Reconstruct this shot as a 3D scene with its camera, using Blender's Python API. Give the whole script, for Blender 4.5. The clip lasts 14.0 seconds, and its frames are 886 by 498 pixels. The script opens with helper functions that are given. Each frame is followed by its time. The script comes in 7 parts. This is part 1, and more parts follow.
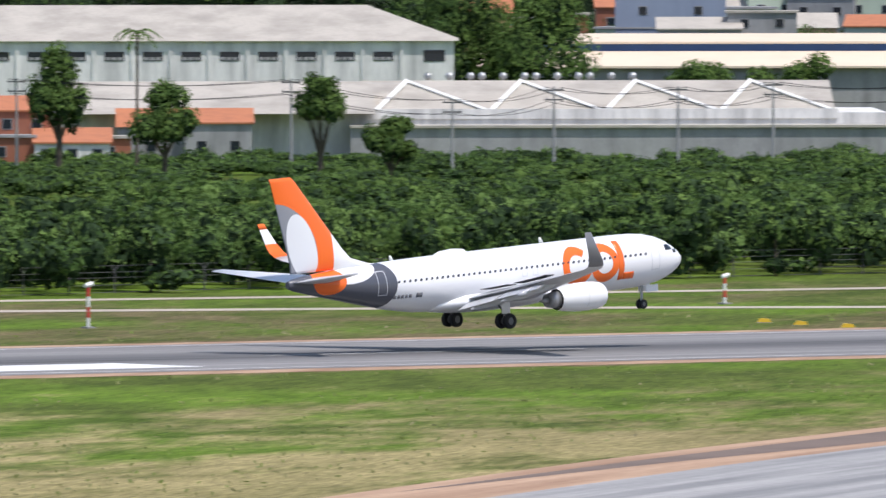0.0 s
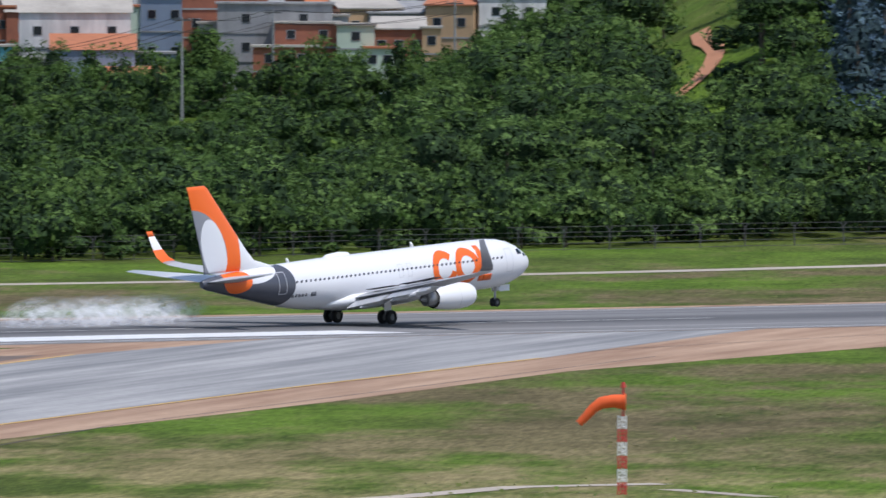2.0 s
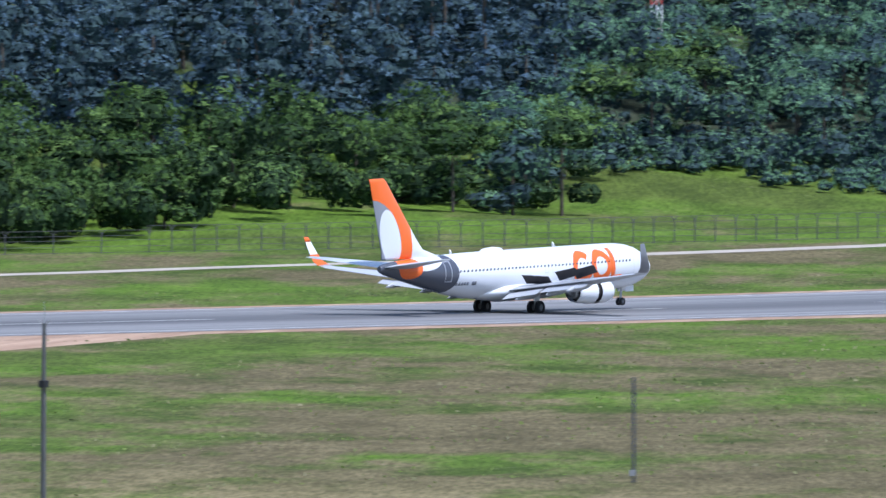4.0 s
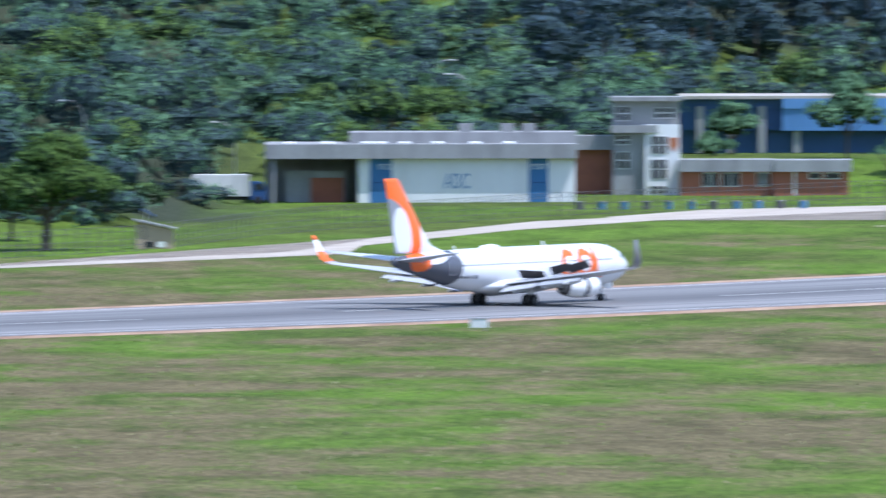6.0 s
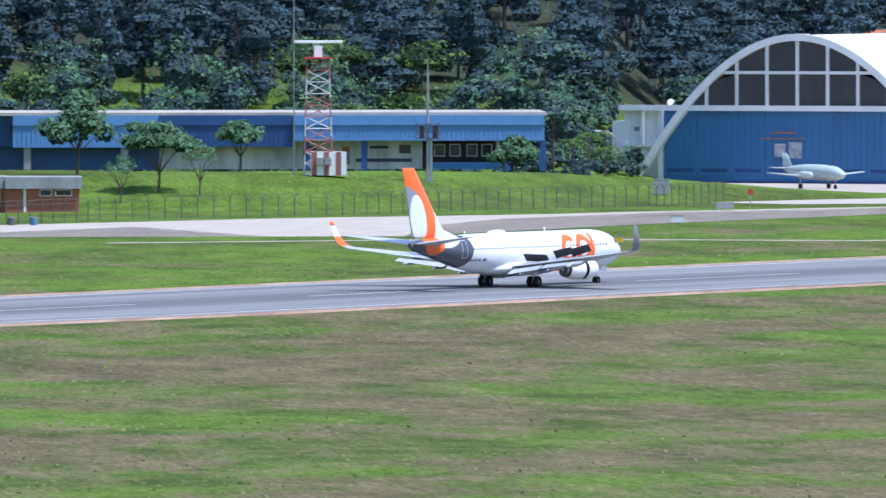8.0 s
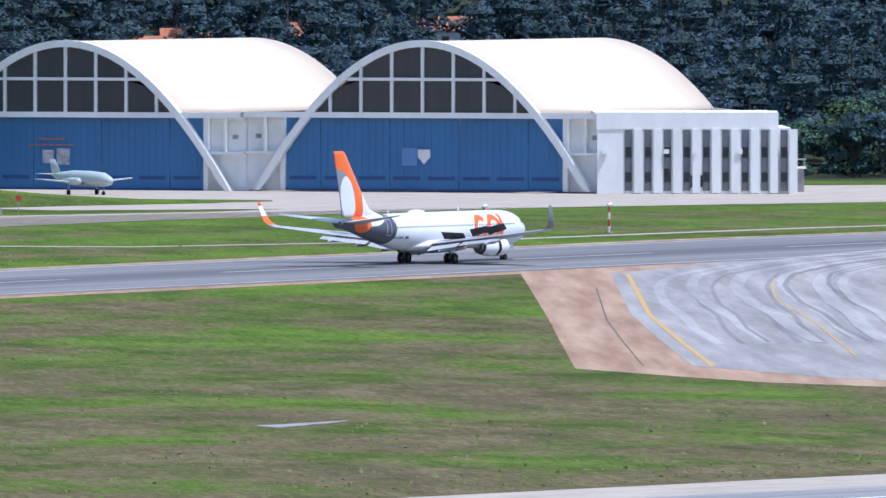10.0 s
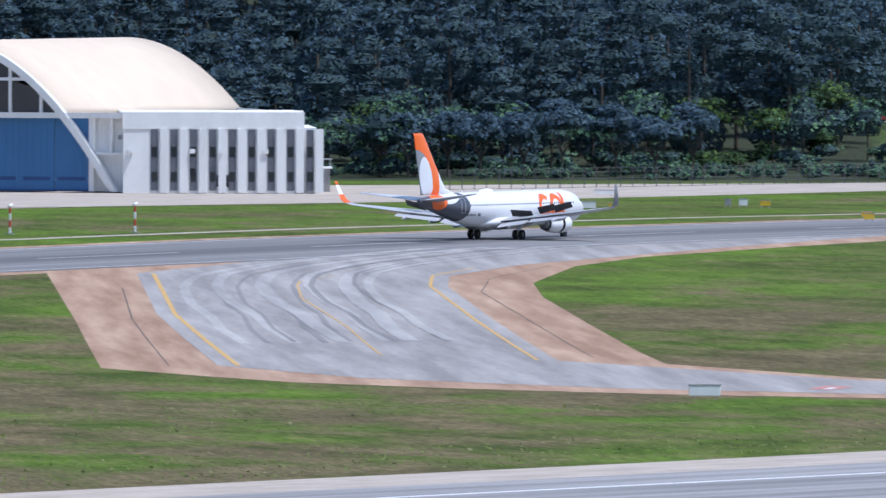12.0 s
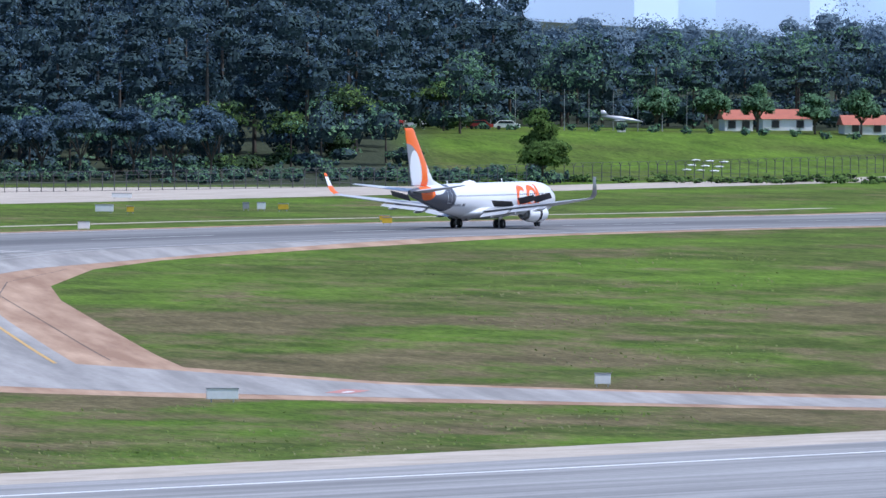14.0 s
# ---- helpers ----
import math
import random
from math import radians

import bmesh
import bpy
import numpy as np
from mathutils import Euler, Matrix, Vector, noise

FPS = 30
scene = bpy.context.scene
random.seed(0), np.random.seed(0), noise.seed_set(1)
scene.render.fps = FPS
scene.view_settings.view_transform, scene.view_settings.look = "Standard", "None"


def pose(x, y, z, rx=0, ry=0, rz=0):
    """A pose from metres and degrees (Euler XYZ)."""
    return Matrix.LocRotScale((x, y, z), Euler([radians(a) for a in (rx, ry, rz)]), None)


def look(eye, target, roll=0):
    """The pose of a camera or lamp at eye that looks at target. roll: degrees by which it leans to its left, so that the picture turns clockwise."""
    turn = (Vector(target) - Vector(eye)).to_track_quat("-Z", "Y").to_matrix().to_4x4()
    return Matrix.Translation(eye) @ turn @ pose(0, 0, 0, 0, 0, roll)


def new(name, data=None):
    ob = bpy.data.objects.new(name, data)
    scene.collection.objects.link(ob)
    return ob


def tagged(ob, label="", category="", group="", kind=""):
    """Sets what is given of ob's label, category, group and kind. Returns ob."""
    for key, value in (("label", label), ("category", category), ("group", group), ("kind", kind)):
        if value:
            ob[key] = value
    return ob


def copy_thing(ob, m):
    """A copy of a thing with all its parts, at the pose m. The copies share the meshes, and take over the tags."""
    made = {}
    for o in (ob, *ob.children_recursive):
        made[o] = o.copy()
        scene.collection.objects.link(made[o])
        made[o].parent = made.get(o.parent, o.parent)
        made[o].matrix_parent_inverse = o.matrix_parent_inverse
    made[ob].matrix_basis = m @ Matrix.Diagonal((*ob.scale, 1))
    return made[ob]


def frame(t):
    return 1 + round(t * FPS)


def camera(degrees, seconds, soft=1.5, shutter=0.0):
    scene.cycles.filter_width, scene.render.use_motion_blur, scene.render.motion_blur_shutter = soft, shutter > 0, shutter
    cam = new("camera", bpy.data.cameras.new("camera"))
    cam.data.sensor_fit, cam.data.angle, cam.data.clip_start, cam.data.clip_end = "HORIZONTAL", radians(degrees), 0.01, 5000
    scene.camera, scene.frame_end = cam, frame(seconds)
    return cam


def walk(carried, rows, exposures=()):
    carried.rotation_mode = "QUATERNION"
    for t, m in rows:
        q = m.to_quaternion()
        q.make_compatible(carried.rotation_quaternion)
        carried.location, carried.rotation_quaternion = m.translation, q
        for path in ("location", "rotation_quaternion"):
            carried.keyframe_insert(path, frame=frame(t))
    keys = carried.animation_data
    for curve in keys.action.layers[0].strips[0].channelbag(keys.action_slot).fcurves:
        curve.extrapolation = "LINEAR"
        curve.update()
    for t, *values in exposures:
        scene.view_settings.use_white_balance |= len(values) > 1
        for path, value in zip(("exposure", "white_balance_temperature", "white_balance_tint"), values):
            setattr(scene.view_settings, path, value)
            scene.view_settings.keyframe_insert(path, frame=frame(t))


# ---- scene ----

# The eye stands still on a hill and pans after the landing airliner.
# World: the runway runs along +x at y = 840, the eye is over the origin.
EYE = (0.0, 0.0, 36.0)
CAMERA_ROWS = [
    (0.00, 41.167, -1.455, -0.07),
    (0.50, 42.668, -1.442, -0.20),
    (1.00, 44.464, -1.432, 0.00),
    (1.20, 44.763, -1.433, -0.05),
    (1.50, 45.771, -1.439, 0.03),
    (1.70, 46.250, -1.435, 0.06),
    (2.00, 46.855, -1.432, 0.11),
    (2.20, 47.233, -1.426, 0.00),
    (2.50, 47.781, -1.424, 0.10),
    (2.70, 48.002, -1.421, 0.06),
    (3.23, 48.895, -1.412, 0.07),
    (3.75, 49.925, -1.392, 0.08),
    (4.28, 51.036, -1.372, 0.09),
    (4.80, 52.172, -1.362, 0.09),
    (5.00, 52.573, -1.349, 0.05),
    (5.30, 53.249, -1.322, -0.05),
    (5.50, 53.243, -1.310, -0.10),
    (5.90, 53.535, -1.292, -0.16),
    (6.00, 53.939, -1.292, -0.09),
    (6.10, 54.473, -1.283, -0.10),
    (6.30, 55.100, -1.273, -0.22),
    (6.50, 55.459, -1.258, -0.14),
    (7.00, 55.919, -1.232, -0.10),
    (7.50, 56.381, -1.231, -0.11),
    (8.00, 56.765, -1.233, -0.04),
    (8.20, 57.051, -1.233, -0.11),
    (8.50, 57.614, -1.232, -0.09),
    (9.00, 58.343, -1.221, -0.20),
    (9.20, 58.615, -1.214, 0.02),
    (9.72, 59.226, -1.212, 0.04),
    (10.25, 59.649, -1.207, 0.07),
    (10.78, 60.020, -1.202, 0.10),
    (11.30, 60.472, -1.200, 0.11),
    (11.50, 60.650, -1.198, 0.18),
    (12.00, 61.192, -1.209, 0.15),
    (12.50, 61.831, -1.201, 0.15),
    (13.00, 62.346, -1.201, 0.09),
    (13.50, 62.767, -1.201, 0.22),
    (14.00, 62.961, -1.190, 0.27),
]
# time, distance along the runway, height, nose up, crab angle
PLANE_ROWS = [
    (0.0, 738.20, 2.10, 3.80, 0.85),
    (0.5, 774.45, 1.38, 3.88, 0.9),
    (1.0, 812.45, 0.64, 3.88, 1.0),
    (1.5, 849.40, 0.08, 3.82, 1.1),
    (2.0, 887.15, -0.30, 3.60, 1.25),
    (2.5, 925.13, -0.71, 3.02, 1.36),
    (2.7, 936.45, -0.80, 2.75, 1.5),
    (3.4, 985.65, -1.18, 1.90, 1.9),
    (4.1, 1034.15, -1.45, 1.10, 2.3),
    (4.8, 1082.05, -1.63, 0.50, 2.4),
    (5.0, 1093.78, -1.68, 0.40, 2.4),
    (5.5, 1129.10, -1.66, 0.35, 2.1),
    (6.5, 1195.85, -1.48, 0.30, 1.1),
    (7.0, 1229.20, -1.33, 0.28, 0.6),
    (7.5, 1262.40, -1.14, 0.25, 0.3),
    (8.0, 1294.25, -0.97, 0.20, 0.1),
    (8.5, 1326.15, -0.82, 0.15, 0.0),
    (9.0, 1358.03, -0.66, 0.10, 0.0),
    (10.2, 1432.77, -0.32, 0.05, 0.0),
    (11.5, 1511.23, 0.03, 0.00, 0.0),
    (12.0, 1540.39, 0.10, 0.00, 0.0),
    (12.5, 1569.37, 0.11, 0.00, 0.05),
    (13.0, 1598.50, 0.08, 0.00, 0.15),
    (13.5, 1627.22, 0.01, 0.00, 0.25),
    (14.0, 1655.60, -0.06, 0.00, 0.3),
]

cam = camera(3.254, 14.0, soft=1.5, shutter=0.16)
walk(cam, [(t, pose(*EYE, 90 + up, -roll, -way)) for t, way, up, roll in CAMERA_ROWS],
     exposures=[(0.0, 0.1, 6400, 14), (1.5, -0.15, 6200, 13), (2.7, -0.3, 5900, 13), (4.8, 0.44, 5380, 13), (9.0, 0.26, 5420, 14), (11.5, -0.08, 5600, 14), (14.0, 0.0, 5480, 14)])

# ---- light ----
SUN = Vector((0.05, -0.47, 1.0)).normalized()
world = bpy.data.worlds.new("sky")
scene.world = world
world.use_nodes = True
sky = world.node_tree.nodes.new("ShaderNodeTexSky")
sky.sky_type, sky.sun_disc = "NISHITA", False
sky.sun_elevation = math.asin(SUN.z)
sky.sun_rotation = math.atan2(SUN.x, SUN.y)
background = world.node_tree.nodes["Background"]
background.inputs["Strength"].default_value = 0.15
world.node_tree.links.new(sky.outputs[0], background.inputs["Color"])
sun_lamp = new("sun", bpy.data.lights.new("sun", "SUN"))
sun_lamp.data.energy, sun_lamp.data.angle, sun_lamp.data.color = 4.2, radians(0.53), (1.0, 0.96, 0.9)
sun_lamp.matrix_world = look(SUN * 100, (0, 0, 0))
scene.view_settings.exposure = 0.0


# ---- materials ----
def shade(name, rough=0.7, metal=0.0, spec=0.4):
    """A node material: returns it, its tree, its main shader and a maker of linked nodes."""
    m = bpy.data.materials.new(name)
    m.use_nodes = True
    tree = m.node_tree
    main = tree.nodes["Principled BSDF"]
    main.inputs["Roughness"].default_value = rough
    main.inputs["Metallic"].default_value = metal
    main.inputs["Specular IOR Level"].default_value = spec

    def node(kind, ins=(), **sets):
        n = tree.nodes.new(kind)
        for key, value in sets.items():
            if key == "operation":
                n.operation = value
            elif key == "blend":
                n.blend_type = value
            elif key == "data":
                n.data_type = value
            elif key == "noise":
                n.noise_dimensions = value
        for k, value in dict(ins).items():
            if hasattr(value, "is_linked"):
                tree.links.new(value, n.inputs[k])
            else:
                n.inputs[k].default_value = value
        return n
    return m, tree, main, node


def rgb(c):
    return (*c, 1.0)


def mix(node, fac, a, b, blend="MIX"):
    n = node("ShaderNodeMix", {0: fac}, data="RGBA", blend=blend)
    tree = n.id_data
    for k, v in ((6, a), (7, b)):
        if hasattr(v, "is_linked"):
            tree.links.new(v, n.inputs[k])
        else:
            n.inputs[k].default_value = rgb(v)
    return n.outputs[2]


def ramp(node, value, lo, hi):
    n = node("ShaderNodeMapRange", {0: value, 1: lo, 2: hi})
    return n.outputs[0]


def worn(name, colour, dirt=None, rough=0.7, metal=0.0, amount=0.35, scale=0.35, bump=0.0, spec=0.4, streak=1.0, vary=0.0):
    """A surface with stains at two scales; streak < 1 draws the stains out downwards; vary: difference from piece to piece."""
    m, tree, main, node = shade(name, rough, metal, spec)
    dirt = dirt or tuple(c * 0.55 for c in colour)
    co = node("ShaderNodeTexCoord").outputs["Object"]
    stretch = node("ShaderNodeMapping", {0: co, 3: (1, 1, streak)}).outputs[0]
    big = node("ShaderNodeTexNoise", {0: stretch, 2: scale, 3: 5, 4: 0.6}).outputs[0]
    fine = node("ShaderNodeTexNoise", {0: stretch, 2: scale * 14, 3: 3}).outputs[0]
    f1 = node("ShaderNodeMath", {0: ramp(node, big, 0.42, 0.72), 1: amount}, operation="MULTIPLY").outputs[0]
    f2 = node("ShaderNodeMath", {0: ramp(node, fine, 0.4, 0.8), 1: amount * 0.5}, operation="MULTIPLY").outputs[0]
    c = mix(node, f1, colour, dirt)
    c = mix(node, f2, c, dirt)
    if vary:
        rnd = node("ShaderNodeObjectInfo").outputs["Random"]
        c = mix(node, node("ShaderNodeMath", {0: rnd, 1: vary}, operation="MULTIPLY").outputs[0], c, tuple(v * 0.5 for v in colour))
    tree.links.new(c, main.inputs["Base Color"])
    if bump:
        b = node("ShaderNodeBump", {0: bump, 1: 0.05, 2: fine})
        tree.links.new(b.outputs[0], main.inputs["Normal"])
    return m


def leafy(name, colours, rough=0.8, trans=0.25, open_share=0.5):
    """Foliage: sprays of leaves with gaps between them; each leaf has a tint of its own, and whole crowns drift in tone."""
    m, tree, main, node = shade(name, rough, 0, 0.08)
    rnd = node("ShaderNodeNewGeometry").outputs["Random Per Island"]
    co = node("ShaderNodeTexCoord").outputs["Object"]
    big = node("ShaderNodeTexNoise", {0: co, 2: 0.09, 3: 2}).outputs[0]
    fine = node("ShaderNodeTexNoise", {0: co, 2: 2.2, 3: 3}).outputs[0]
    c = mix(node, rnd, colours[0], colours[1])
    c = mix(node, ramp(node, big, 0.42, 0.62), c, colours[2], "MIX")
    c = mix(node, node("ShaderNodeMath", {0: ramp(node, fine, 0.4, 0.65), 1: 0.4}, operation="MULTIPLY").outputs[0], c, tuple(v * 0.45 for v in colours[0]))
    tree.links.new(c, main.inputs["Base Color"])
    cells = node("ShaderNodeTexVoronoi", {"Vector": co, "Scale": 3.0})
    c = mix(node, node("ShaderNodeMath", {0: cells.outputs["Color"], 1: 0.5}, operation="MULTIPLY").outputs[0], c, colours[1] if open_share else c)
    tree.links.new(c, main.inputs["Base Color"])
    thin = node("ShaderNodeBsdfTranslucent", {0: c})
    both = node("ShaderNodeMixShader", {0: trans, 1: main.outputs[0], 2: thin.outputs[0]})
    if open_share:
        gap = node("ShaderNodeMath", {0: cells.outputs["Distance"], 1: open_share}, operation="GREATER_THAN").outputs[0]
        clear = node("ShaderNodeBsdfTransparent")
        both = node("ShaderNodeMixShader", {0: gap, 1: both.outputs[0], 2: clear.outputs[0]})
    tree.links.new(both.outputs[0], tree.nodes["Material Output"].inputs[0])
    return m


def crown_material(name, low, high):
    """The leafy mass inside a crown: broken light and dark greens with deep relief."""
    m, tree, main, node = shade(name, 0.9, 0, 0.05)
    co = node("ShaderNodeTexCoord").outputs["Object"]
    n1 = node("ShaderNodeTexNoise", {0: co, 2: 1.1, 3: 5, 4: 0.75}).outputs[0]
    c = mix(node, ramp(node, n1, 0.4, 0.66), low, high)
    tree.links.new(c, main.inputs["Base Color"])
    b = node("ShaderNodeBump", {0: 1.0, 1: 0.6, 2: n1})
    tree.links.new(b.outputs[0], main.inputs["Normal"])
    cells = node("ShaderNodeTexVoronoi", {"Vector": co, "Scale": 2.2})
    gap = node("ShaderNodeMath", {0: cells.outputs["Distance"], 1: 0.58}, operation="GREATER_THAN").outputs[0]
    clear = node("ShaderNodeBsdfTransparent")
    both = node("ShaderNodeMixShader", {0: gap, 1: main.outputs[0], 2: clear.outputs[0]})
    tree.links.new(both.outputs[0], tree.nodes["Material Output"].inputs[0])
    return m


def plain(name, colour, rough=0.5, metal=0.0, spec=0.4):
    m, tree, main, node = shade(name, rough, metal, spec)
    main.inputs["Base Color"].default_value = rgb(colour)
    return m


def grass_material():
    m, tree, main, node = shade("grass", 0.95, 0, 0.05)
    co = node("ShaderNodeTexCoord").outputs["Object"]
    along = node("ShaderNodeMapping", {0: co, 3: (0.3, 0.6, 1)}).outputs[0]
    turned = node("ShaderNodeMapping", {0: co, 2: (0, 0, radians(52))}).outputs[0]
    patchy = node("ShaderNodeMapping", {0: turned, 3: (1, 0.3, 1)}).outputs[0]
    bands = node("ShaderNodeTexNoise", {0: along, 2: 0.045, 3: 2, 4: 0.5}).outputs[0]
    patch = node("ShaderNodeTexNoise", {0: patchy, 2: 0.045, 3: 4, 4: 0.6}).outputs[0]
    clump = node("ShaderNodeTexNoise", {0: patchy, 2: 0.16, 3: 6, 4: 0.72}).outputs[0]
    fine = node("ShaderNodeTexNoise", {0: co, 2: 1.6, 3: 4, 4: 0.7}).outputs[0]
    s = node("ShaderNodeMath", {0: bands, 1: 0.35}, operation="MULTIPLY").outputs[0]
    s = node("ShaderNodeMath", {0: patch, 1: 0.45, 2: s}, operation="MULTIPLY_ADD").outputs[0]
    s = node("ShaderNodeMath", {0: clump, 1: 0.4, 2: s}, operation="MULTIPLY_ADD").outputs[0]
    # the grass beside the touchdown zone is parched
    x, y, _ = node("ShaderNodeSeparateXYZ", {0: co}).outputs
    s = node("ShaderNodeMath", {0: ramp(node, x, 700, 560), 1: 0.03, 2: s}, operation="MULTIPLY_ADD").outputs[0]
    # the slopes beyond the perimeter road and the mown strip beside the runway stay green
    s = node("ShaderNodeMath", {0: ramp(node, y, 940, 1010), 1: -0.09, 2: s}, operation="MULTIPLY_ADD").outputs[0]
    mown = node("ShaderNodeMath", {0: ramp(node, y, 735, 765), 1: ramp(node, y, 815, 800)}, operation="MULTIPLY").outputs[0]
    mown = node("ShaderNodeMath", {0: mown, 1: ramp(node, x, 1000, 850)}, operation="MULTIPLY").outputs[0]
    s = node("ShaderNodeMath", {0: mown, 1: -0.12, 2: s}, operation="MULTIPLY_ADD").outputs[0]
    # the infield inside the curved taxiway is lush towards the runway
    lush = node("ShaderNodeMath", {0: ramp(node, x, 1230, 1330), 1: ramp(node, y, 640, 730)}, operation="MULTIPLY").outputs[0]
    s = node("ShaderNodeMath", {0: lush, 1: -0.075, 2: s}, operation="MULTIPLY_ADD").outputs[0]
    verge = node("ShaderNodeMath", {0: ramp(node, y, 866, 880), 1: ramp(node, x, 1150, 1000)}, operation="MULTIPLY").outputs[0]
    s = node("ShaderNodeMath", {0: verge, 1: -0.045, 2: s}, operation="MULTIPLY_ADD").outputs[0]
    dry = ramp(node, s, 0.535, 0.635)
    fresh = node("ShaderNodeTexNoise", {0: co, 2: 0.022, 3: 3, 4: 0.55}).outputs[0]
    green = mix(node, ramp(node, clump, 0.36, 0.64), (0.055, 0.078, 0.014), (0.11, 0.15, 0.026))
    vivid = mix(node, ramp(node, clump, 0.36, 0.64), (0.07, 0.122, 0.012), (0.135, 0.22, 0.024))
    green = mix(node, ramp(node, fresh, 0.42, 0.58), green, vivid)
    brown = mix(node, ramp(node, clump, 0.36, 0.64), (0.094, 0.078, 0.036), (0.172, 0.142, 0.068))
    gold = mix(node, ramp(node, clump, 0.36, 0.64), (0.2, 0.18, 0.07), (0.34, 0.29, 0.13))
    brown = mix(node, ramp(node, x, 720, 600), brown, gold)
    c = mix(node, dry, green, brown)
    c = mix(node, node("ShaderNodeMath", {0: ramp(node, fine, 0.42, 0.75), 1: 0.4}, operation="MULTIPLY").outputs[0], c, (0.048, 0.056, 0.03))
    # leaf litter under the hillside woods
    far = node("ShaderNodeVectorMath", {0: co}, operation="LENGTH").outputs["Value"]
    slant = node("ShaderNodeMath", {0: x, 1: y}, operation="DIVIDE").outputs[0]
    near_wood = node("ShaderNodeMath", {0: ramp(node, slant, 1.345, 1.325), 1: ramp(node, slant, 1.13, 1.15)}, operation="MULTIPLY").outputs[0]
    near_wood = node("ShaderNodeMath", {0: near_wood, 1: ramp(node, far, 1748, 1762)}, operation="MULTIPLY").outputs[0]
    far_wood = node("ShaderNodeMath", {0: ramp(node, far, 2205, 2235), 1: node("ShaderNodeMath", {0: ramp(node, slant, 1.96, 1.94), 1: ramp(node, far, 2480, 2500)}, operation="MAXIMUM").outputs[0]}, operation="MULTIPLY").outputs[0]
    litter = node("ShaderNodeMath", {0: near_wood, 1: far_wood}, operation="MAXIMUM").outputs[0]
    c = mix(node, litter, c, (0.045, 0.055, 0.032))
    # pale seed heads in drifts
    seed = node("ShaderNodeTexNoise", {0: co, 2: 0.9, 3: 5, 4: 0.8}).outputs[0]
    drift = node("ShaderNodeTexNoise", {0: co, 2: 0.03, 3: 3, 4: 0.6}).outputs[0]
    heads = node("ShaderNodeMath", {0: ramp(node, seed, 0.6, 0.7), 1: ramp(node, drift, 0.5, 0.62)}, operation="MULTIPLY").outputs[0]
    heads = node("ShaderNodeMath", {0: heads, 1: 0.55}, operation="MULTIPLY").outputs[0]
    c = mix(node, heads, c, (0.42, 0.38, 0.28))
    # blades: fine upright-looking grain, drawn out across the runway's direction
    blades = node("ShaderNodeMapping", {0: turned, 3: (1.0, 0.1, 1)}).outputs[0]
    grain = node("ShaderNodeTexNoise", {0: blades, 2: 2.4, 3: 5, 4: 0.75}).outputs[0]
    tone = ramp(node, grain, 0.32, 0.68)
    c = mix(node, 1.0, c, mix(node, tone, (0.54, 0.54, 0.54), (1.36, 1.33, 1.42)), "MULTIPLY")
    tree.links.new(c, main.inputs["Base Color"])
    return m


def asphalt_material(name, base, light, rubber=0.0, streak=0.02, turn=0.0):
    """Pavement worn along the way of travel; rubber: darkening of the middle by tyres."""
    m, tree, main, node = shade(name, 0.85, 0, 0.25)
    co = node("ShaderNodeTexCoord").outputs["Object"]
    turned = node("ShaderNodeMapping", {0: co, 2: (0, 0, radians(-turn))}).outputs[0]
    along = node("ShaderNodeMapping", {0: turned, 3: (streak, 1, 1)}).outputs[0]
    n1 = node("ShaderNodeTexNoise", {0: along, 2: 0.35, 3: 5, 4: 0.6}).outputs[0]
    n2 = node("ShaderNodeTexNoise", {0: co, 2: 1.5, 3: 4}).outputs[0]
    c = mix(node, ramp(node, n1, 0.35, 0.68), base, light)
    c = mix(node, node("ShaderNodeMath", {0: ramp(node, n2, 0.45, 0.75), 1: 0.3}, operation="MULTIPLY").outputs[0], c, tuple(v * 0.6 for v in base))
    if rubber:
        y = node("ShaderNodeSeparateXYZ", {0: co}).outputs[1]
        off = node("ShaderNodeMath", {0: node("ShaderNodeMath", {0: y, 1: 840.0}, operation="SUBTRACT").outputs[0]}, operation="ABSOLUTE").outputs[0]
        mid = ramp(node, off, 11.0, 3.0)
        f = node("ShaderNodeMath", {0: mid, 1: ramp(node, n1, 0.25, 0.7)}, operation="MULTIPLY").outputs[0]
        # tyres leave most rubber in the touchdown zone
        worn_off = node("ShaderNodeMapRange", {0: node("ShaderNodeSeparateXYZ", {0: co}).outputs[0], 1: 980, 2: 1150, 3: rubber, 4: rubber * 0.8}).outputs[0]
        f = node("ShaderNodeMath", {0: f, 1: worn_off}, operation="MULTIPLY").outputs[0]
        c = mix(node, f, c, (0.02, 0.021, 0.024))
    tree.links.new(c, main.inputs["Base Color"])
    return m


GRASS = grass_material()
ASPHALT = asphalt_material("runway_asphalt", (0.15, 0.148, 0.147), (0.28, 0.27, 0.262), 0.9)
TAXI = asphalt_material("taxiway_asphalt", (0.2, 0.2, 0.2), (0.42, 0.41, 0.395), 0, 0.03, 32)
CURVE = asphalt_material("curve_paving", (0.24, 0.225, 0.21), (0.4, 0.375, 0.35), 0, 0.05, 32)
NEAR_ASPHALT = asphalt_material("near_runway_asphalt", (0.2, 0.195, 0.19), (0.36, 0.35, 0.34), 0, 0.03)
SHOULDER = asphalt_material("shoulder_paving", (0.29, 0.175, 0.11), (0.49, 0.335, 0.225), 0, 0.06, 32)
CONCRETE = asphalt_material("concrete_paving", (0.38, 0.325, 0.265), (0.5, 0.435, 0.36), 0, 0.3)
PAINT_WHITE = worn("road_paint_white", (0.78, 0.78, 0.76), (0.4, 0.4, 0.4), 0.6, amount=0.5, scale=0.6)
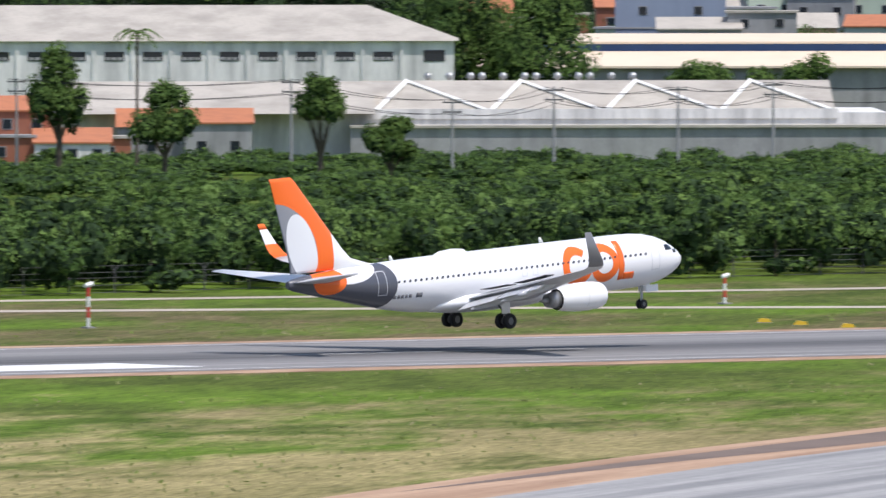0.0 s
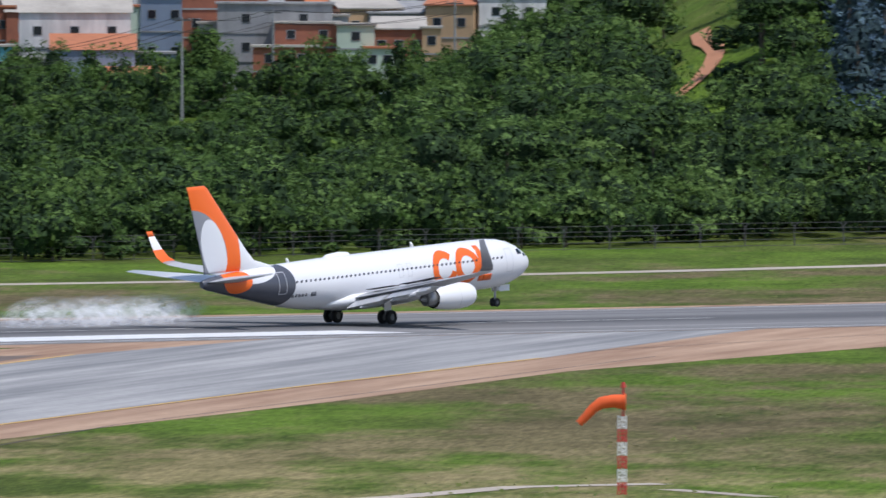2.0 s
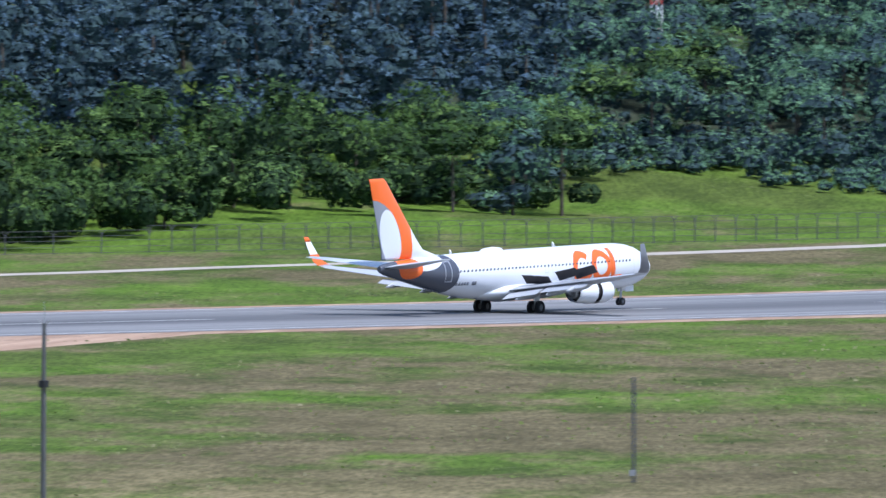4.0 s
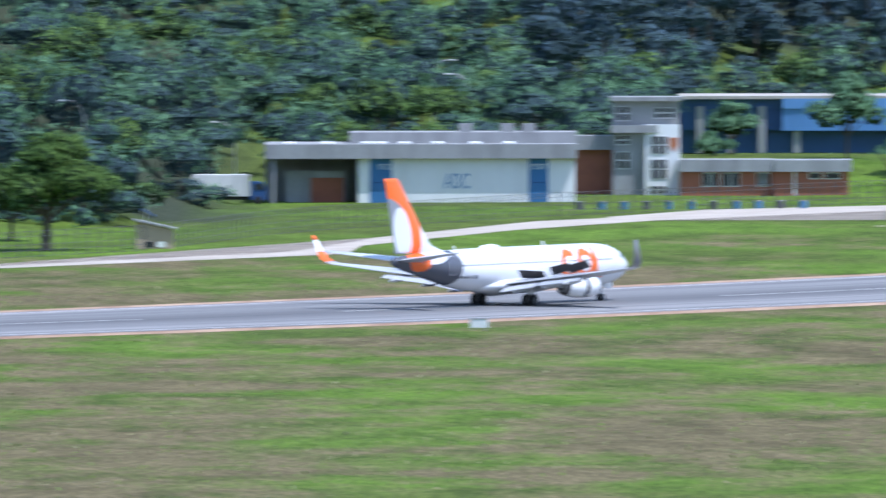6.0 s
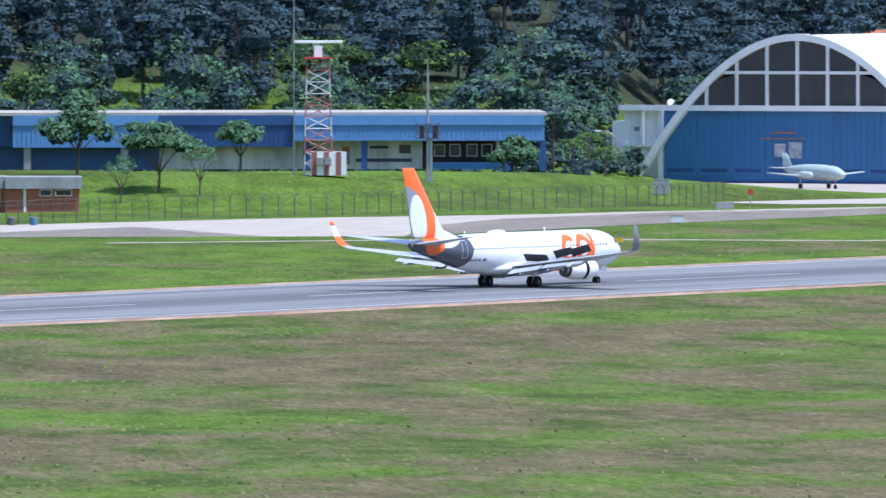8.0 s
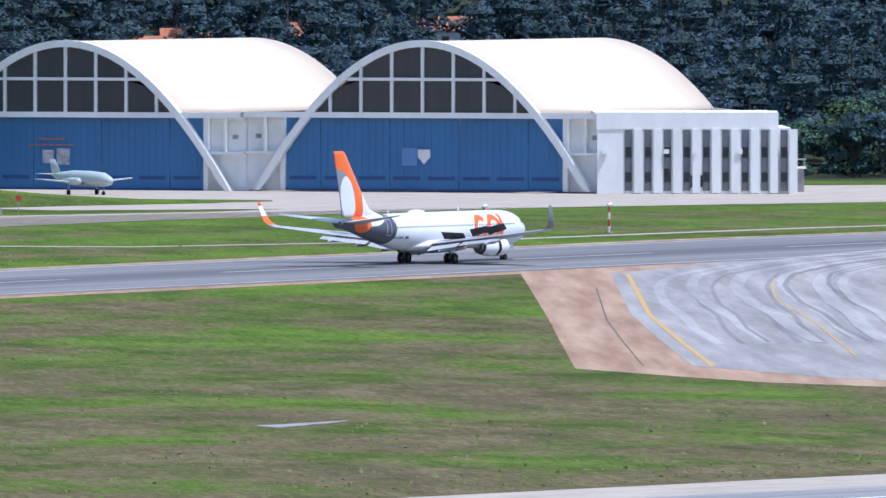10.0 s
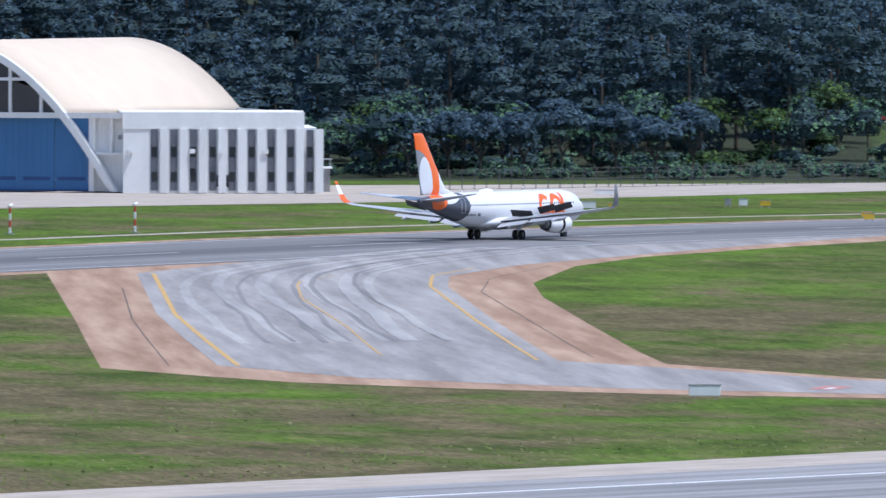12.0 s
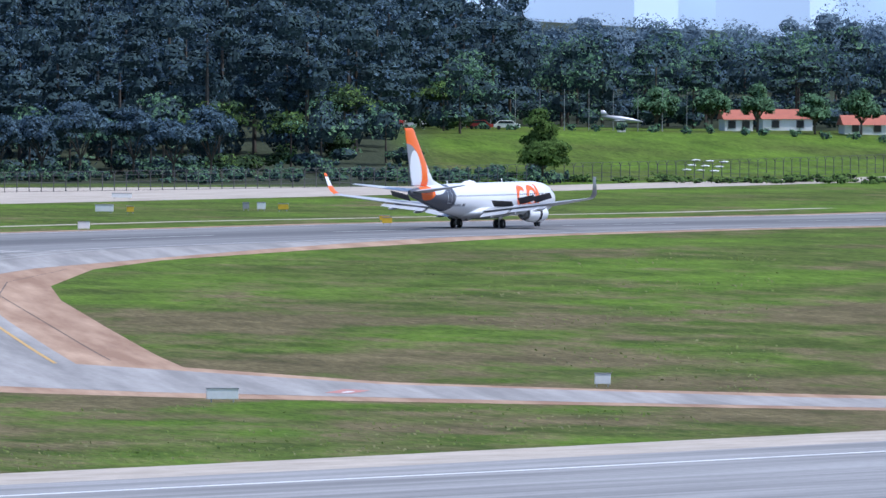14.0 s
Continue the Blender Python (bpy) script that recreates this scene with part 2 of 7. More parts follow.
PAINT_WORN = worn("worn_white_line", (0.5, 0.48, 0.46), (0.26, 0.25, 0.24), 0.7, amount=0.7, scale=0.25)
PAINT_YELLOW = worn("road_paint_yellow", (0.6, 0.37, 0.1), (0.4, 0.25, 0.1), 0.6, amount=0.5, scale=0.6)
WHITE_WALL = worn("white_painted_wall", (0.8, 0.8, 0.78), (0.45, 0.44, 0.42), 0.75, amount=0.25, scale=0.3, streak=0.25)
WHITE_STAIN = worn("stained_white_wall", (0.74, 0.73, 0.7), (0.2, 0.2, 0.2), 0.8, amount=0.6, scale=0.5, streak=0.12)
GREY_CEMENT = worn("grey_cement", (0.33, 0.33, 0.33), (0.14, 0.14, 0.14), 0.85, amount=0.6, scale=0.5, streak=0.3)
ROOF_PALE = worn("fibre_cement_roof", (0.45, 0.415, 0.36), (0.25, 0.23, 0.2), 0.85, amount=0.75, scale=0.18)
ROOF_CREAM = worn("cream_vault_roof", (0.7, 0.58, 0.44), (0.54, 0.44, 0.33), 0.7, amount=0.3, scale=0.2)
BLUE_DOOR = worn("blue_sheet_metal", (0.055, 0.17, 0.36), (0.04, 0.11, 0.24), 0.5, amount=0.4, scale=0.3, streak=0.2)
BLUE_FASCIA = worn("blue_corrugated_sheet", (0.13, 0.27, 0.52), (0.08, 0.18, 0.38), 0.55, amount=0.4, scale=0.6, streak=0.1)
BLUE_DARK = worn("dark_blue_sheet", (0.03, 0.08, 0.22), (0.02, 0.05, 0.14), 0.5, amount=0.4, scale=0.4)
BRICK_RED = worn("red_brickwork", (0.33, 0.12, 0.07), (0.17, 0.07, 0.05), 0.85, amount=0.5, scale=0.8)
TILE_ORANGE = worn("orange_roof_tiles", (0.45, 0.17, 0.08), (0.26, 0.1, 0.06), 0.8, amount=0.5, scale=0.7)
TILE_RED = worn("weathered_red_tiles", (0.42, 0.14, 0.09), (0.25, 0.09, 0.07), 0.85, amount=0.5, scale=0.7)
GLASS_DARK = plain("dark_window_glass", (0.015, 0.02, 0.028), 0.12, 0, 0.6)
GLASS_BROWN = worn("dusty_brown_glazing", (0.062, 0.058, 0.06), (0.034, 0.032, 0.036), 0.35, amount=0.5, scale=0.8, streak=0.1, spec=0.5)
SLATE = worn("slate_grey_panel", (0.13, 0.14, 0.16), (0.07, 0.075, 0.09), 0.6, amount=0.5, scale=0.8)
# near-black colour stands for shade inside openings; also the truck chassis
DARK = plain("opening_shade_and_chassis", (0.02, 0.02, 0.022), 0.9)
STEEL = worn("galvanised_steel", (0.4, 0.41, 0.42), (0.2, 0.19, 0.18), 0.45, 0.7, amount=0.4)
POST_GREY = worn("weathered_concrete_post", (0.11, 0.11, 0.11), (0.06, 0.06, 0.06), 0.9, amount=0.5, scale=2)
BARK = worn("bark", (0.1, 0.08, 0.06), (0.04, 0.035, 0.03), 0.9, amount=0.6, scale=1.5, bump=0.3)
RED_PAINT = worn("red_paint", (0.55, 0.05, 0.04), (0.35, 0.06, 0.05), 0.5, amount=0.4, scale=1)
# stained red, its colour dulled for the haze before the radar tower
HAZED_RED = worn("hazed_red_paint", (0.34, 0.12, 0.1), (0.2, 0.1, 0.09), 0.6, amount=0.5, scale=1)
RUST = worn("rusty_iron", (0.12, 0.085, 0.08), (0.07, 0.05, 0.05), 0.8, amount=0.5, scale=2)
# stained white, greyed in colour for that same haze
HAZED_WHITE = worn("hazed_white_paint", (0.55, 0.55, 0.55), (0.3, 0.3, 0.3), 0.6, amount=0.5, scale=1)
BLACK = plain("black_rubber", (0.018, 0.018, 0.02), 0.75)
LEAF_BELT = leafy("belt_foliage", [(0.032, 0.07, 0.018), (0.15, 0.235, 0.058), (0.05, 0.1, 0.03)])
LEAF_LIGHT = leafy("light_foliage", [(0.08, 0.14, 0.035), (0.2, 0.3, 0.085), (0.11, 0.19, 0.055)])
# blue is added to the wood and pine leaf colours for distance haze
LEAF_WOOD = leafy("hazed_wood_foliage", [(0.066, 0.138, 0.082), (0.21, 0.35, 0.175), (0.09, 0.178, 0.122)])
LEAF_PINE = leafy("hazed_pine_foliage", [(0.047, 0.08, 0.122), (0.12, 0.185, 0.22), (0.06, 0.098, 0.152)], 0.7, 0.15)
# near-black greens put the shade between leaves into the core's colour
CORE_SHADED = crown_material("shaded_crown_mass", (0.012, 0.022, 0.012), (0.05, 0.085, 0.035))
# dark for shade inside the crown, paler and bluer for haze
CORE_HAZED = crown_material("hazed_crown_mass", (0.022, 0.036, 0.045), (0.07, 0.108, 0.105))
TUFT = leafy("grass_tuft", [(0.17, 0.2, 0.06), (0.3, 0.27, 0.16), (0.17, 0.23, 0.06)], 0.9, 0.3, 0)


# ---- building blocks ----
def mesh_of(bm, name, material):
    me = bpy.data.meshes.new(name)
    bm.to_mesh(me)
    bm.free()
    for m in material if isinstance(material, (list, tuple)) else [material]:
        me.materials.append(m)
    return me


def part(name, bm, material, parent, label=""):
    ob = new(name, mesh_of(bm, name, material))
    ob.parent = parent
    if label:
        ob["label"] = label
    return ob


def thing(name, m, label, category, group="", kind=""):
    ob = new(name)
    ob.empty_display_size = 0.5
    ob.matrix_world = m
    return tagged(ob, label, category, group, kind)


def solid(name, bm, material, label, category="", kind="", group="", m=None):
    ob = new(name, mesh_of(bm, name, material))
    if m is not None:
        ob.matrix_world = m
    return tagged(ob, label, category, group, kind)


def box(bm, x0, x1, y0, y1, z0, z1, bevel=0.0):
    r = bmesh.ops.create_cube(bm, size=1)
    for v in r["verts"]:
        v.co = ((x0 + x1) / 2 + v.co.x * (x1 - x0), (y0 + y1) / 2 + v.co.y * (y1 - y0), (z0 + z1) / 2 + v.co.z * (z1 - z0))
    if bevel:
        bmesh.ops.bevel(bm, geom=[e for e in {e for v in r["verts"] for e in v.link_edges}], offset=bevel, segments=1, affect="EDGES")
    return bm


def B(*args, bevel=0.0):
    return box(bmesh.new(), *args, bevel=bevel)


def rod(bm, a, b, r0, r1=None, n=6):
    """A tapered round bar from a to b."""
    a, b = Vector(a), Vector(b)
    r1 = r0 if r1 is None else r1
    q = (b - a).to_track_quat("Z", "Y").to_matrix()
    rings = []
    for p, r in ((a, r0), (b, r1)):
        rings.append([bm.verts.new(p + q @ Vector((r * math.cos(2 * math.pi * k / n), r * math.sin(2 * math.pi * k / n), 0))) for k in range(n)])
    for k in range(n):
        bm.faces.new((rings[0][k], rings[0][(k + 1) % n], rings[1][(k + 1) % n], rings[1][k]))
    bm.faces.new(rings[0][::-1])
    bm.faces.new(rings[1])
    return bm


def prism(bm, outline, y0, y1):
    """A plate whose outline lies in x and z, from depth y0 to y1."""
    a = [bm.verts.new((x, y0, z)) for x, z in outline]
    b = [bm.verts.new((x, y1, z)) for x, z in outline]
    bm.faces.new(a)
    bm.faces.new(b[::-1])
    n = len(outline)
    for k in range(n):
        bm.faces.new((a[k], b[k], b[(k + 1) % n], a[(k + 1) % n]))
    bmesh.ops.recalc_face_normals(bm, faces=bm.faces)
    return bm


def raw(name, verts, faces, materials, slots=None, smooth=False):
    me = bpy.data.meshes.new(name)
    verts, faces = np.asarray(verts, dtype=np.float32), np.asarray(faces, dtype=np.int32)
    n = faces.shape[1]
    me.vertices.add(len(verts))
    me.vertices.foreach_set("co", verts.ravel())
    me.loops.add(faces.size)
    me.loops.foreach_set("vertex_index", faces.ravel())
    me.polygons.add(len(faces))
    me.polygons.foreach_set("loop_start", np.arange(0, faces.size, n, dtype=np.int32))
    for mt in materials:
        me.materials.append(mt)
    if slots is not None:
        me.polygons.foreach_set("material_index", np.asarray(slots, dtype=np.int32))
    if smooth:
        me.polygons.foreach_set("use_smooth", np.ones(len(faces), dtype=bool))
    me.update(calc_edges=True)
    return me


def facing(x, y, z, way):
    """The pose of a building: local x runs along its front towards the bearing way, local y goes into its depth."""
    return pose(x, y, z, 0, 0, 90 - way)


# ---- ground ----
GX = [0, 600, 700, 850, 940, 1050, 1115, 1205, 1280, 1375, 1525, 1580, 1670, 1800, 1950, 4000]
GZ = [.9, .9, .45, -.3, -.9, -1.5, -1.65, -1.45, -1.05, -.6, .05, .1, -.1, -.9, -1.2, -1.2]


def step(v, a, b):
    s = min(1.0, max(0.0, (v - a) / (b - a)))
    return s * s * (3 - 2 * s)


def hill(x, y):
    """Rise of the land behind the airfield, by bearing and distance from the spotters' hill."""
    if y < 900:
        return 0.0
    az, far = math.degrees(math.atan2(x, y)), math.hypot(x, y)
    foot = float(np.interp(az, [41, 48, 50, 52.6, 53.2, 54.6, 55, 57.5, 57.9, 60.8, 61.3, 63, 66], [1600, 1510, 1600, 1690, 1900, 1920, 2060, 2080, 2260, 2260, 2270, 2250, 2400]))
    tall = float(np.interp(az, [44.2, 45.2, 46.85, 47.8, 48.6, 57, 60.5, 62.2, 62.8, 66], [0.3, 0.6, 1.5, 20, 32, 38, 30, 14, 5.2, 4.2]))
    span = float(np.interp(az, [61, 62.8], [380, 160]))
    h = tall * step(far, foot, foot + span)
    bank = 3.6 * step(y, 1034, 1072) * step(x + 0.6 * (y - 1060), 1556, 1606) * (1 - step(x + 0.55 * (y - 1030), 1668, 1745)) * (1 - step(y, 1300, 1500))
    bank += 1.6 * step(y, 1000, 1035) * step(x, 1170, 1210) * (1 - step(x, 1255, 1290)) * (1 - step(y, 1060, 1100))
    return h + bank


def ground_z(x, y):
    return float(np.interp(x, GX, GZ)) + hill(x, y)


def build_ground():
    xs = sorted(set([-4900, -2500, -1000, 300, 450] + GX[1:-1] + list(range(500, 2600, 20)) + [2700, 2900, 3200, 3600, 4100, 4800]))
    ys = sorted(set([-4900, -2000, -600, 0, 200, 350, 450] + list(range(500, 1000, 60)) + list(range(1000, 1700, 12)) + [1750, 1900, 2200, 2700, 3400, 4200, 4900]))
    verts = [(x, y, ground_z(x, y)) for y in ys for x in xs]
    nx = len(xs)
    faces = [(j * nx + i, j * nx + i + 1, (j + 1) * nx + i + 1, (j + 1) * nx + i) for j in range(len(ys) - 1) for i in range(nx - 1)]
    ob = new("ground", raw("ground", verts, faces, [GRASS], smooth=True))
    tagged(ob, "wide airfield ground of patchy green and dry brown grass", "ground", kind="structure")


def paving(name, outline, lift, material, label, category="pavement"):
    """A flat sheet on the ground with the given outline in x and y."""
    bm = bmesh.new()
    bm.faces.new([bm.verts.new((x, y, 0)) for x, y in outline])
    bmesh.ops.triangulate(bm, faces=bm.faces)
    for gx in GX:
        bmesh.ops.bisect_plane(bm, geom=bm.verts[:] + bm.edges[:] + bm.faces[:], plane_co=(gx, 0, 0), plane_no=(1, 0, 0))
    for v in bm.verts:
        v.co.z = float(np.interp(v.co.x, GX, GZ)) + lift
    bmesh.ops.recalc_face_normals(bm, faces=bm.faces)
    if sum(f.normal.z for f in bm.faces) < 0:
        bmesh.ops.reverse_faces(bm, faces=bm.faces)
    return solid(name, bm, material, label, category, "structure")


def ribbon(name, path, width, lift, material, label, category="pavement", drape=True):
    """A sheet of the given width along a line of places."""
    pts = [Vector((*p, 0)) for p in path]
    fine = []
    for a, b in zip(pts, pts[1:]):
        n = max(1, int((b - a).length / 12))
        fine += [a.lerp(b, k / n) for k in range(n)]
    fine.append(pts[-1])
    bm = bmesh.new()
    rows = []
    for k, p in enumerate(fine):
        d = (fine[min(k + 1, len(fine) - 1)] - fine[max(k - 1, 0)]).normalized()
        s = Vector((-d.y, d.x, 0)) * width / 2
        rows.append([bm.verts.new((q.x, q.y, ground_z(q.x, q.y) + lift)) for q in (p - s, p + s)])
    for a, b in zip(rows, rows[1:]):
        bm.faces.new((a[0], b[0], b[1], a[1]))
    bmesh.ops.recalc_face_normals(bm, faces=bm.faces)
    if sum(f.normal.z for f in bm.faces) < 0:
        bmesh.ops.reverse_faces(bm, faces=bm.faces)
    return solid(name, bm, material, label, category, "structure")


def strip(y0, y1, x0=-3000, x1=3900):
    return [(x0, y0), (x1, y0), (x1, y1), (x0, y1)]


def build_paving():
    paving("runway_shoulder", strip(810, 869), 0.02, SHOULDER, "pinkish paved shoulder beside the main runway")
    paving("runway", strip(815, 865), 0.04, ASPHALT, "dark asphalt main runway with tyre rubber", "runway")
    for y in (817.6, 862.4):
        paving("runway_edge_line", strip(y - 0.45, y + 0.45), 0.055, PAINT_WORN, "white painted runway edge line", "road marking")
    for k in range(-8, 52):
        x = 478 + k * 60.0
        if not 1340 < x < 1355:
            paving("centre_line_dash", strip(839.6, 840.4, x, x + 30), 0.055, PAINT_WORN, "worn white runway centre line dash", "road marking")
    for x in (828, ):
        paving("aiming_point_mark", strip(821, 829, x, x + 45), 0.056, PAINT_WHITE, "broad white aiming point marking", "road marking")
    paving("touchdown_mark", strip(822, 832, 650, 697), 0.056, PAINT_WHITE, "broad white touchdown zone marking", "road marking")
    # slanting exit beside the touchdown zone
    paving("exit_shoulder", [(400, 545), (569, 653), (617, 683), (669, 714), (740, 758), (797, 801), (830, 814), (960, 814), (874, 774), (808, 745), (745, 708), (643, 652), (598, 613), (430, 500)],
           0.021, SHOULDER, "reddish paved shoulder of the slanting taxiway")
    paving("exit_taxiway", [(400, 538), (630, 680), (707, 730), (808, 794), (850, 814.5), (905, 814.5), (830, 768), (762, 729), (695, 689), (590, 623), (430, 520)],
           0.036, TAXI, "pale grey asphalt exit taxiway with tyre tracks", "taxiway")
    paving("burnt_shoulder", [(560, 645), (669, 712), (740, 757), (790, 797), (806, 795), (750, 758), (707, 732), (640, 688)], 0.03, worn("dark_brown_paving", (0.17, 0.125, 0.1), (0.1, 0.075, 0.06), 0.9, amount=0.6, scale=0.15), "dark brown stained taxiway shoulder")
    ribbon("exit_yellow_line", [(630, 680), (707, 730), (808, 794)], 0.5, 0.05, PAINT_YELLOW, "thin yellow taxiway edge line", "road marking")
    ribbon("exit_yellow_line", [(590, 623), (695, 689), (762, 729), (830, 768)], 0.5, 0.05, PAINT_YELLOW, "thin yellow taxiway edge line", "road marking")
    # curved exit further down the runway
    paving("curve_shoulder", [(1400, 814), (1390, 811), (1243, 722), (1130, 654), (1105, 622), (1097, 603), (1092, 580), (1093, 555), (1097, 500), (1133, 500), (1130, 535), (1133, 565), (1139, 586), (1165, 619), (1189, 634), (1266, 681), (1337, 724), (1381, 749), (1440, 776), (1478, 788), (1560, 800), (1640, 814)],
           0.021, SHOULDER, "pinkish brown paved shoulder of the curved taxiway")
    paving("curve_taxiway", [(1440, 815), (1393, 802), (1270, 729), (1141, 649), (1118, 622), (1104, 590), (1101, 550), (1103, 497), (1124, 497), (1123, 540), (1134, 584), (1168, 631), (1270, 693), (1365, 750), (1400, 769), (1440, 783), (1560, 808), (1600, 815)],
           0.034, CURVE, "grey curved exit taxiway with dark tyre sweeps", "taxiway")
    ribbon("curve_yellow_line", [(1393, 800), (1270, 727), (1141, 647)], 0.45, 0.05, PAINT_YELLOW, "double yellow taxiway edge line", "road marking")
    ribbon("curve_yellow_line", [(1427, 781), (1400, 771), (1387, 764), (1365, 752), (1270, 695), (1168, 633)], 0.35, 0.05, PAINT_YELLOW, "yellow taxiway edge line", "road marking")
    ribbon("curve_yellow_line", [(1394, 779), (1374, 772), (1361, 765), (1321, 742), (1244, 694), (1173, 651)], 0.2, 0.05, PAINT_YELLOW, "yellow taxiway centre line", "road marking")
    dark_skid = asphalt_material("tyre_swept_asphalt", (0.19, 0.183, 0.177), (0.29, 0.275, 0.26), 0, 0.05, 32)
    pale_lane = asphalt_material("scoured_pale_paving", (0.29, 0.28, 0.267), (0.47, 0.45, 0.425), 0, 0.05, 32)
    for k, (off, w, pale) in enumerate(((-5.4, .6, True), (-4.2, .4, False), (-3.2, .7, True), (-2.0, .35, False), (-1.1, .5, False), (.2, .9, True), (1.5, .4, False), (2.6, .7, True), (3.7, .5, False), (5.0, 1.0, True), (6.4, .4, False), (7.6, .6, True))):
        line = []
        for x, y in ((1500, 822), (1478, 817), (1450, 809), (1428, 802), (1410, 795), (1391, 787), (1372, 777), (1352, 766), (1330, 753), (1300, 735), (1270, 716), (1235, 695), (1200, 673)):
            line.append((x + off * .5 + 1.0 * k, y - off * .85 + 1.1 * math.sin(2.3 * k + .011 * x)))
        ribbon("pale_lane" if pale else "tyre_sweep", line, w * (1.7 if pale else 1.2), 0.044 + .002 * k, pale_lane if pale else dark_skid, "pale scoured lane on the curved taxiway" if pale else "dark tyre sweep on the curved taxiway", "road marking")
    joint = plain("dark_joint_filler", (0.09, 0.075, 0.065), 0.9)
    for line in ([(1345, 776), (1255, 723), (1138, 652)], [(1440, 779), (1392, 760), (1350, 738), (1268, 688), (1178, 633)]):
        ribbon("paving_joint", line, .12, .03, joint, "thin dark joint between paving strips", "road marking")
    for line in ([(585, 640), (700, 712), (790, 772)], [(600, 617), (700, 684), (840, 766)], [(640, 655), (745, 722), (850, 780), (940, 812)]):
        ribbon("paving_joint", line, .2, .031, joint, "thin dark joint between paving strips", "road marking")
    paving("hold_marking", [(1111, 577.5), (1120, 580.5), (1119, 577.5), (1110, 574.5)], .05, worn("worn_pink_paint", (0.5, 0.2, 0.17), (0.36, 0.22, 0.18), 0.7, amount=0.8, scale=0.8), "worn red painted hold marking on the taxiway", "road marking")
    paving("hold_letters", [(1112, 576.6), (1116, 578), (1115.8, 577.2), (1111.8, 575.8)], .056, PAINT_WHITE, "worn white bar on the red marking", "road marking")
    # second runway nearer to the eye
    paving("near_runway_shoulder", strip(420, 498.5), 0.02, CONCRETE, "pale concrete shoulder of the second runway")
    paving("near_runway", strip(428, 486), 0.04, NEAR_ASPHALT, "grey asphalt second runway", "runway")
    paving("near_edge_line", strip(474.2, 475.2), 0.055, PAINT_WHITE, "white painted runway edge line", "road marking")
    # service road and taxiway beyond the main runway
    ribbon("service_road", [(600, 1000), (779, 944), (814, 931), (845, 913), (864, 892), (878, 868)], 6, 0.03, CONCRETE, "narrow pale concrete service road", "road")
    ribbon("perimeter_road", [(500, 1010), (838, 963), (890, 960), (984, 952), (1082, 958), (1128, 962), (1188, 962), (1231, 962), (1290, 964)], 5, 0.03, CONCRETE, "narrow pale perimeter road", "road")
    paving("perimeter_road", [(1180, 958), (1263, 959), (1300, 959), (1327, 977), (1388, 1001), (1430, 1012), (1486, 1014), (1463, 1026), (1421, 1022), (1356, 996), (1304, 969), (1231, 963)], 0.032, CONCRETE, "pale concrete road that widens into a taxiway", "road")
    paving("apron_taxiway", [(1430, 1012), (1484, 1015), (1452, 975), (1460, 962), (1500, 985), (1540, 1000), (1581, 1003), (1703, 986), (1800, 981), (2400, 973), (2400, 991), (1900, 1003), (1766, 1020), (1640, 1000), (1560, 1010), (1530, 1022), (1474, 1036), (1440, 1026)], 0.034, CONCRETE, "pale concrete taxiway before the hangars", "taxiway")
    paving("apron", [(1636, 1020), (1645, 1046), (1720, 1095), (1760, 1165), (1815, 1165), (1900, 1060), (1990, 1000), (1850, 985), (1700, 986), (1666, 1000)], 0.045, CONCRETE, "sunlit concrete hangar apron", "apron")
    ribbon("shoulder_line", [(1420, 975), (1455, 945), (1466, 905), (1510, 885), (1740, 888), (1850, 887)], 3, 0.03, CONCRETE, "thin pale paved strip in the grass", "pavement")
    ribbon("foot_path", [(600, 584), (626, 590), (642, 596), (652, 594)], 2.2, 0.03, CONCRETE, "narrow grey concrete path in the grass", "path")
    ribbon("foot_path", [(646, 588), (642, 577)], 1.5, 0.03, CONCRETE, "narrow grey concrete path in the grass", "path")
    paving("cover_slab", [(973, 588), (988, 592), (993, 594), (976, 592)], 0.03, GREY_CEMENT, "grey concrete slab lying in the grass")


    dirt = worn("red_dirt", (0.5, 0.23, 0.12), (0.36, 0.17, 0.09), 0.95, amount=0.5, scale=0.2)
    ribbon("dirt_track", [(b * math.sin(radians(a)), b * math.cos(radians(a))) for a, b in ((47.68, 1722), (47.74, 1729), (47.8, 1738), (47.845, 1750), (47.862, 1762), (47.84, 1774), (47.81, 1784), (47.8, 1800))], 2.2, 0.1, dirt, "winding red dirt track on the hillside", "path")


build_ground()
build_paving()

# ---- hangars ----
def arch_rib(half, top, depth, thick, n=40):
    """A white parabolic rib from foot to foot."""
    bm = bmesh.new()
    rings = []
    for k in range(n + 1):
        x = -half + 2 * half * k / n
        slope = -2 * top * x / half ** 2
        nx, nz = -slope / math.hypot(1, slope), 1 / math.hypot(1, slope)
        z = top * (1 - (x / half) ** 2)
        rings.append([bm.verts.new((x - nx * thick * a, d, max(0, z - nz * thick * a))) for a, d in ((0, 0), (1, 0), (1, depth), (0, depth))])
    for a, b in zip(rings, rings[1:]):
        for k in range(4):
            bm.faces.new((a[k], a[(k + 1) % 4], b[(k + 1) % 4], b[k]))
    bm.faces.new(rings[0][::-1])
    bm.faces.new(rings[-1])
    bmesh.ops.recalc_face_normals(bm, faces=bm.faces)
    return bm


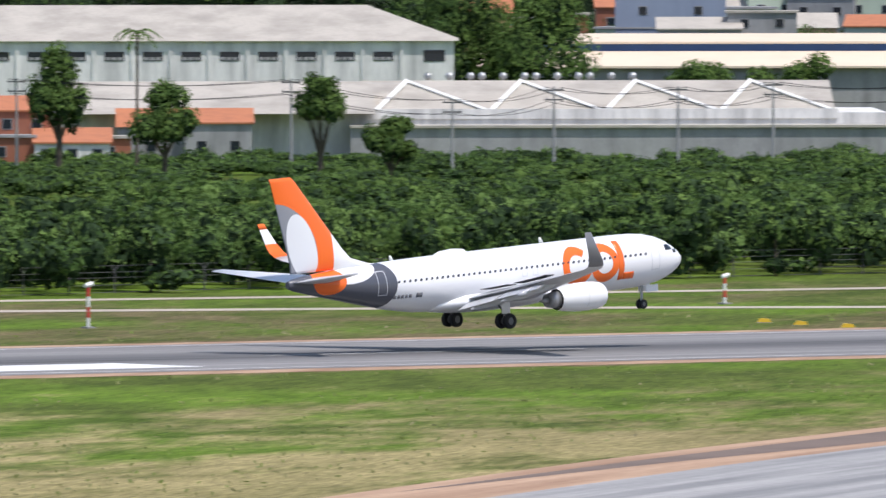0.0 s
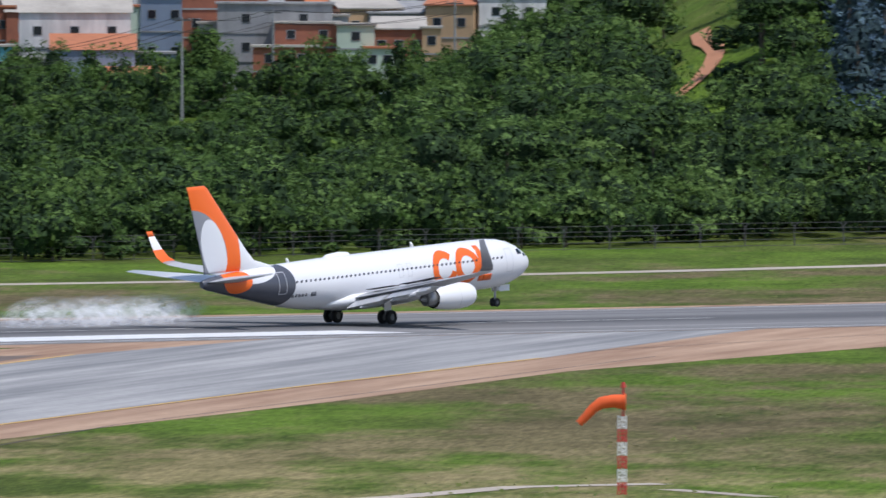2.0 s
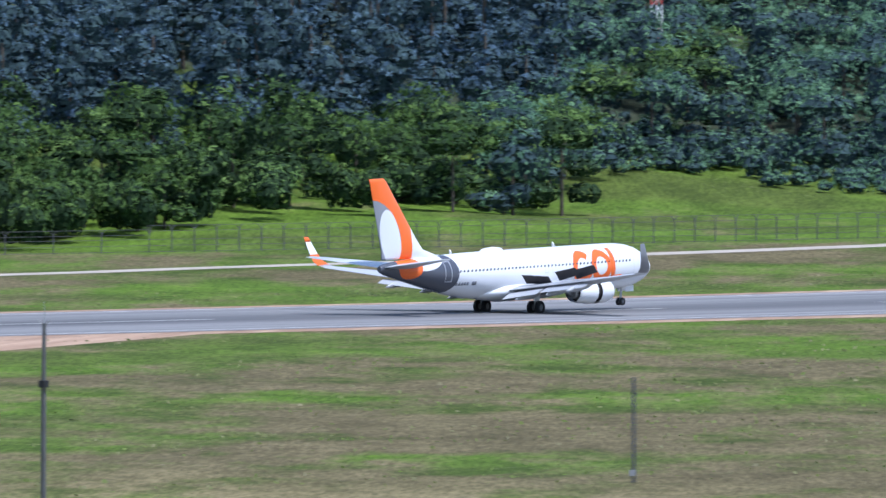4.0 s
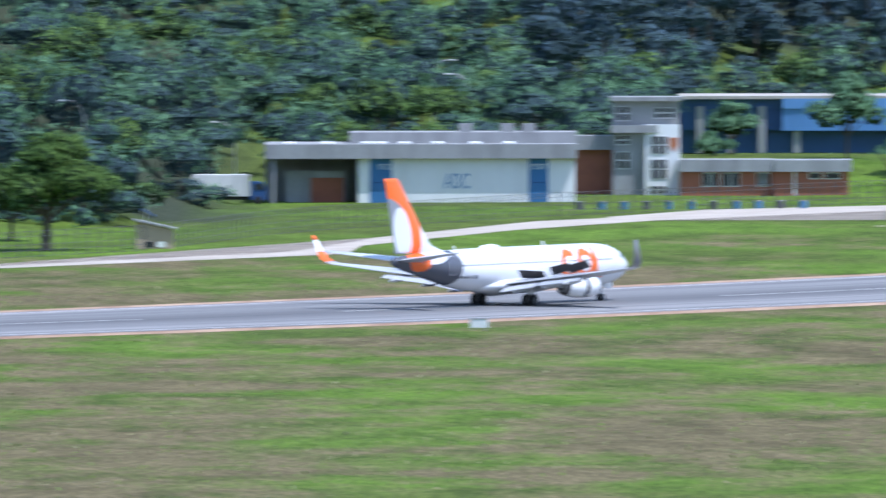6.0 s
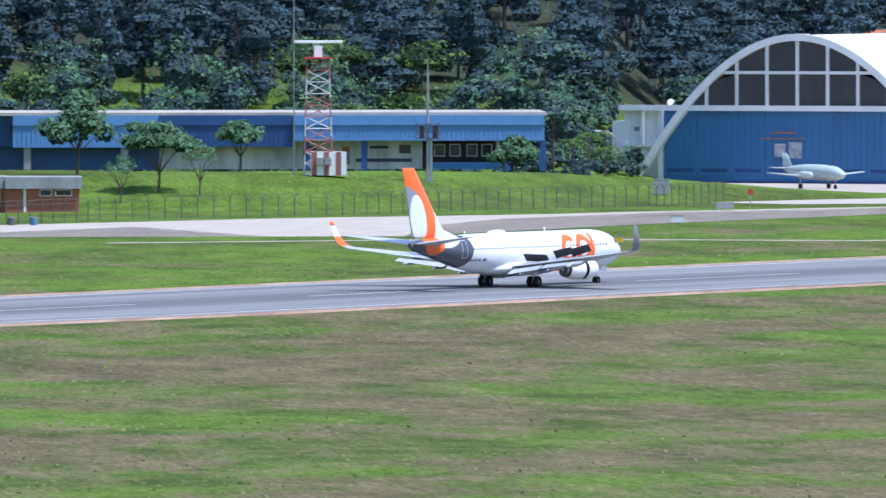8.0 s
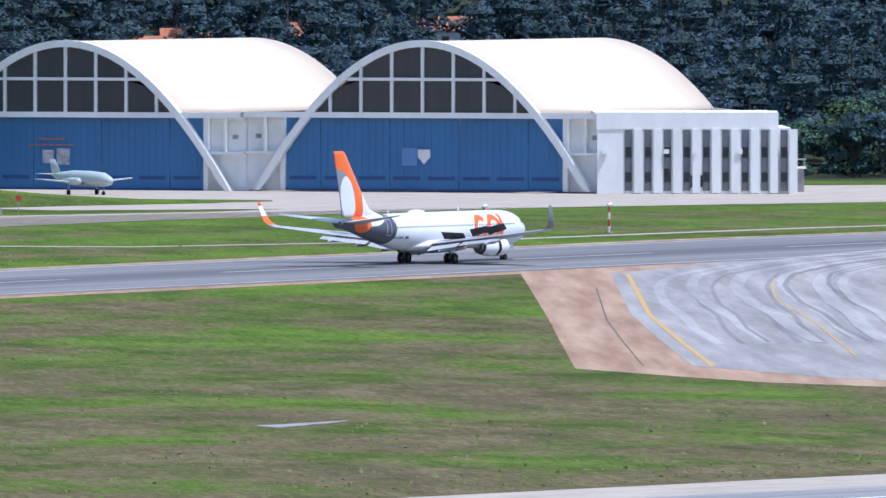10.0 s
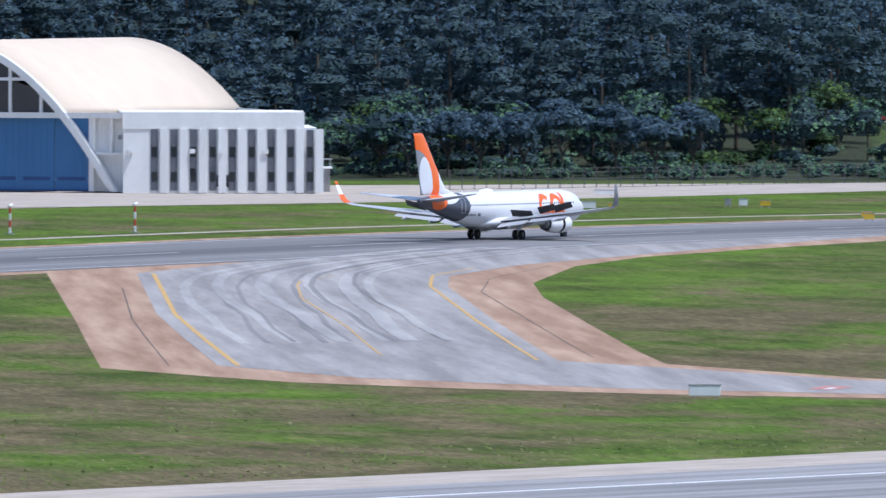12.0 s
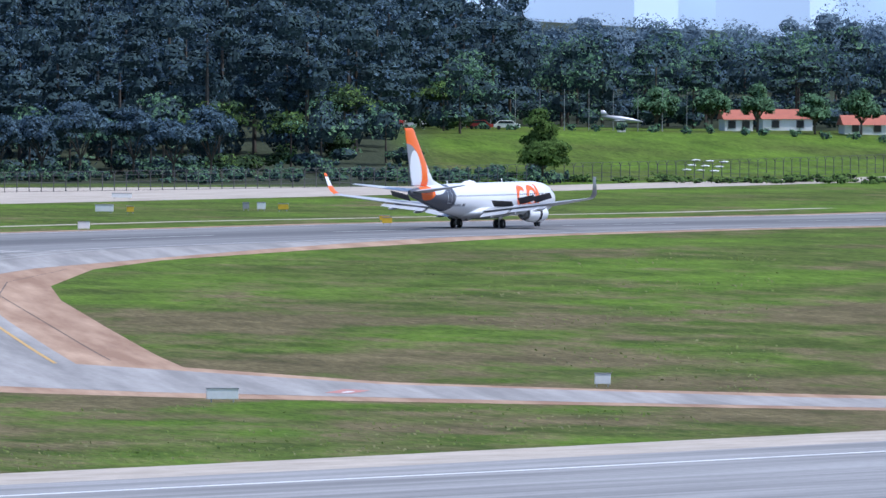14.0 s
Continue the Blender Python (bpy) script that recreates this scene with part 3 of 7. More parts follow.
def build_hangar(m):
    h = thing("hangar", m, "white vaulted hangar with closed blue sliding doors", "hangar", "hangars")
    half, top = 24.3, 20.4
    curve = lambda x: top * (1 - (x / half) ** 2)
    part("arch", arch_rib(half, top, 1.1, 0.95), WHITE_WALL, h, "white concrete arch rib")
    # vault
    bm = bmesh.new()
    n, edge = 44, 16.9
    rows = []
    for y in (0.5, 18, 36, 54, 71):
        rows.append([bm.verts.new((-edge + 2 * edge * k / n, y, curve(-edge + 2 * edge * k / n) - 0.15)) for k in range(n + 1)])
    for a, b in zip(rows, rows[1:]):
        for k in range(n):
            bm.faces.new((a[k], a[k + 1], b[k + 1], b[k])).smooth = True
    bm.normal_update()
    bmesh.ops.solidify(bm, geom=bm.faces[:], thickness=0.3)
    part("vault_roof", bm, ROOF_CREAM, h, "cream coloured curved roof")
    # glazing between mullions
    xs = [k * 4.45 for k in range(-4, 5)]
    for lo, hi in ((10.6, 14.9), (15.3, 19.9)):
        for a, b in zip(xs, xs[1:]):
            out = [(a + .18, lo), (b - .18, lo)]
            zb, za = curve(b - .18) - .8, curve(a + .18) - .8
            if max(za, zb) < lo + .3:
                continue
            if zb <= lo:
                q = half * math.sqrt(1 - (lo + .8) / top)
                out = [(a + .18, lo), (q, lo)]
            elif zb < hi:
                out.append((b - .18, zb))
            else:
                out.append((b - .18, hi))
            if za <= lo:
                q = -half * math.sqrt(1 - (lo + .8) / top)
                out = [(q, lo)] + out[1:]
            elif za < hi:
                mid = (a + b) / 2
                if min(curve(mid) - .8, hi) > max(za, zb):
                    out.append((mid, min(curve(mid) - .8, hi)))
                out.append((a + .18, za))
            else:
                out.append((a + .18, hi))
            part("pane", prism(bmesh.new(), out, 0.7, 0.78), GLASS_BROWN, h)
    for x in xs[1:-1]:
        part("mullion", B(x - .2, x + .2, .35, .75, 10.2, curve(x) - .5), WHITE_WALL, h)
    q = half * math.sqrt(1 - 15.1 / top)
    part("transom", B(-q, q, .3, .72, 14.88, 15.3), WHITE_WALL, h)
    part("beam", B(-26.2, 26.2, .15, .95, 9.85, 10.6), WHITE_WALL, h, "white beam over the doors")
    # added near-black sheet stands for the shade under the vault
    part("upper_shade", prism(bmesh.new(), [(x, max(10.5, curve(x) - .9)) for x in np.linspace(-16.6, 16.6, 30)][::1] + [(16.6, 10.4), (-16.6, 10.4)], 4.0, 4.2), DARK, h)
    # sliding doors
    for k in range(8):
        a = -20 + 5 * k
        d = part("door_leaf", B(a + .03, a + 4.97, 1.2 + .12 * (k % 2), 1.4 + .12 * (k % 2), .25, 9.9), BLUE_DOOR, h, "blue sheet metal sliding door leaf")
        part("door_window", B(a + .5, a + 4.4, 1.16 + .12 * (k % 2), 1.2 + .12 * (k % 2), 1.45, 1.95), BLUE_DARK, d, "dark strip window")
        for j in range(1, 5):
            part("rib", B(a + j - .03, a + j + .03, 1.15 + .12 * (k % 2), 1.2 + .12 * (k % 2), 2.1, 9.8), BLUE_DOOR, d)
    part("threshold", B(-20.5, 20.5, 1.0, 1.6, 0, .25), BLUE_DARK, h)
    # side bays
    for s in (-1, 1):
        a, b = sorted((s * 20.1, s * 26.1))
        part("bay_wall", B(a, b, 2.0, 2.3, 0, 9.9), WHITE_WALL, h)
        part("bay_post", B(s * 20.4 - .35, s * 20.4 + .35, .9, 2.1, 0, 9.9), WHITE_WALL, h)
        part("bay_post", B(s * 23.1 - .2, s * 23.1 + .2, 1.1, 2.1, 5.0, 9.9), WHITE_WALL, h)
        part("bay_rail", B(a, b, 1.0, 2.1, 4.9, 5.25), WHITE_WALL, h)
        part("bay_vent", B(s * 24.3 - .4, s * 24.3 + .4, 1.9, 2.02, 7.0, 7.6), GREY_CEMENT, h)
        part("side_roof", B(a, b, 1.2, 71, 9.9, 10.2), WHITE_WALL, h)
    part("rear_wall", prism(bmesh.new(), [(-26, 0), (26, 0), (26, 9.8)] + [(x, curve(x) - .5) for x in np.linspace(16.4, -16.4, 24)] + [(-26, 9.8)], 69.6, 70.1), WHITE_WALL, h)
    return h


def spot(x, y, s, way):
    a = radians(way)
    return x + s * math.sin(a), y + s * math.cos(a)


hx, hy = spot(1799.8, 1149.2, 24.9, 170)
hangar = build_hangar(facing(hx, hy, -0.85, 170))
hx, hy = spot(1799.8, 1149.2, 76.9, 170)
hangar_two = copy_thing(hangar, facing(hx, hy, -0.7, 170))
SILVER_SHEET = worn("faded_poster", (0.5, 0.52, 0.56), (0.16, 0.17, 0.24), 0.6, amount=0.9, scale=1.2)
# marks on the first hangar's doors
for name, s0, s1, z0, z1, mt, lab in (("door_sign", -4.2, -.4, 6.82, 7.0, TILE_ORANGE, "orange line of unreadable writing on the hangar door"), ("door_sign", -5.6, 1.0, 6.02, 6.16, TILE_ORANGE, "orange line of unreadable writing on the hangar door"),
                                      ("poster", -3.6, -1.9, 3.6, 5.4, SILVER_SHEET, "weathered poster on the hangar door"), ("poster", -1.5, .4, 3.4, 5.6, SILVER_SHEET, "weathered poster on the hangar door")):
    part(name, B(s0, s1, 1.08, 1.12, z0, z1), mt, hangar, lab)
emblem = bmesh.new()
prism(emblem, [(-.9, 5.6), (.9, 5.6), (.9, 4.6), (0, 3.6), (-.9, 4.6)], 1.06, 1.12)
part("emblem", emblem, PAINT_WHITE, hangar_two, "pale shield emblem on the hangar door")
part("faded_panel", B(-3.2, -1.0, 1.1, 1.14, 3.4, 5.8), BLUE_FASCIA, hangar_two)


def build_side_block():
    b = thing("hangar_side_block", facing(1799.8, 1149.2, -0.95, 170), "low white windowless block beside the hangar", "building")
    part("wall", B(-2.8, -0.4, 1.5, 12, 0, 8.5), WHITE_WALL, b)
    dish = bmesh.new()
    bmesh.ops.create_cone(dish, cap_ends=True, radius1=.1, radius2=.5, depth=.3, segments=12, matrix=pose(4, 6, 11, 60, 0, 0))
    rod(dish, (4, 6, 10.1), (4, 6, 11), .05)
    part("dish", dish, WHITE_WALL, b, "small white satellite dish")


def build_annex():
    a = thing("hangar_annex", facing(1817.3, 1048.4, -0.9, 148), "long white annex with dark vertical window strips", "building")
    part("wall", B(0, 24.3, 0, 30, 0, 10.9), WHITE_WALL, a)
    part("stair_block", B(24.3, 26.1, .6, 26, 0, 8.9), WHITE_WALL, a)
    part("parapet", B(-.1, 24.4, -.12, .2, 8.7, 10.95), WHITE_WALL, a)
    for k in range(9):
        s = 3.7 + 2.62 * k
        f = part("window_strip", B(s, s + 1.0, -.1, .05, .4, 8.6), SLATE, a, "dark grey recessed window strip")
        part("pane", B(s + .1, s + .9, -.14, -.1, 4.9, 6.3), GLASS_DARK, f)
        part("pane", B(s + .1, s + .9, -.14, -.1, 1.6, 2.9), GLASS_DARK, f)
        part("fin", B(s + 1.25, s + 2.3, -.35, .02, .1, 8.7), WHITE_WALL, a)
    for s in (1.0, 9.3, 13.1, 19.2):
        part("air_unit", B(s - .35, s + .35, -.6, -.05, 5.4, 6.0), WHITE_WALL, a, "white air conditioner box")
    part("opening", B(12.6, 14.2, -.16, 0, .9, 2.5), DARK, a, "dark doorway")
    part("opening", B(9.0, 9.7, -.16, 0, 2.4, 3.4), DARK, a, "dark doorway")


def build_shed():
    b = thing("shed", facing(1845, 1036, -1.0, 148), "small grey shed with a flat roof behind the fence", "shed")
    part("wall", B(-2.5, 3.5, 0, 4, 0, 3.2), GREY_CEMENT, b)
    part("roof", B(-2.8, 3.8, -.4, 4.3, 3.2, 3.45), WHITE_WALL, b)
    part("rack", B(.5, 3.8, .4, .6, 4.4, 4.6), STEEL, b)
    part("rack_post", B(.6, .7, .4, .6, 3.4, 4.4), STEEL, b)
    part("rack_post", B(3.5, 3.6, .4, .6, 3.4, 4.4), STEEL, b)


def lettering(text, parent, x, z, size, y, material, label):
    """Painted letters, flattened into a mesh on the wall."""
    cu = bpy.data.curves.new("lettering", "FONT")
    cu.body, cu.size, cu.extrude, cu.align_x = text, size, 0.01, "CENTER"
    tmp = new("lettering", cu)
    me = bpy.data.meshes.new_from_object(tmp.evaluated_get(bpy.context.evaluated_depsgraph_get()))
    bpy.data.objects.remove(tmp)
    me.materials.clear()
    me.materials.append(material)
    ob = new("lettering", me)
    ob.parent = parent
    ob.matrix_basis = pose(x, y, z, 90, 0, 0)
    ob["label"] = label
    return ob


def build_store():
    a = thing("depot", facing(1485.5, 1094.2, -0.2, 143.6), "white flat-roofed depot with blue doors and painted letters", "building")
    part("front_wall", B(0, 25.7, 0, .4, 0, 5.3), WHITE_WALL, a)
    part("side_wall", B(0, .4, .4, 20, 0, 5.3), WHITE_WALL, a)
    part("rear_wall", B(-11, 25.7, 20, 20.4, 0, 5.3), WHITE_WALL, a)
    part("side_wall", B(25.3, 25.7, .4, 20, 0, 5.3), WHITE_WALL, a)
    part("roof_edge", B(-11, 25.9, -1.0, 20.5, 5.3, 7.0), GREY_CEMENT, a, "grey stained concrete roof edge")
    part("upper_roof", B(-1, 26, 6, 19, 7.0, 8.3), GREY_CEMENT, a)
    part("bay_post", B(-10.2, -9.8, -.6, -.2, 0, 5.3), GREY_CEMENT, a)
    part("bay_wall", B(-11, 0, 9, 9.3, 0, 5.3), GREY_CEMENT, a)
    part("bay_screen", B(-8.6, -1.6, 3.0, 3.3, 0, 3.8), GREY_CEMENT, a)
    part("brick_panel", B(-5.6, -1.7, 2.9, 3.02, 0, 3.0), BRICK_RED, a, "red brick panel in the open bay")
    for s0, s1, z1 in ((1.4, 4.0, 5.3), (20.2, 22.5, 5.3)):
        d = part("door", B(s0, s1, -.06, .05, 0, z1), BLUE_DOOR, a, "tall blue sliding door")
        part("door_rail", B(s0, s1, -.1, -.06, 2.4, 2.5), BLUE_DARK, d)
    ink = plain("blue_letter_paint", (0.12, 0.25, 0.42), 0.6)
    lettering("ADC", a, 11.7, 1.75, 2.6, -.03, ink, "blue painted letters").scale.x = 0.55
    lettering("EPOSITO", a, 21.3, 4.0, .95, -.09, PAINT_WHITE, "white painted letters on the door")
    lettering("ITO", a, 3.2, 4.0, .95, -.09, PAINT_WHITE, "white painted letters on the door")
    for s in (-8.5, -4, 0.6, 2.3, 5.1, 9.0, 13.5, 17.5):
        b = bmesh.new()
        bmesh.ops.create_uvsphere(b, u_segments=10, v_segments=6, radius=.4, matrix=Matrix.Translation((s, 1.2, 7.1)) @ Matrix.Diagonal((1, 1, .6, 1)))
        bmesh.ops.create_uvsphere(b, u_segments=10, v_segments=6, radius=.4, matrix=Matrix.Translation((s + .8, 1.2, 7.1)) @ Matrix.Diagonal((1, 1, .6, 1)))
        part("roof_vent", b, WHITE_WALL, a, "white domed roof vent")
    for s in (12, 17, 19.5):
        part("roof_box", B(s, s + 1.6, 8, 10, 8.3, 9.3), GREY_CEMENT, a)


def build_office():
    a = thing("office_block", facing(1531.7, 1090.1, 0.0, 144.6), "three-storey grey and white office with tall windows", "building")
    part("wall", B(0, 8.0, 0, 9, 0, 11.6), GREY_CEMENT, a)
    part("white_bay", B(3.9, 8.1, -.8, 0, 0, 8.6), WHITE_WALL, a, "white painted stair bay")
    part("balcony", B(-.2, 5.4, -1.2, 0, 7.6, 8.5), GREY_CEMENT, a)
    part("roof_slab", B(-.3, 8.4, -1.0, 9.2, 11.4, 11.9), GREY_CEMENT, a)
    for s0, s1, z0, z1, y in ((.4, 2.0, 9.0, 10.8, 0), (.4, 2.0, 6.1, 7.3, 0), (.4, 2.0, 3.2, 5.3, 0), (4.5, 6.6, 5.0, 7.2, -.8), (4.5, 6.6, 2.0, 4.4, -.8), (5, 7.4, 9.3, 10.6, 0), (4.4, 6.4, .2, 1.2, -.8)):
        w = part("window", B(s0, s1, y - .05, y + .03, z0, z1), WHITE_WALL, a, "white framed window")
        n = 3 if s1 - s0 > 1.7 else 2
        for k in range(n):
            for z in (0, 1):
                d = (s1 - s0) / n
                part("pane", B(s0 + k * d + .1, s0 + (k + 1) * d - .06, y - .09, y - .05, z0 + z * (z1 - z0) / 2 + .08, z0 + (z + 1) * (z1 - z0) / 2 - .05), GLASS_DARK, w)
    em = prism(bmesh.new(), [(6.8, 7.0), (7.9, 7.0), (7.9, 6.0), (7.35, 5.2), (6.8, 6.0)], -.86, -.8)
    part("emblem", em, TILE_ORANGE, a, "small painted shield")
    part("link_roof", B(-6, 0, 2, 9, 5.5, 7.2), GREY_CEMENT, a, "flat roof that links the office to the depot")
    part("link_wall", B(-6, 0, 3, 8.5, 0, 5.5), BRICK_RED, a)
    b = thing("brick_annex", facing(1532.3, 1080.6, 0.05, 144.8), "low red brick building with a concrete roof band", "building")
    part("wall", B(0, 11.3, .8, 9, 0, 3.0), BRICK_RED, b)
    part("wall", B(11.3, 20.3, -.2, 9, 0, 3.0), BRICK_RED, b)
    part("roof_band", B(-.2, 11.4, .2, 9.5, 2.9, 4.35), GREY_CEMENT, b, "stained concrete roof band")
    part("roof_band", B(11.4, 20.6, -.8, 9.5, 2.9, 4.3), GREY_CEMENT, b, "stained concrete roof band")
    for s0, s1 in ((2.6, 4.6), (5.0, 7.2), (9.2, 10.8)):
        w = part("window", B(s0, s1, .74, .82, 1.1, 2.8), WHITE_WALL, b, "white framed window")
        for k in range(2):
            d = (s1 - s0) / 2
            part("pane", B(s0 + k * d + .1, s0 + k * d + d - .08, .7, .74, 1.2, 2.7), GLASS_DARK, w)
    for s0, s1 in ((15.5, 17.0), (17.4, 19.4)):
        w = part("window", B(s0, s1, -.26, -.18, 2.0, 2.8), WHITE_WALL, b)
        part("pane", B(s0 + .1, s1 - .1, -.3, -.26, 2.1, 2.7), GLASS_DARK, w)
    part("white_post", B(13.6, 13.9, -.28, -.18, 0, 3.0), WHITE_WALL, b)


def build_hall():
    a = thing("long_hall", facing(1642.7, 1158.3, 3.0, 144.8), "long low hall with a blue sheet metal roof band", "building")
    part("wall", B(32, 76, 3.5, 24, 0, 4.2), WHITE_STAIN, a, "white lower wall")
    part("wall", B(0, 32, 2.5, 24, 0, 3.4), BLUE_DARK, a)
    part("roof", B(-.3, 82, -.2, 26, 6.95, 7.35), ROOF_PALE, a)
    for s0, s1, z0, mt, y in ((0, 13.1, 2.9, BLUE_DARK, 1.2), (13.1, 31.8, 2.85, BLUE_FASCIA, 0), (31.8, 49.3, 2.9, BLUE_DARK, 0), (49.3, 81.6, 3.7, BLUE_FASCIA, -.5)):
        f = part("roof_band", B(s0, s1, y, y + .3, z0, 6.95), mt, a, "blue corrugated sheet band")
        n = int((s1 - s0) / .6)
        bm = bmesh.new()
        for k in range(n):
            box(bm, s0 + k * .6, s0 + k * .6 + .3, y - .07, y, z0, 5.6)
        part("corrugation", bm, mt, f)
        part("upper_band", B(s0, s1, y - .25, y, 5.7, 7.0), mt, f)
    for s in (2, 6, 10, 14.5, 27):
        part("pillar", B(s, s + .9, .4, 1.1, 0, 6.0), GREY_CEMENT, a, "grey concrete pillar")
    for s in (50.5, 58.0, 76.5, 81):
        part("pillar", B(s, s + .8, 0, .8, -.2, 3.8), BLUE_DARK, a)
    # near-black panel stands for the shade in the hall's bay
    part("open_bay", B(66, 75.5, 3.3, 3.55, 0, 3.6), DARK, a)
    part("bay_front", B(67, 76, .8, 1.1, 0, .9), BLUE_DOOR, a)
    for s in (67.5, 69.5, 71.7, 73.6):
        w = part("window", B(s, s + 1.4, 3.2, 3.3, 1.6, 3.2), WHITE_WALL, a)
        part("pane", B(s + .1, s + 1.3, 3.14, 3.2, 1.7, 3.1), GLASS_DARK, w)
    part("notice", B(55.6, 56.6, 3.4, 3.5, .6, 2.9), TILE_ORANGE, a)
    part("notice_panel", B(55.75, 56.45, 3.36, 3.4, .9, 2.2), BLUE_FASCIA, a)
    ink = plain("dark_letter_paint", (0.05, 0.06, 0.1), 0.6)
    for s0, s1, z0, z1 in ((57.4, 64.6, .9, 1.35), (59.2, 61.6, 2.6, 3.0), (50.8, 52.3, 2.4, 3.0)):
        part("writing", B(s0, s1, 3.42, 3.49, z0, z1), ink, a, "dark bar of unreadable writing")
    part("window", B(63.0, 64.5, 3.4, 3.49, 2.0, 3.1), GLASS_DARK, a)
    part("meadow_wall", B(33, 49, 3.3, 3.5, 1.2, 2.9), WHITE_STAIN, a)


def build_radar():
    t = thing("radar_tower", facing(1605.8, 1070.7, ground_z(1605.8, 1070.7), 146.3), "red and white lattice radar tower with a rotating bar", "tower")
    h0, h1 = 0.0, 14.4
    for sx in (-1, 1):
        for sy in (-1, 1):
            for k in range(6):
                w = lambda z: 1.75 - .4 * z / h1
                a, b = h1 * k / 6, h1 * (k + 1) / 6
                part("leg", rod(bmesh.new(), (sx * w(a), sy * w(a), a), (sx * w(b), sy * w(b), b), .1), HAZED_RED if k % 2 == 1 else HAZED_WHITE, t)
    for k in range(10):
        a, b = h1 * k / 10, h1 * (k + 1) / 10
        w, v = 1.75 - .4 * a / h1, 1.75 - .4 * b / h1
        paint = HAZED_RED if int(k * .6) % 2 == 1 else HAZED_WHITE
        for q in (-1, 1):
            for p0, p1 in (((-w, q * w, a), (v, q * v, b)), ((w, q * w, a), (-v, q * v, b)), ((q * w, -w, a), (q * v, v, b)), ((-w, q * w, a), (w, q * w, a)), ((q * w, -w, a), (q * w, w, a))):
                part("brace", rod(bmesh.new(), p0, p1, .045, n=4), paint, t)
    part("platform", B(-1.7, 1.7, -1.7, 1.7, 14.4, 14.6), RED_PAINT, t)
    part("drive", B(-.5, .5, -.5, .5, 14.6, 16.0), WHITE_WALL, t)
    part("antenna_bar", B(-3.0, 3.0, -.25, .25, 16.3, 16.65, bevel=.05), WHITE_WALL, t, "long white radar antenna bar")
    part("stub", rod(bmesh.new(), (0, 0, 16.0), (0, 0, 16.4), .15), STEEL, t)
    for dx, y, top, lab in ((-3.0, -1.5, 23.5, "tall thin whip mast"),):
        bx, by = spot(1605.8, 1070.7, dx, 146.3)
        solid("mast", rod(bmesh.new(), (0, 0, 0), (0, 0, 23.5), .1, .05), STEEL, "tall thin steel whip mast", "mast", m=pose(bx, by, ground_z(bx, by)))
    s = thing("equipment_shelter", facing(*spot(1605.8, 1066.5, -4.4, 146.3), ground_z(1603, 1070), 146.3), "red and white striped equipment shelter", "shelter")
    part("body", B(0, 4.4, 0, 3, 0, 2.9), WHITE_WALL, s)
    for k in range(3):
        part("stripe", B(.1 + k * 1.5, .75 + k * 1.5, -.04, 0, 0, 2.9), HAZED_RED, s)
    for q in (.7, 1.7):
        part("unit", B(q, q + .8, -.5, 0, 1.3, 2.2), GREY_CEMENT, s)
    m = thing("antenna_mast", facing(1613.3, 1059.4, ground_z(1613.3, 1059.4), 146.7), "steel mast with an equipment cage part way up", "mast")
    part("pole", rod(bmesh.new(), (0, 0, 0), (0, 0, 13.5), .22, .14), STEEL, m)
    part("spike", rod(bmesh.new(), (0, 0, 13.5), (0, 0, 15.5), .06), STEEL, m)
    cage = bmesh.new()
    for x in (-1.4, 1.4):
        for y in (-.8, .8):
            rod(cage, (x, y, 5.4), (x, y, 7.4), .06, n=4)
    for z in (5.4, 6.2, 7.2):
        box(cage, -1.5, 1.5, -.9, .9, z, z + .08)
    part("cage", cage, RUST, m, "rusty equipment cage")
    for x in (-1.0, .6):
        part("unit", B(x, x + .6, -.5, .3, 5.5, 7.0), RUST, m)
    part("ladder", B(.25, .6, -.05, .05, 0, 5.4), STEEL, m)


def lattice_tower():
    t = thing("lattice_mast", facing(1396.1, 1120.2, ground_z(1396.1, 1120.2), 141.3), "red and white lattice mast rising from the woods", "mast")
    for k in range(9):
        bm = bmesh.new()
        a, b = k * 3.4, k * 3.4 + 3.4
        for x, y in ((-.6, -.5), (.6, -.5), (0, .6)):
            rod(bm, (x, y, a), (x, y, b), .09, n=4)
        for z in np.arange(a, b, 1.1):
            rod(bm, (-.6, -.5, z), (.6, -.5, z + 1.1), .05, n=4)
            rod(bm, (.6, -.5, z), (0, .6, z + 1.1), .05, n=4)
        part("section", bm, RED_PAINT if k % 2 else PAINT_WHITE, t)


def build_hut():
    h = thing("guard_hut", facing(1306.5, 991.3, -1.15, 142.8), "small pale hut with a tilted roof and a solar panel", "hut")
    part("wall", prism(bmesh.new(), [(0, 0), (3.9, 0), (3.9, 2.2), (0, 3.1)], 0, 3), worn("tan_plaster", (0.42, 0.33, 0.24), (0.25, 0.2, 0.16), 0.85, amount=0.4, scale=0.8), h)
    part("roof", prism(bmesh.new(), [(-.3, 3.2), (4.3, 2.25), (4.3, 2.4), (-.3, 3.4)], -.4, 3.4), GREY_CEMENT, h)
    part("window", B(.9, 1.9, -.05, 0, .4, 1.0), GLASS_DARK, h)
    part("window", B(2.2, 3.0, -.05, 0, .4, 1.0), WHITE_WALL, h)
    part("panel_post", rod(bmesh.new(), (1.0, 1.5, 2.8), (1.0, 1.5, 4.0), .05), STEEL, h)
    part("solar_panel", prism(bmesh.new(), [(.5, 4.4), (1.9, 3.6), (1.95, 3.7), (.55, 4.5)], .8, 2.0), BLUE_DARK, h, "tilted solar panel")


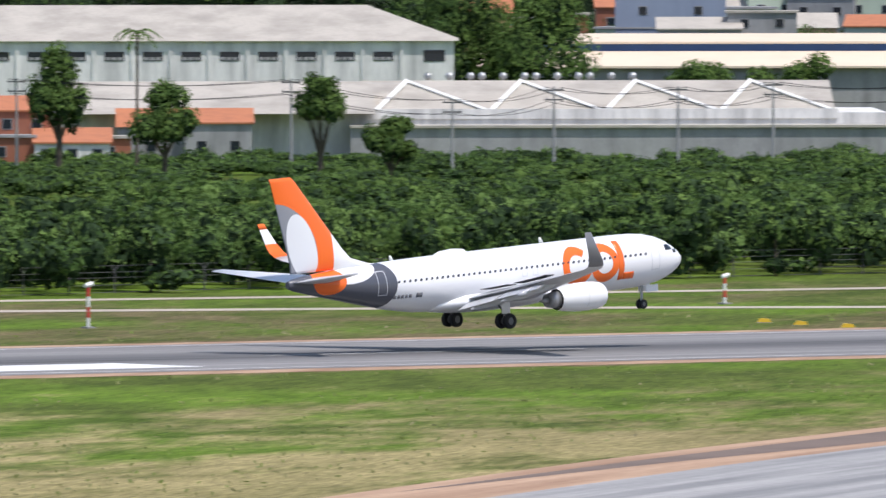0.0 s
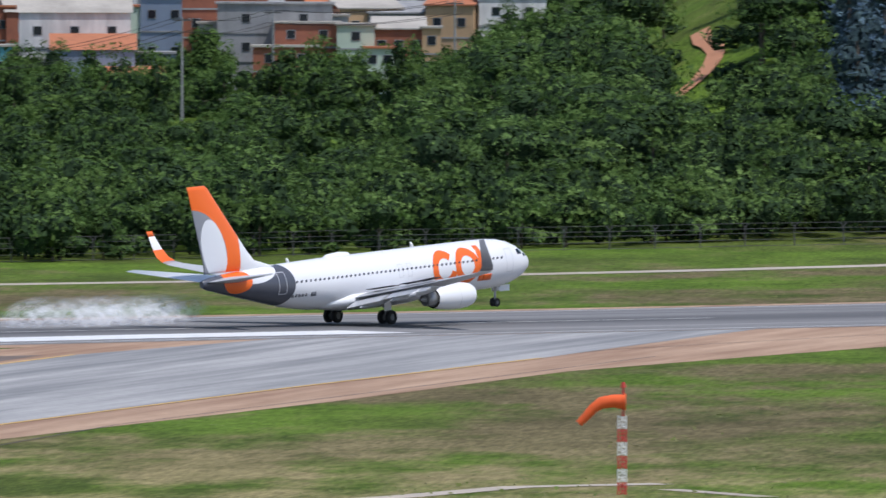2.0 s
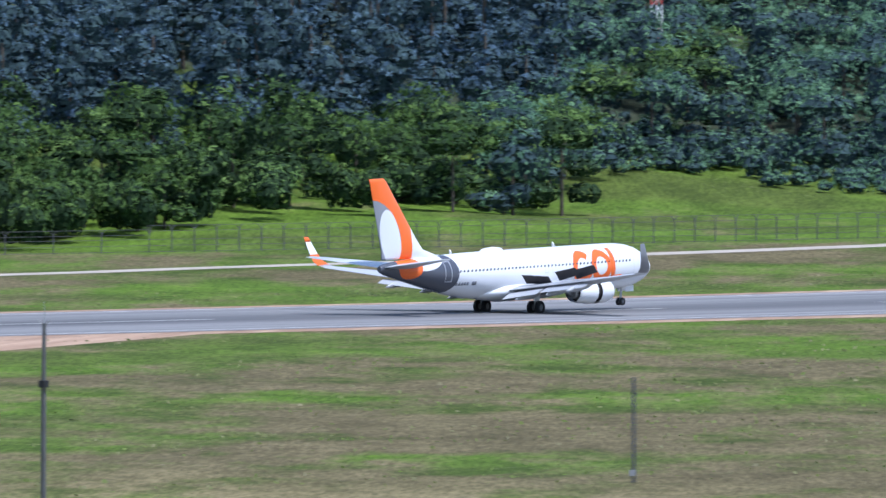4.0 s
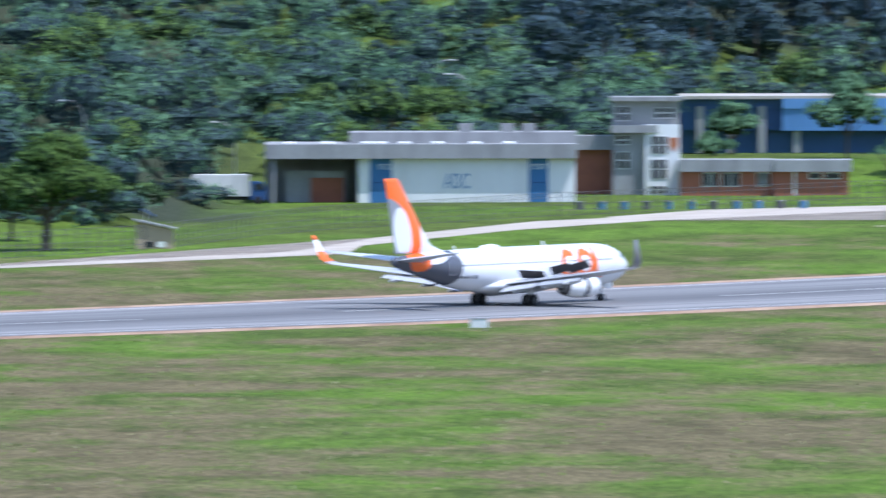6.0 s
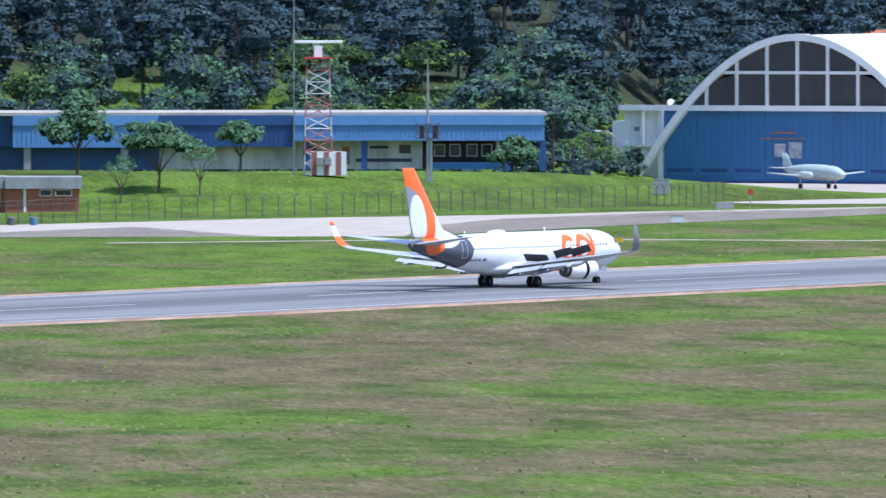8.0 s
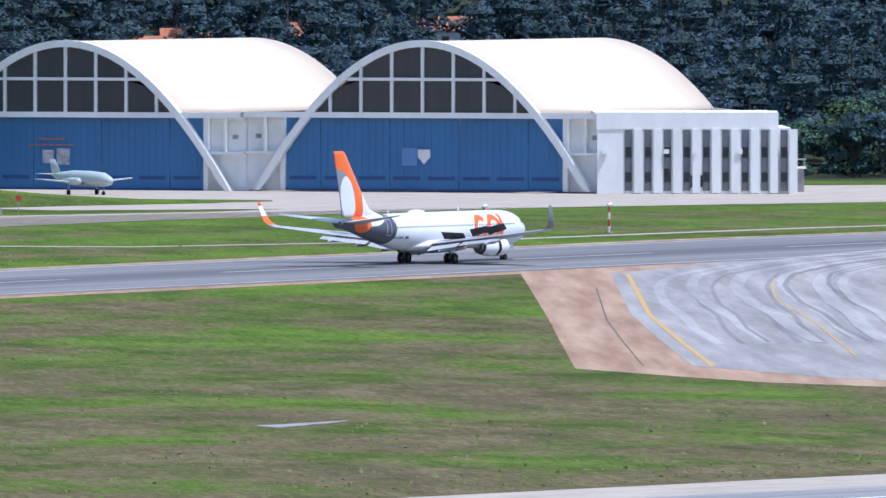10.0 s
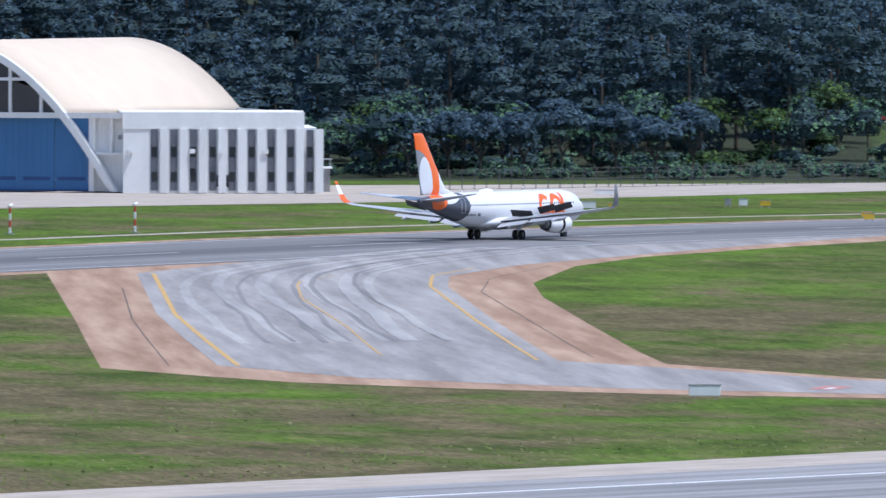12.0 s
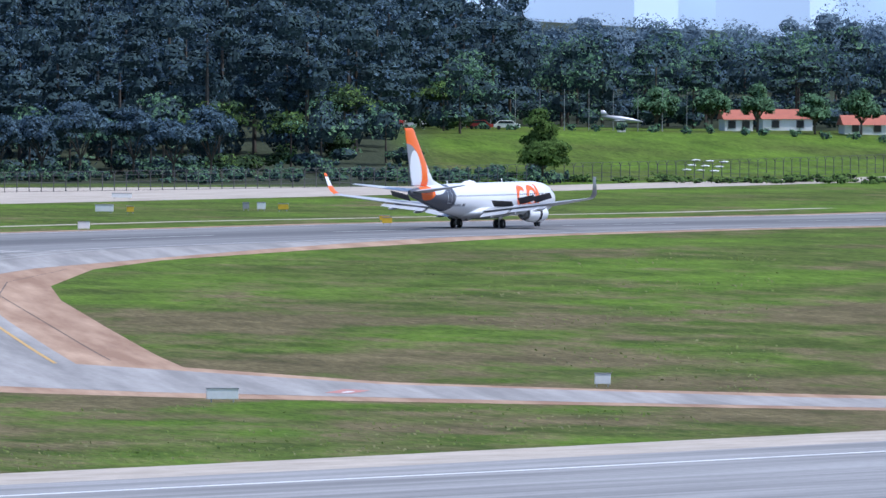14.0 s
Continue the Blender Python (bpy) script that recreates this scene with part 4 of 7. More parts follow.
def build_truck():
    t = thing("box_truck", facing(1471.5, 1104, -0.15, 143.6), "white box truck with a dark cab parked by the depot", "truck")
    part("cargo_box", B(-3.4, 3.4, 0, 2.4, .9, 3.5, bevel=.04), WHITE_STAIN, t)
    part("cab", prism(bmesh.new(), [(3.5, .5), (5.4, .5), (5.4, 1.6), (5.0, 2.6), (3.5, 2.7)], .1, 2.3), BLUE_DARK, t, "dark blue cab")
    part("windscreen", prism(bmesh.new(), [(4.0, 1.7), (5.2, 1.7), (4.9, 2.4), (4.0, 2.4)], .04, .1), GLASS_DARK, t)
    part("chassis", B(-3.3, 5.2, .3, 2.1, .5, .9), DARK, t)
    for x in (-2.3, 4.4):
        for y in (.2, 2.2):
            part("wheel", disc(bmesh.new(), (x, y, .48), .48, .3), BLACK, t)


def build_jet():
    j = thing("parked_turboprop", pose(1761.3, 1095.2, -0.66, 0, 0, -113), "pale green twin-engine aircraft parked on the apron", "airplane")
    skin_paint = worn("pale_green_aircraft_paint", (0.45, 0.52, 0.5), (0.3, 0.36, 0.35), 0.45, amount=0.3, scale=1)
    secs = [[(x, w * math.cos(2 * math.pi * k / 16), z + w * math.sin(2 * math.pi * k / 16)) for k in range(16)] for x, w, z in ((7.2, .1, 1.9), (6.4, .6, 1.95), (5.0, .95, 2.1), (2, 1.05, 2.2), (-2, 1.0, 2.25), (-5, .6, 2.4), (-7, .15, 2.7))]
    part("fuselage", loft(bmesh.new(), secs), skin_paint, j)
    for s in (-1, 1):
        part("wing", loft(bmesh.new(), [foil(1.6, 2.2, .12, s * .5, 1.6), foil(1.0, 1.2, .12, s * 7.6, 2.2)]), skin_paint, j)
        part("tailplane", loft(bmesh.new(), [foil(-5.6, 1.5, .1, s * .2, 2.7), foil(-6.0, .8, .1, s * 2.8, 2.8)]), skin_paint, j)
        secs = [[(x, s * 2.5 + r * math.cos(2 * math.pi * k / 12), 1.9 + r * math.sin(2 * math.pi * k / 12)) for k in range(12)] for x, r in ((3.2, .15), (2.8, .45), (1, .5), (-1, .2))]
        part("engine", loft(bmesh.new(), secs), skin_paint, j)
        part("gear", rod(bmesh.new(), (.2, s * 2.3, .3), (.2, s * 2.3, 1.6), .1), STEEL, j)
        part("wheel", disc(bmesh.new(), (.2, s * 2.3, .38), .38, .25), BLACK, j)
    part("gear", rod(bmesh.new(), (5, 0, .3), (5, 0, 1.4), .08), STEEL, j)
    part("wheel", disc(bmesh.new(), (5, 0, .3), .3, .2), BLACK, j)
    part("fin", loft(bmesh.new(), [foil(-4.6, 2.4, .1, 0, 2.5, "y"), foil(-6.2, 1.2, .1, 0, 4.7, "y")]), skin_paint, j)



# ---- airliner ----
WHITE_PAINT = plain("gloss_white_paint", (0.8, 0.8, 0.8), 0.28, 0, 0.5)
GREY_PAINT = plain("grey_paint", (0.16, 0.165, 0.18), 0.3, 0, 0.5)
ORANGE_PAINT = plain("orange_paint", (0.86, 0.15, 0.02), 0.3, 0, 0.5)
SILVER_PAINT = plain("silver_grey_paint", (0.55, 0.56, 0.58), 0.3, 0.2, 0.5)
WING_GREY = worn("wing_grey_paint", (0.5, 0.51, 0.53), (0.3, 0.3, 0.31), 0.4, 0.1, amount=0.3, scale=0.8)
SPOILER_DARK = worn("dark_spoiler_bay", (0.05, 0.045, 0.045), (0.02, 0.02, 0.02), 0.6, amount=0.4, scale=1)
CABIN_GLASS = plain("cabin_window_glass", (0.09, 0.1, 0.125), 0.2, 0, 0.5)
RIM = plain("wheel_rim_grey", (0.16, 0.16, 0.165), 0.5, 0.5)

# stations of the hull from the nose aft: distance, half width, half height, height of the middle
HULL = [(0, .05, .05, 3.2), (.25, .42, .4, 3.2), (.7, .78, .76, 3.22), (1.3, 1.08, 1.1, 3.26), (2.0, 1.34, 1.42, 3.32), (2.8, 1.55, 1.68, 3.37), (3.8, 1.73, 1.86, 3.41), (5, 1.84, 1.96, 3.43),
        (6.5, 1.88, 2.0, 3.43), (24.5, 1.88, 2.0, 3.43), (26.5, 1.85, 1.93, 3.48), (29, 1.7, 1.7, 3.66), (31.5, 1.43, 1.38, 3.9), (34, 1.05, 1.02, 4.14), (36, .7, .72, 4.32), (37.4, .42, .46, 4.42), (38, .2, .26, 4.46)]
NOSE = 19.6


def hull_at(x):
    s = NOSE - x
    c = np.array(HULL)
    return [float(np.interp(s, c[:, 0], c[:, k])) for k in (1, 2, 3)]


def skin(x, z, out=0.0):
    """The place on the right side of the hull at x and z."""
    w, h, m = hull_at(x)
    q = max(-0.999, min(0.999, (z - m) / h))
    return Vector((x, -(w * math.sqrt(1 - q * q)) - out, z))


def hull_material():
    m, tree, main, node = shade("hull_paint", 0.27, 0, 0.5)
    co = node("ShaderNodeTexCoord").outputs["Object"]
    x, y, z = node("ShaderNodeSeparateXYZ", {0: co}).outputs

    def oval(cx, cz, rx, rz):
        a = node("ShaderNodeMath", {0: node("ShaderNodeMath", {0: x, 1: cx}, operation="SUBTRACT").outputs[0], 1: rx}, operation="DIVIDE").outputs[0]
        b = node("ShaderNodeMath", {0: node("ShaderNodeMath", {0: z, 1: cz}, operation="SUBTRACT").outputs[0], 1: rz}, operation="DIVIDE").outputs[0]
        a = node("ShaderNodeMath", {0: a, 1: a}, operation="MULTIPLY").outputs[0]
        r = node("ShaderNodeMath", {0: b, 1: b, 2: a}, operation="MULTIPLY_ADD").outputs[0]
        return node("ShaderNodeMath", {0: r, 1: 1.0}, operation="LESS_THAN").outputs[0]
    c = mix(node, oval(-15.4, 4.0, 6.0, 3.6), (0.78, 0.78, 0.79), (0.085, 0.09, 0.11))
    c = mix(node, oval(-13.4, 5.9, 2.9, 1.75), c, (0.75, 0.75, 0.76))
    c = mix(node, oval(-15.1, 4.5, 1.4, 1.0), c, (0.86, 0.15, 0.02))
    tree.links.new(c, main.inputs["Base Color"])
    return m


def fin_material():
    m, tree, main, node = shade("fin_paint", 0.28, 0, 0.5)
    co = node("ShaderNodeTexCoord").outputs["Object"]
    x, y, z = node("ShaderNodeSeparateXYZ", {0: co}).outputs

    def oval(cx, cz, rx, rz, lean):
        k = node("ShaderNodeMath", {0: z, 1: lean, 2: x}, operation="MULTIPLY_ADD").outputs[0]
        a = node("ShaderNodeMath", {0: node("ShaderNodeMath", {0: k, 1: cx + lean * cz}, operation="SUBTRACT").outputs[0], 1: rx}, operation="DIVIDE").outputs[0]
        b = node("ShaderNodeMath", {0: node("ShaderNodeMath", {0: z, 1: cz}, operation="SUBTRACT").outputs[0], 1: rz}, operation="DIVIDE").outputs[0]
        a = node("ShaderNodeMath", {0: a, 1: a}, operation="MULTIPLY").outputs[0]
        r = node("ShaderNodeMath", {0: b, 1: b, 2: a}, operation="MULTIPLY_ADD").outputs[0]
        return node("ShaderNodeMath", {0: r, 1: 1.0}, operation="LESS_THAN").outputs[0]
    c = mix(node, oval(-18.6, 7.25, 2.9, 3.05, 0.25), (0.86, 0.15, 0.02), (0.25, 0.26, 0.29))
    c = mix(node, oval(-16.95, 7.0, 1.25, 2.45, 0.2), c, (0.72, 0.73, 0.75))
    low = node("ShaderNodeMath", {0: x, 1: -14.1}, operation="GREATER_THAN").outputs[0]
    c = mix(node, low, c, (0.78, 0.78, 0.79))
    tree.links.new(c, main.inputs["Base Color"])
    return m


def loft(bm, sections, closed=True, caps=True, smooth=True):
    rings = [[bm.verts.new(p) for p in s] for s in sections]
    n = len(rings[0])
    for a, b in zip(rings, rings[1:]):
        for k in range(n if closed else n - 1):
            f = bm.faces.new((a[k], a[(k + 1) % n], b[(k + 1) % n], b[k]))
            f.smooth = smooth
    if caps:
        bm.faces.new(rings[0][::-1])
        bm.faces.new(rings[-1])
    bmesh.ops.recalc_face_normals(bm, faces=bm.faces)
    return bm


def foil(lead, chord, thick, y, z, axis="z", n=9, twist=0.0):
    """A wing section: nose at x = lead, going aft; thick is a share of the chord; axis is the way of its thickness."""
    pts = []
    for k in range(2 * n):
        s = k / n if k < n else (2 * n - k) / n
        side = 1 if k < n else -1
        t = 0.5 * (1 - math.cos(math.pi * s))
        h = thick * chord * (2.6 * math.sqrt(max(t, 0)) * (1 - t) ** 0.9 * 0.55 + 0.004) * side
        if axis == "z":
            pts.append((lead - chord * t, y, z + h - twist * t * chord))
        else:
            pts.append((lead - chord * t, y + h, z))
    return pts


def wing(side):
    """Sections of a wing from the root to the winglet's tip."""
    rows = [(5.2, 8.4, .13, 1.2, 2.0), (4.7, 7.6, .13, 1.9, 2.1), (2.75, 5.4, .12, 5.6, 2.52), (-.2, 3.6, .11, 11.2, 3.12), (-2.85, 1.75, .1, 16.4, 3.75), (-3.25, 1.5, .09, 17.0, 3.95)]
    out = [foil(a, c, t, side * y, z) for a, c, t, y, z in rows]
    # blended winglet: the section turns upright
    for a, c, y, z, lean in ((-3.6, 1.35, 17.38, 4.3, 0.75), (-4.05, 1.1, 17.6, 4.9, 1.25), (-5.0, .6, 17.9, 6.4, 1.35)):
        ring = foil(a, c, .08, 0, 0)
        out.append([(p[0], side * (y - p[2] * math.sin(lean)), z + p[2] * math.cos(lean)) for p in ring])
    return out


def disc(bm, c, r, width, n=18, inner=0.0):
    """A wheel standing along x at c, of the given width in y."""
    prof = [(inner, -width / 2), (r * .82, -width / 2), (r * .97, -width * .38), (r, -width * .2), (r, width * .2), (r * .97, width * .38), (r * .82, width / 2), (inner, width / 2)]
    rings = []
    for k in range(n):
        a = 2 * math.pi * k / n
        rings.append([bm.verts.new((c[0] + q * math.cos(a), c[1] + w, c[2] + q * math.sin(a))) for q, w in prof])
    for k in range(n):
        a, b = rings[k], rings[(k + 1) % n]
        for j in range(len(prof) - 1):
            bm.faces.new((a[j], a[j + 1], b[j + 1], b[j]))
    bmesh.ops.remove_doubles(bm, verts=bm.verts, dist=0.0005)
    bmesh.ops.recalc_face_normals(bm, faces=bm.faces)
    return bm


SPOILERS = []
WINGS = []
GEARS = []
SLEEVES = []


def build_airliner():
    plane = thing("airliner", pose(738, 840, 0), "white airliner with orange and grey tail landing on the runway", "airplane")
    # hull
    ss = np.concatenate([np.array([0, .1, .25, .45, .7, 1.0, 1.3, 1.65, 2.0, 2.4, 2.8, 3.3, 3.8, 4.4, 5, 5.7, 6.5]), np.arange(8, 24.6, 1.5), np.arange(25.3, 38, .9), [37.4, 38]])
    secs = []
    for s in sorted(ss):
        w, h, m = hull_at(NOSE - s)
        secs.append([(NOSE - s, w * math.cos(2 * math.pi * k / 48), m + h * math.sin(2 * math.pi * k / 48)) for k in range(48)])
    hull = part("fuselage", loft(bmesh.new(), secs), hull_material(), plane, "white fuselage with a dark grey tail end")
    # belly fairing
    secs = []
    for x, w, h, m in ((7.4, .6, .2, 1.75), (6.2, 1.5, .55, 1.85), (4, 1.98, .85, 1.95), (0, 2.05, .95, 2.0), (-3, 1.95, .85, 2.0), (-5, 1.4, .5, 1.9), (-6, .6, .2, 1.8)):
        secs.append([(x, w * math.cos(2 * math.pi * k / 24), m + h * math.sin(2 * math.pi * k / 24)) for k in range(24)])
    part("belly_fairing", loft(bmesh.new(), secs), WHITE_PAINT, plane)
    # cabin windows, doors and the cockpit glazing
    pane = bmesh.new()
    loft(pane, [[(dx * sx, 0.012 * (1 if k else -1), dz * sz) for dx, dz in ((-1, -.6), (-.6, -1), (.6, -1), (1, -.6), (1, .6), (.6, 1), (-.6, 1), (-1, .6))] for k, sx, sz in ((0, .1, .16), (1, .1, .16))], smooth=False)
    pane_mesh = mesh_of(pane, "cabin_window", CABIN_GLASS)
    x = 14.6
    k = 0
    while x > -9.6:
        if not (3.55 < x < 3.85 or 11.9 < x < 12.2 or .9 < x < 1.2):
            for side in (-1, 1):
                p = skin(x, 3.9)
                ob = new("cabin_window", pane_mesh)
                ob.parent, ob.location = hull, (x, side * -p.y, 3.9)
                ob.rotation_euler = (radians(-side * 14), 0, 0)
        x -= 0.508
        k += 1

    def patch(name, xs, zs, out, material, label="", parent=hull):
        bm = bmesh.new()
        grid = [[bm.verts.new(skin(a, b, out)) for a in xs] for b in zs]
        for r0, r1 in zip(grid, grid[1:]):
            for j in range(len(xs) - 1):
                bm.faces.new((r0[j], r0[j + 1], r1[j + 1], r1[j])).smooth = True
        bm.normal_update()
        bmesh.ops.solidify(bm, geom=bm.faces[:], thickness=0.01)
        return part(name, bm, material, parent, label)

    def outline(name, x0, x1, z0, z1, w=0.05):
        bm = bmesh.new()
        for xs, zs in (((x0, x0 + w), np.linspace(z0, z1, 8)), ((x1 - w, x1), np.linspace(z0, z1, 8)), (np.linspace(x0, x1, 4), (z0, z0 + w)), (np.linspace(x0, x1, 4), (z1 - w, z1))):
            grid = [[bm.verts.new(skin(a, b, .012)) for a in xs] for b in zs]
            for r0, r1 in zip(grid, grid[1:]):
                for j in range(len(xs) - 1):
                    bm.faces.new((r0[j], r0[j + 1], r1[j + 1], r1[j]))
        part(name, bm, SILVER_PAINT, hull, "grey outline of a cabin door")
    outline("cabin_door", 15.2, 16.1, 2.75, 4.6)
    outline("cabin_door", -11.1, -10.3, 3.1, 4.85)
    outline("exit_hatch", 3.45, 3.95, 3.35, 4.4, 0.035)
    outline("exit_hatch", 2.4, 2.9, 3.35, 4.4, 0.035)
    patch("cockpit_window", np.linspace(16.95, 17.85, 4), np.linspace(4.02, 4.42, 4), .012, GLASS_DARK, "dark cockpit side window")
    patch("cockpit_window", np.linspace(17.92, 18.45, 4), np.linspace(3.78, 4.02, 3), .012, GLASS_DARK, "dark cockpit front window")
    # the airline's mark: an open ring, a ring and a foot bar in orange
    def arc(cx, cz, r0, r1, rz, a0, a1, name):
        bm = bmesh.new()
        n = 40
        rows = []
        for j in range(n + 1):
            a = radians(a0 + (a1 - a0) * j / n)
            rows.append([bm.verts.new(skin(cx + r * math.cos(a), cz + r * rz * math.sin(a), .02)) for r in np.linspace(r0, r1, 4)])
        for a, b in zip(rows, rows[1:]):
            for j in range(3):
                bm.faces.new((a[j], a[j + 1], b[j + 1], b[j])).smooth = True
        return part(name, bm, ORANGE_PAINT, hull, "orange painted mark on the fuselage")
    arc(7.85, 3.62, .82, 1.45, .98, 48, 345, "painted_mark")
    arc(10.5, 3.66, .8, 1.42, .98, 0, 360, "painted_mark")
    patch("painted_mark", np.linspace(11.85, 12.4, 4), np.linspace(2.3, 5.1, 14), .02, ORANGE_PAINT, "orange painted mark on the fuselage")
    patch("painted_mark", np.linspace(12.36, 13.4, 4), np.linspace(2.3, 2.8, 5), .02, ORANGE_PAINT, "orange painted mark on the fuselage")
    for x in np.arange(-9.7, -8.1, .34):
        patch("registration_bar", np.linspace(x, x + .24, 2), np.linspace(2.75, 3.0, 2), .014, GREY_PAINT, "dark bar of unreadable writing")
    patch("small_flag", np.linspace(-7.7, -7.15, 2), np.linspace(2.72, 3.05, 2), .014, GREY_PAINT, "small dark flag mark")
    part("antenna", loft(bmesh.new(), [[(6.1 + dx, dy, 5.45) for dx, dy in ((-.25, 0), (0, .04), (.25, 0), (0, -.04))], [(5.95 + dx, dy, 5.85) for dx, dy in ((-.1, 0), (0, .02), (.1, 0), (0, -.02))]]), WHITE_PAINT, hull)
    part("antenna", loft(bmesh.new(), [[(-8.4 + dx, dy, 5.4) for dx, dy in ((-.2, 0), (0, .04), (.2, 0), (0, -.04))], [(-8.55 + dx, dy, 5.75) for dx, dy in ((-.1, 0), (0, .02), (.1, 0), (0, -.02))]]), WHITE_PAINT, hull)
    secs = [[(x, w * math.cos(2 * math.pi * k / 16), 5.35 + h * math.sin(2 * math.pi * k / 16)) for k in range(16)] for x, w, h in ((-1.2, .1, .1), (-1.6, .4, .32), (-2.6, .5, .4), (-3.8, .4, .3), (-4.4, .1, .1))]
    part("radome", loft(bmesh.new(), secs), WHITE_PAINT, hull, "low white antenna hump")
    # wings
    for side in (-1, 1):
        secs = wing(side)
        w = part("wing", loft(bmesh.new(), secs[:6]), WING_GREY, plane, "grey swept wing")
        WINGS.append((w, side))
        let = part("winglet", loft(bmesh.new(), secs[5:]), GREY_PAINT if side < 0 else WHITE_PAINT, w, "tall dark grey winglet" if side < 0 else "tall orange and white winglet")
        if side > 0:
            lean = lambda sec, f, g: [tuple(a + (b - a) * f for a, b in zip(p, q)) for p, q in zip(secs[sec], secs[sec + 1])]
            grow = lambda ring: [tuple(c + (v - c) * 1.04 for v, c in zip(p, np.mean(ring, axis=0))) for p in ring]
            part("winglet_band", loft(bmesh.new(), [grow(secs[5]), grow(secs[6]), grow(secs[7])]), ORANGE_PAINT, let, "orange root of the winglet")
            part("winglet_tip", loft(bmesh.new(), [grow(lean(7, .72, 0)), grow(secs[8])]), ORANGE_PAINT, let, "orange winglet tip")
        # flaps let down behind the wing
        for y0, y1, x0, x1, c0, c1, z0, z1 in ((2.1, 5.4, -2.6, -2.4, 1.75, 1.5, 1.75, 2.2), (5.8, 10.9, -2.35, -3.45, 1.45, 1.1, 2.3, 2.8)):
            ring = lambda x, c, y, z: [(x - c * t * .86, side * y, z + h * c - c * t * .22) for t, h in ((0, .0), (.12, .1), (.5, .08), (1, 0), (.5, -.04), (.12, -.07))]
            part("flap", loft(bmesh.new(), [ring(x0, c0, y0, z0), ring(x1, c1, y1, z1)], smooth=False), WING_GREY, w, "extended trailing edge flap")
        for y, x, z in ((3.6, -1.6, 1.75), (6.7, -1.4, 2.2), (9.6, -2.4, 2.6)):
            secs2 = [[(x - s, side * y + r * .55 * math.cos(2 * math.pi * k / 10), z - .14 * s + r * math.sin(2 * math.pi * k / 10)) for k in range(10)] for s, r in ((-1.4, .06), (-.5, .3), (.7, .34), (1.9, .2), (2.6, .04))]
            part("flap_fairing", loft(bmesh.new(), secs2), WING_GREY, w)
        for y0, y1, x0, x1, z0, z1 in ((2.6, 5.1, -1.2, -1.0, 2.62, 2.86), (6.0, 8.2, -1.05, -1.6, 2.92, 3.12), (8.3, 10.6, -1.63, -2.25, 3.13, 3.38)):
            bm = bmesh.new()
            e = Vector((x1 - x0, side * (y1 - y0), z1 - z0))
            loft(bm, [[(dx, 0, dz) for dx, dz in ((0, .03), (-1.0, .02), (-1.0, -.02), (0, -.03))], [(e.x + dx, e.y, e.z + dz) for dx, dz in ((0, .03), (-.85, .02), (-.85, -.02), (0, -.03))]], smooth=False)
            sp = part("spoiler", bm, SPOILER_DARK, w, "dark spoiler panel raised over the wing")
            SPOILERS.append((sp, x0, side * y0, z0))
        # engine
        cx, cy, cz = 5.9, side * 4.83, 1.72
        eng = [(1.25, .86), (1.1, .93), (.7, 1.02), (0, 1.08), (-.7, 1.08)]
        secs3 = [[(cx + a, cy + r * math.cos(2 * math.pi * k / 32), cz + r * .96 * math.sin(2 * math.pi * k / 32)) for k in range(32)] for a, r in eng]
        inner = [[(cx + a, cy + r * math.cos(2 * math.pi * k / 32), cz + r * .96 * math.sin(2 * math.pi * k / 32)) for k in range(32)] for a, r in ((1.25, .86), (1.2, .8), (.6, .76), (.2, .76))]
        nac = part("engine", loft(bmesh.new(), secs3, caps=False), WHITE_PAINT, plane, "white engine nacelle under the wing")
        barrel = [[(cx + a, cy + r * math.cos(2 * math.pi * k / 24), cz + r * .96 * math.sin(2 * math.pi * k / 24)) for k in range(24)] for a, r in ((-.5, .95), (-2.5, .8))]
        part("cascade", loft(bmesh.new(), barrel), SPOILER_DARK, nac, "dark reverser cascade")
        sleeve = [[(cx + a, cy + r * math.cos(2 * math.pi * k / 32), cz + r * .96 * math.sin(2 * math.pi * k / 32)) for k in range(32)] for a, r in ((-.71, 1.075), (-1.3, 1.05), (-2.4, .92), (-3.0, .8))]
        SLEEVES.append(part("reverser_sleeve", loft(bmesh.new(), sleeve, caps=False), WHITE_PAINT, nac, "sliding white rear cowl"))
        part("intake", loft(bmesh.new(), inner, caps=False), SILVER_PAINT, nac)
        fan = bmesh.new()
        bmesh.ops.create_circle(fan, cap_ends=True, radius=.76, segments=24, matrix=pose(cx + .25, cy, cz, 0, 90, 0))
        part("fan", fan, BLACK, nac)
        for name, rs, mt in (("nozzle", [(-2.9, .66), (-3.9, .5)], STEEL), ("exhaust_cone", [(-3.6, .36), (-4.6, .05)], STEEL), ("fan_duct", [(-2.6, .8), (-2.95, .78)], BLACK)):
            secs4 = [[(cx + a, cy + r * math.cos(2 * math.pi * k / 20), cz + r * math.sin(2 * math.pi * k / 20)) for k in range(20)] for a, r in rs]
            part(name, loft(bmesh.new(), secs4), mt, nac)
        ring = lambda x0, x1, z, t: [(x0, cy + t, z), (x1, cy + t * .6, z), (x1, cy - t * .6, z), (x0, cy - t, z)]
        part("pylon", loft(bmesh.new(), [ring(cx + .3, 1.5, cz + .75, .2), ring(3.6, .6, cz + 1.1, .2)], smooth=False), WHITE_PAINT, nac)
        # tailplane
        rows = [(-13.7, 4.4, .1, .3, 4.6), (-14.1, 4.0, .1, .9, 4.65), (-17.9, 1.35, .09, 7.17, 5.4)]
        part("tailplane", loft(bmesh.new(), [foil(a, c, t, side * y, z) for a, c, t, y, z in rows]), WHITE_PAINT if side > 0 else WING_GREY, plane, "swept tailplane")
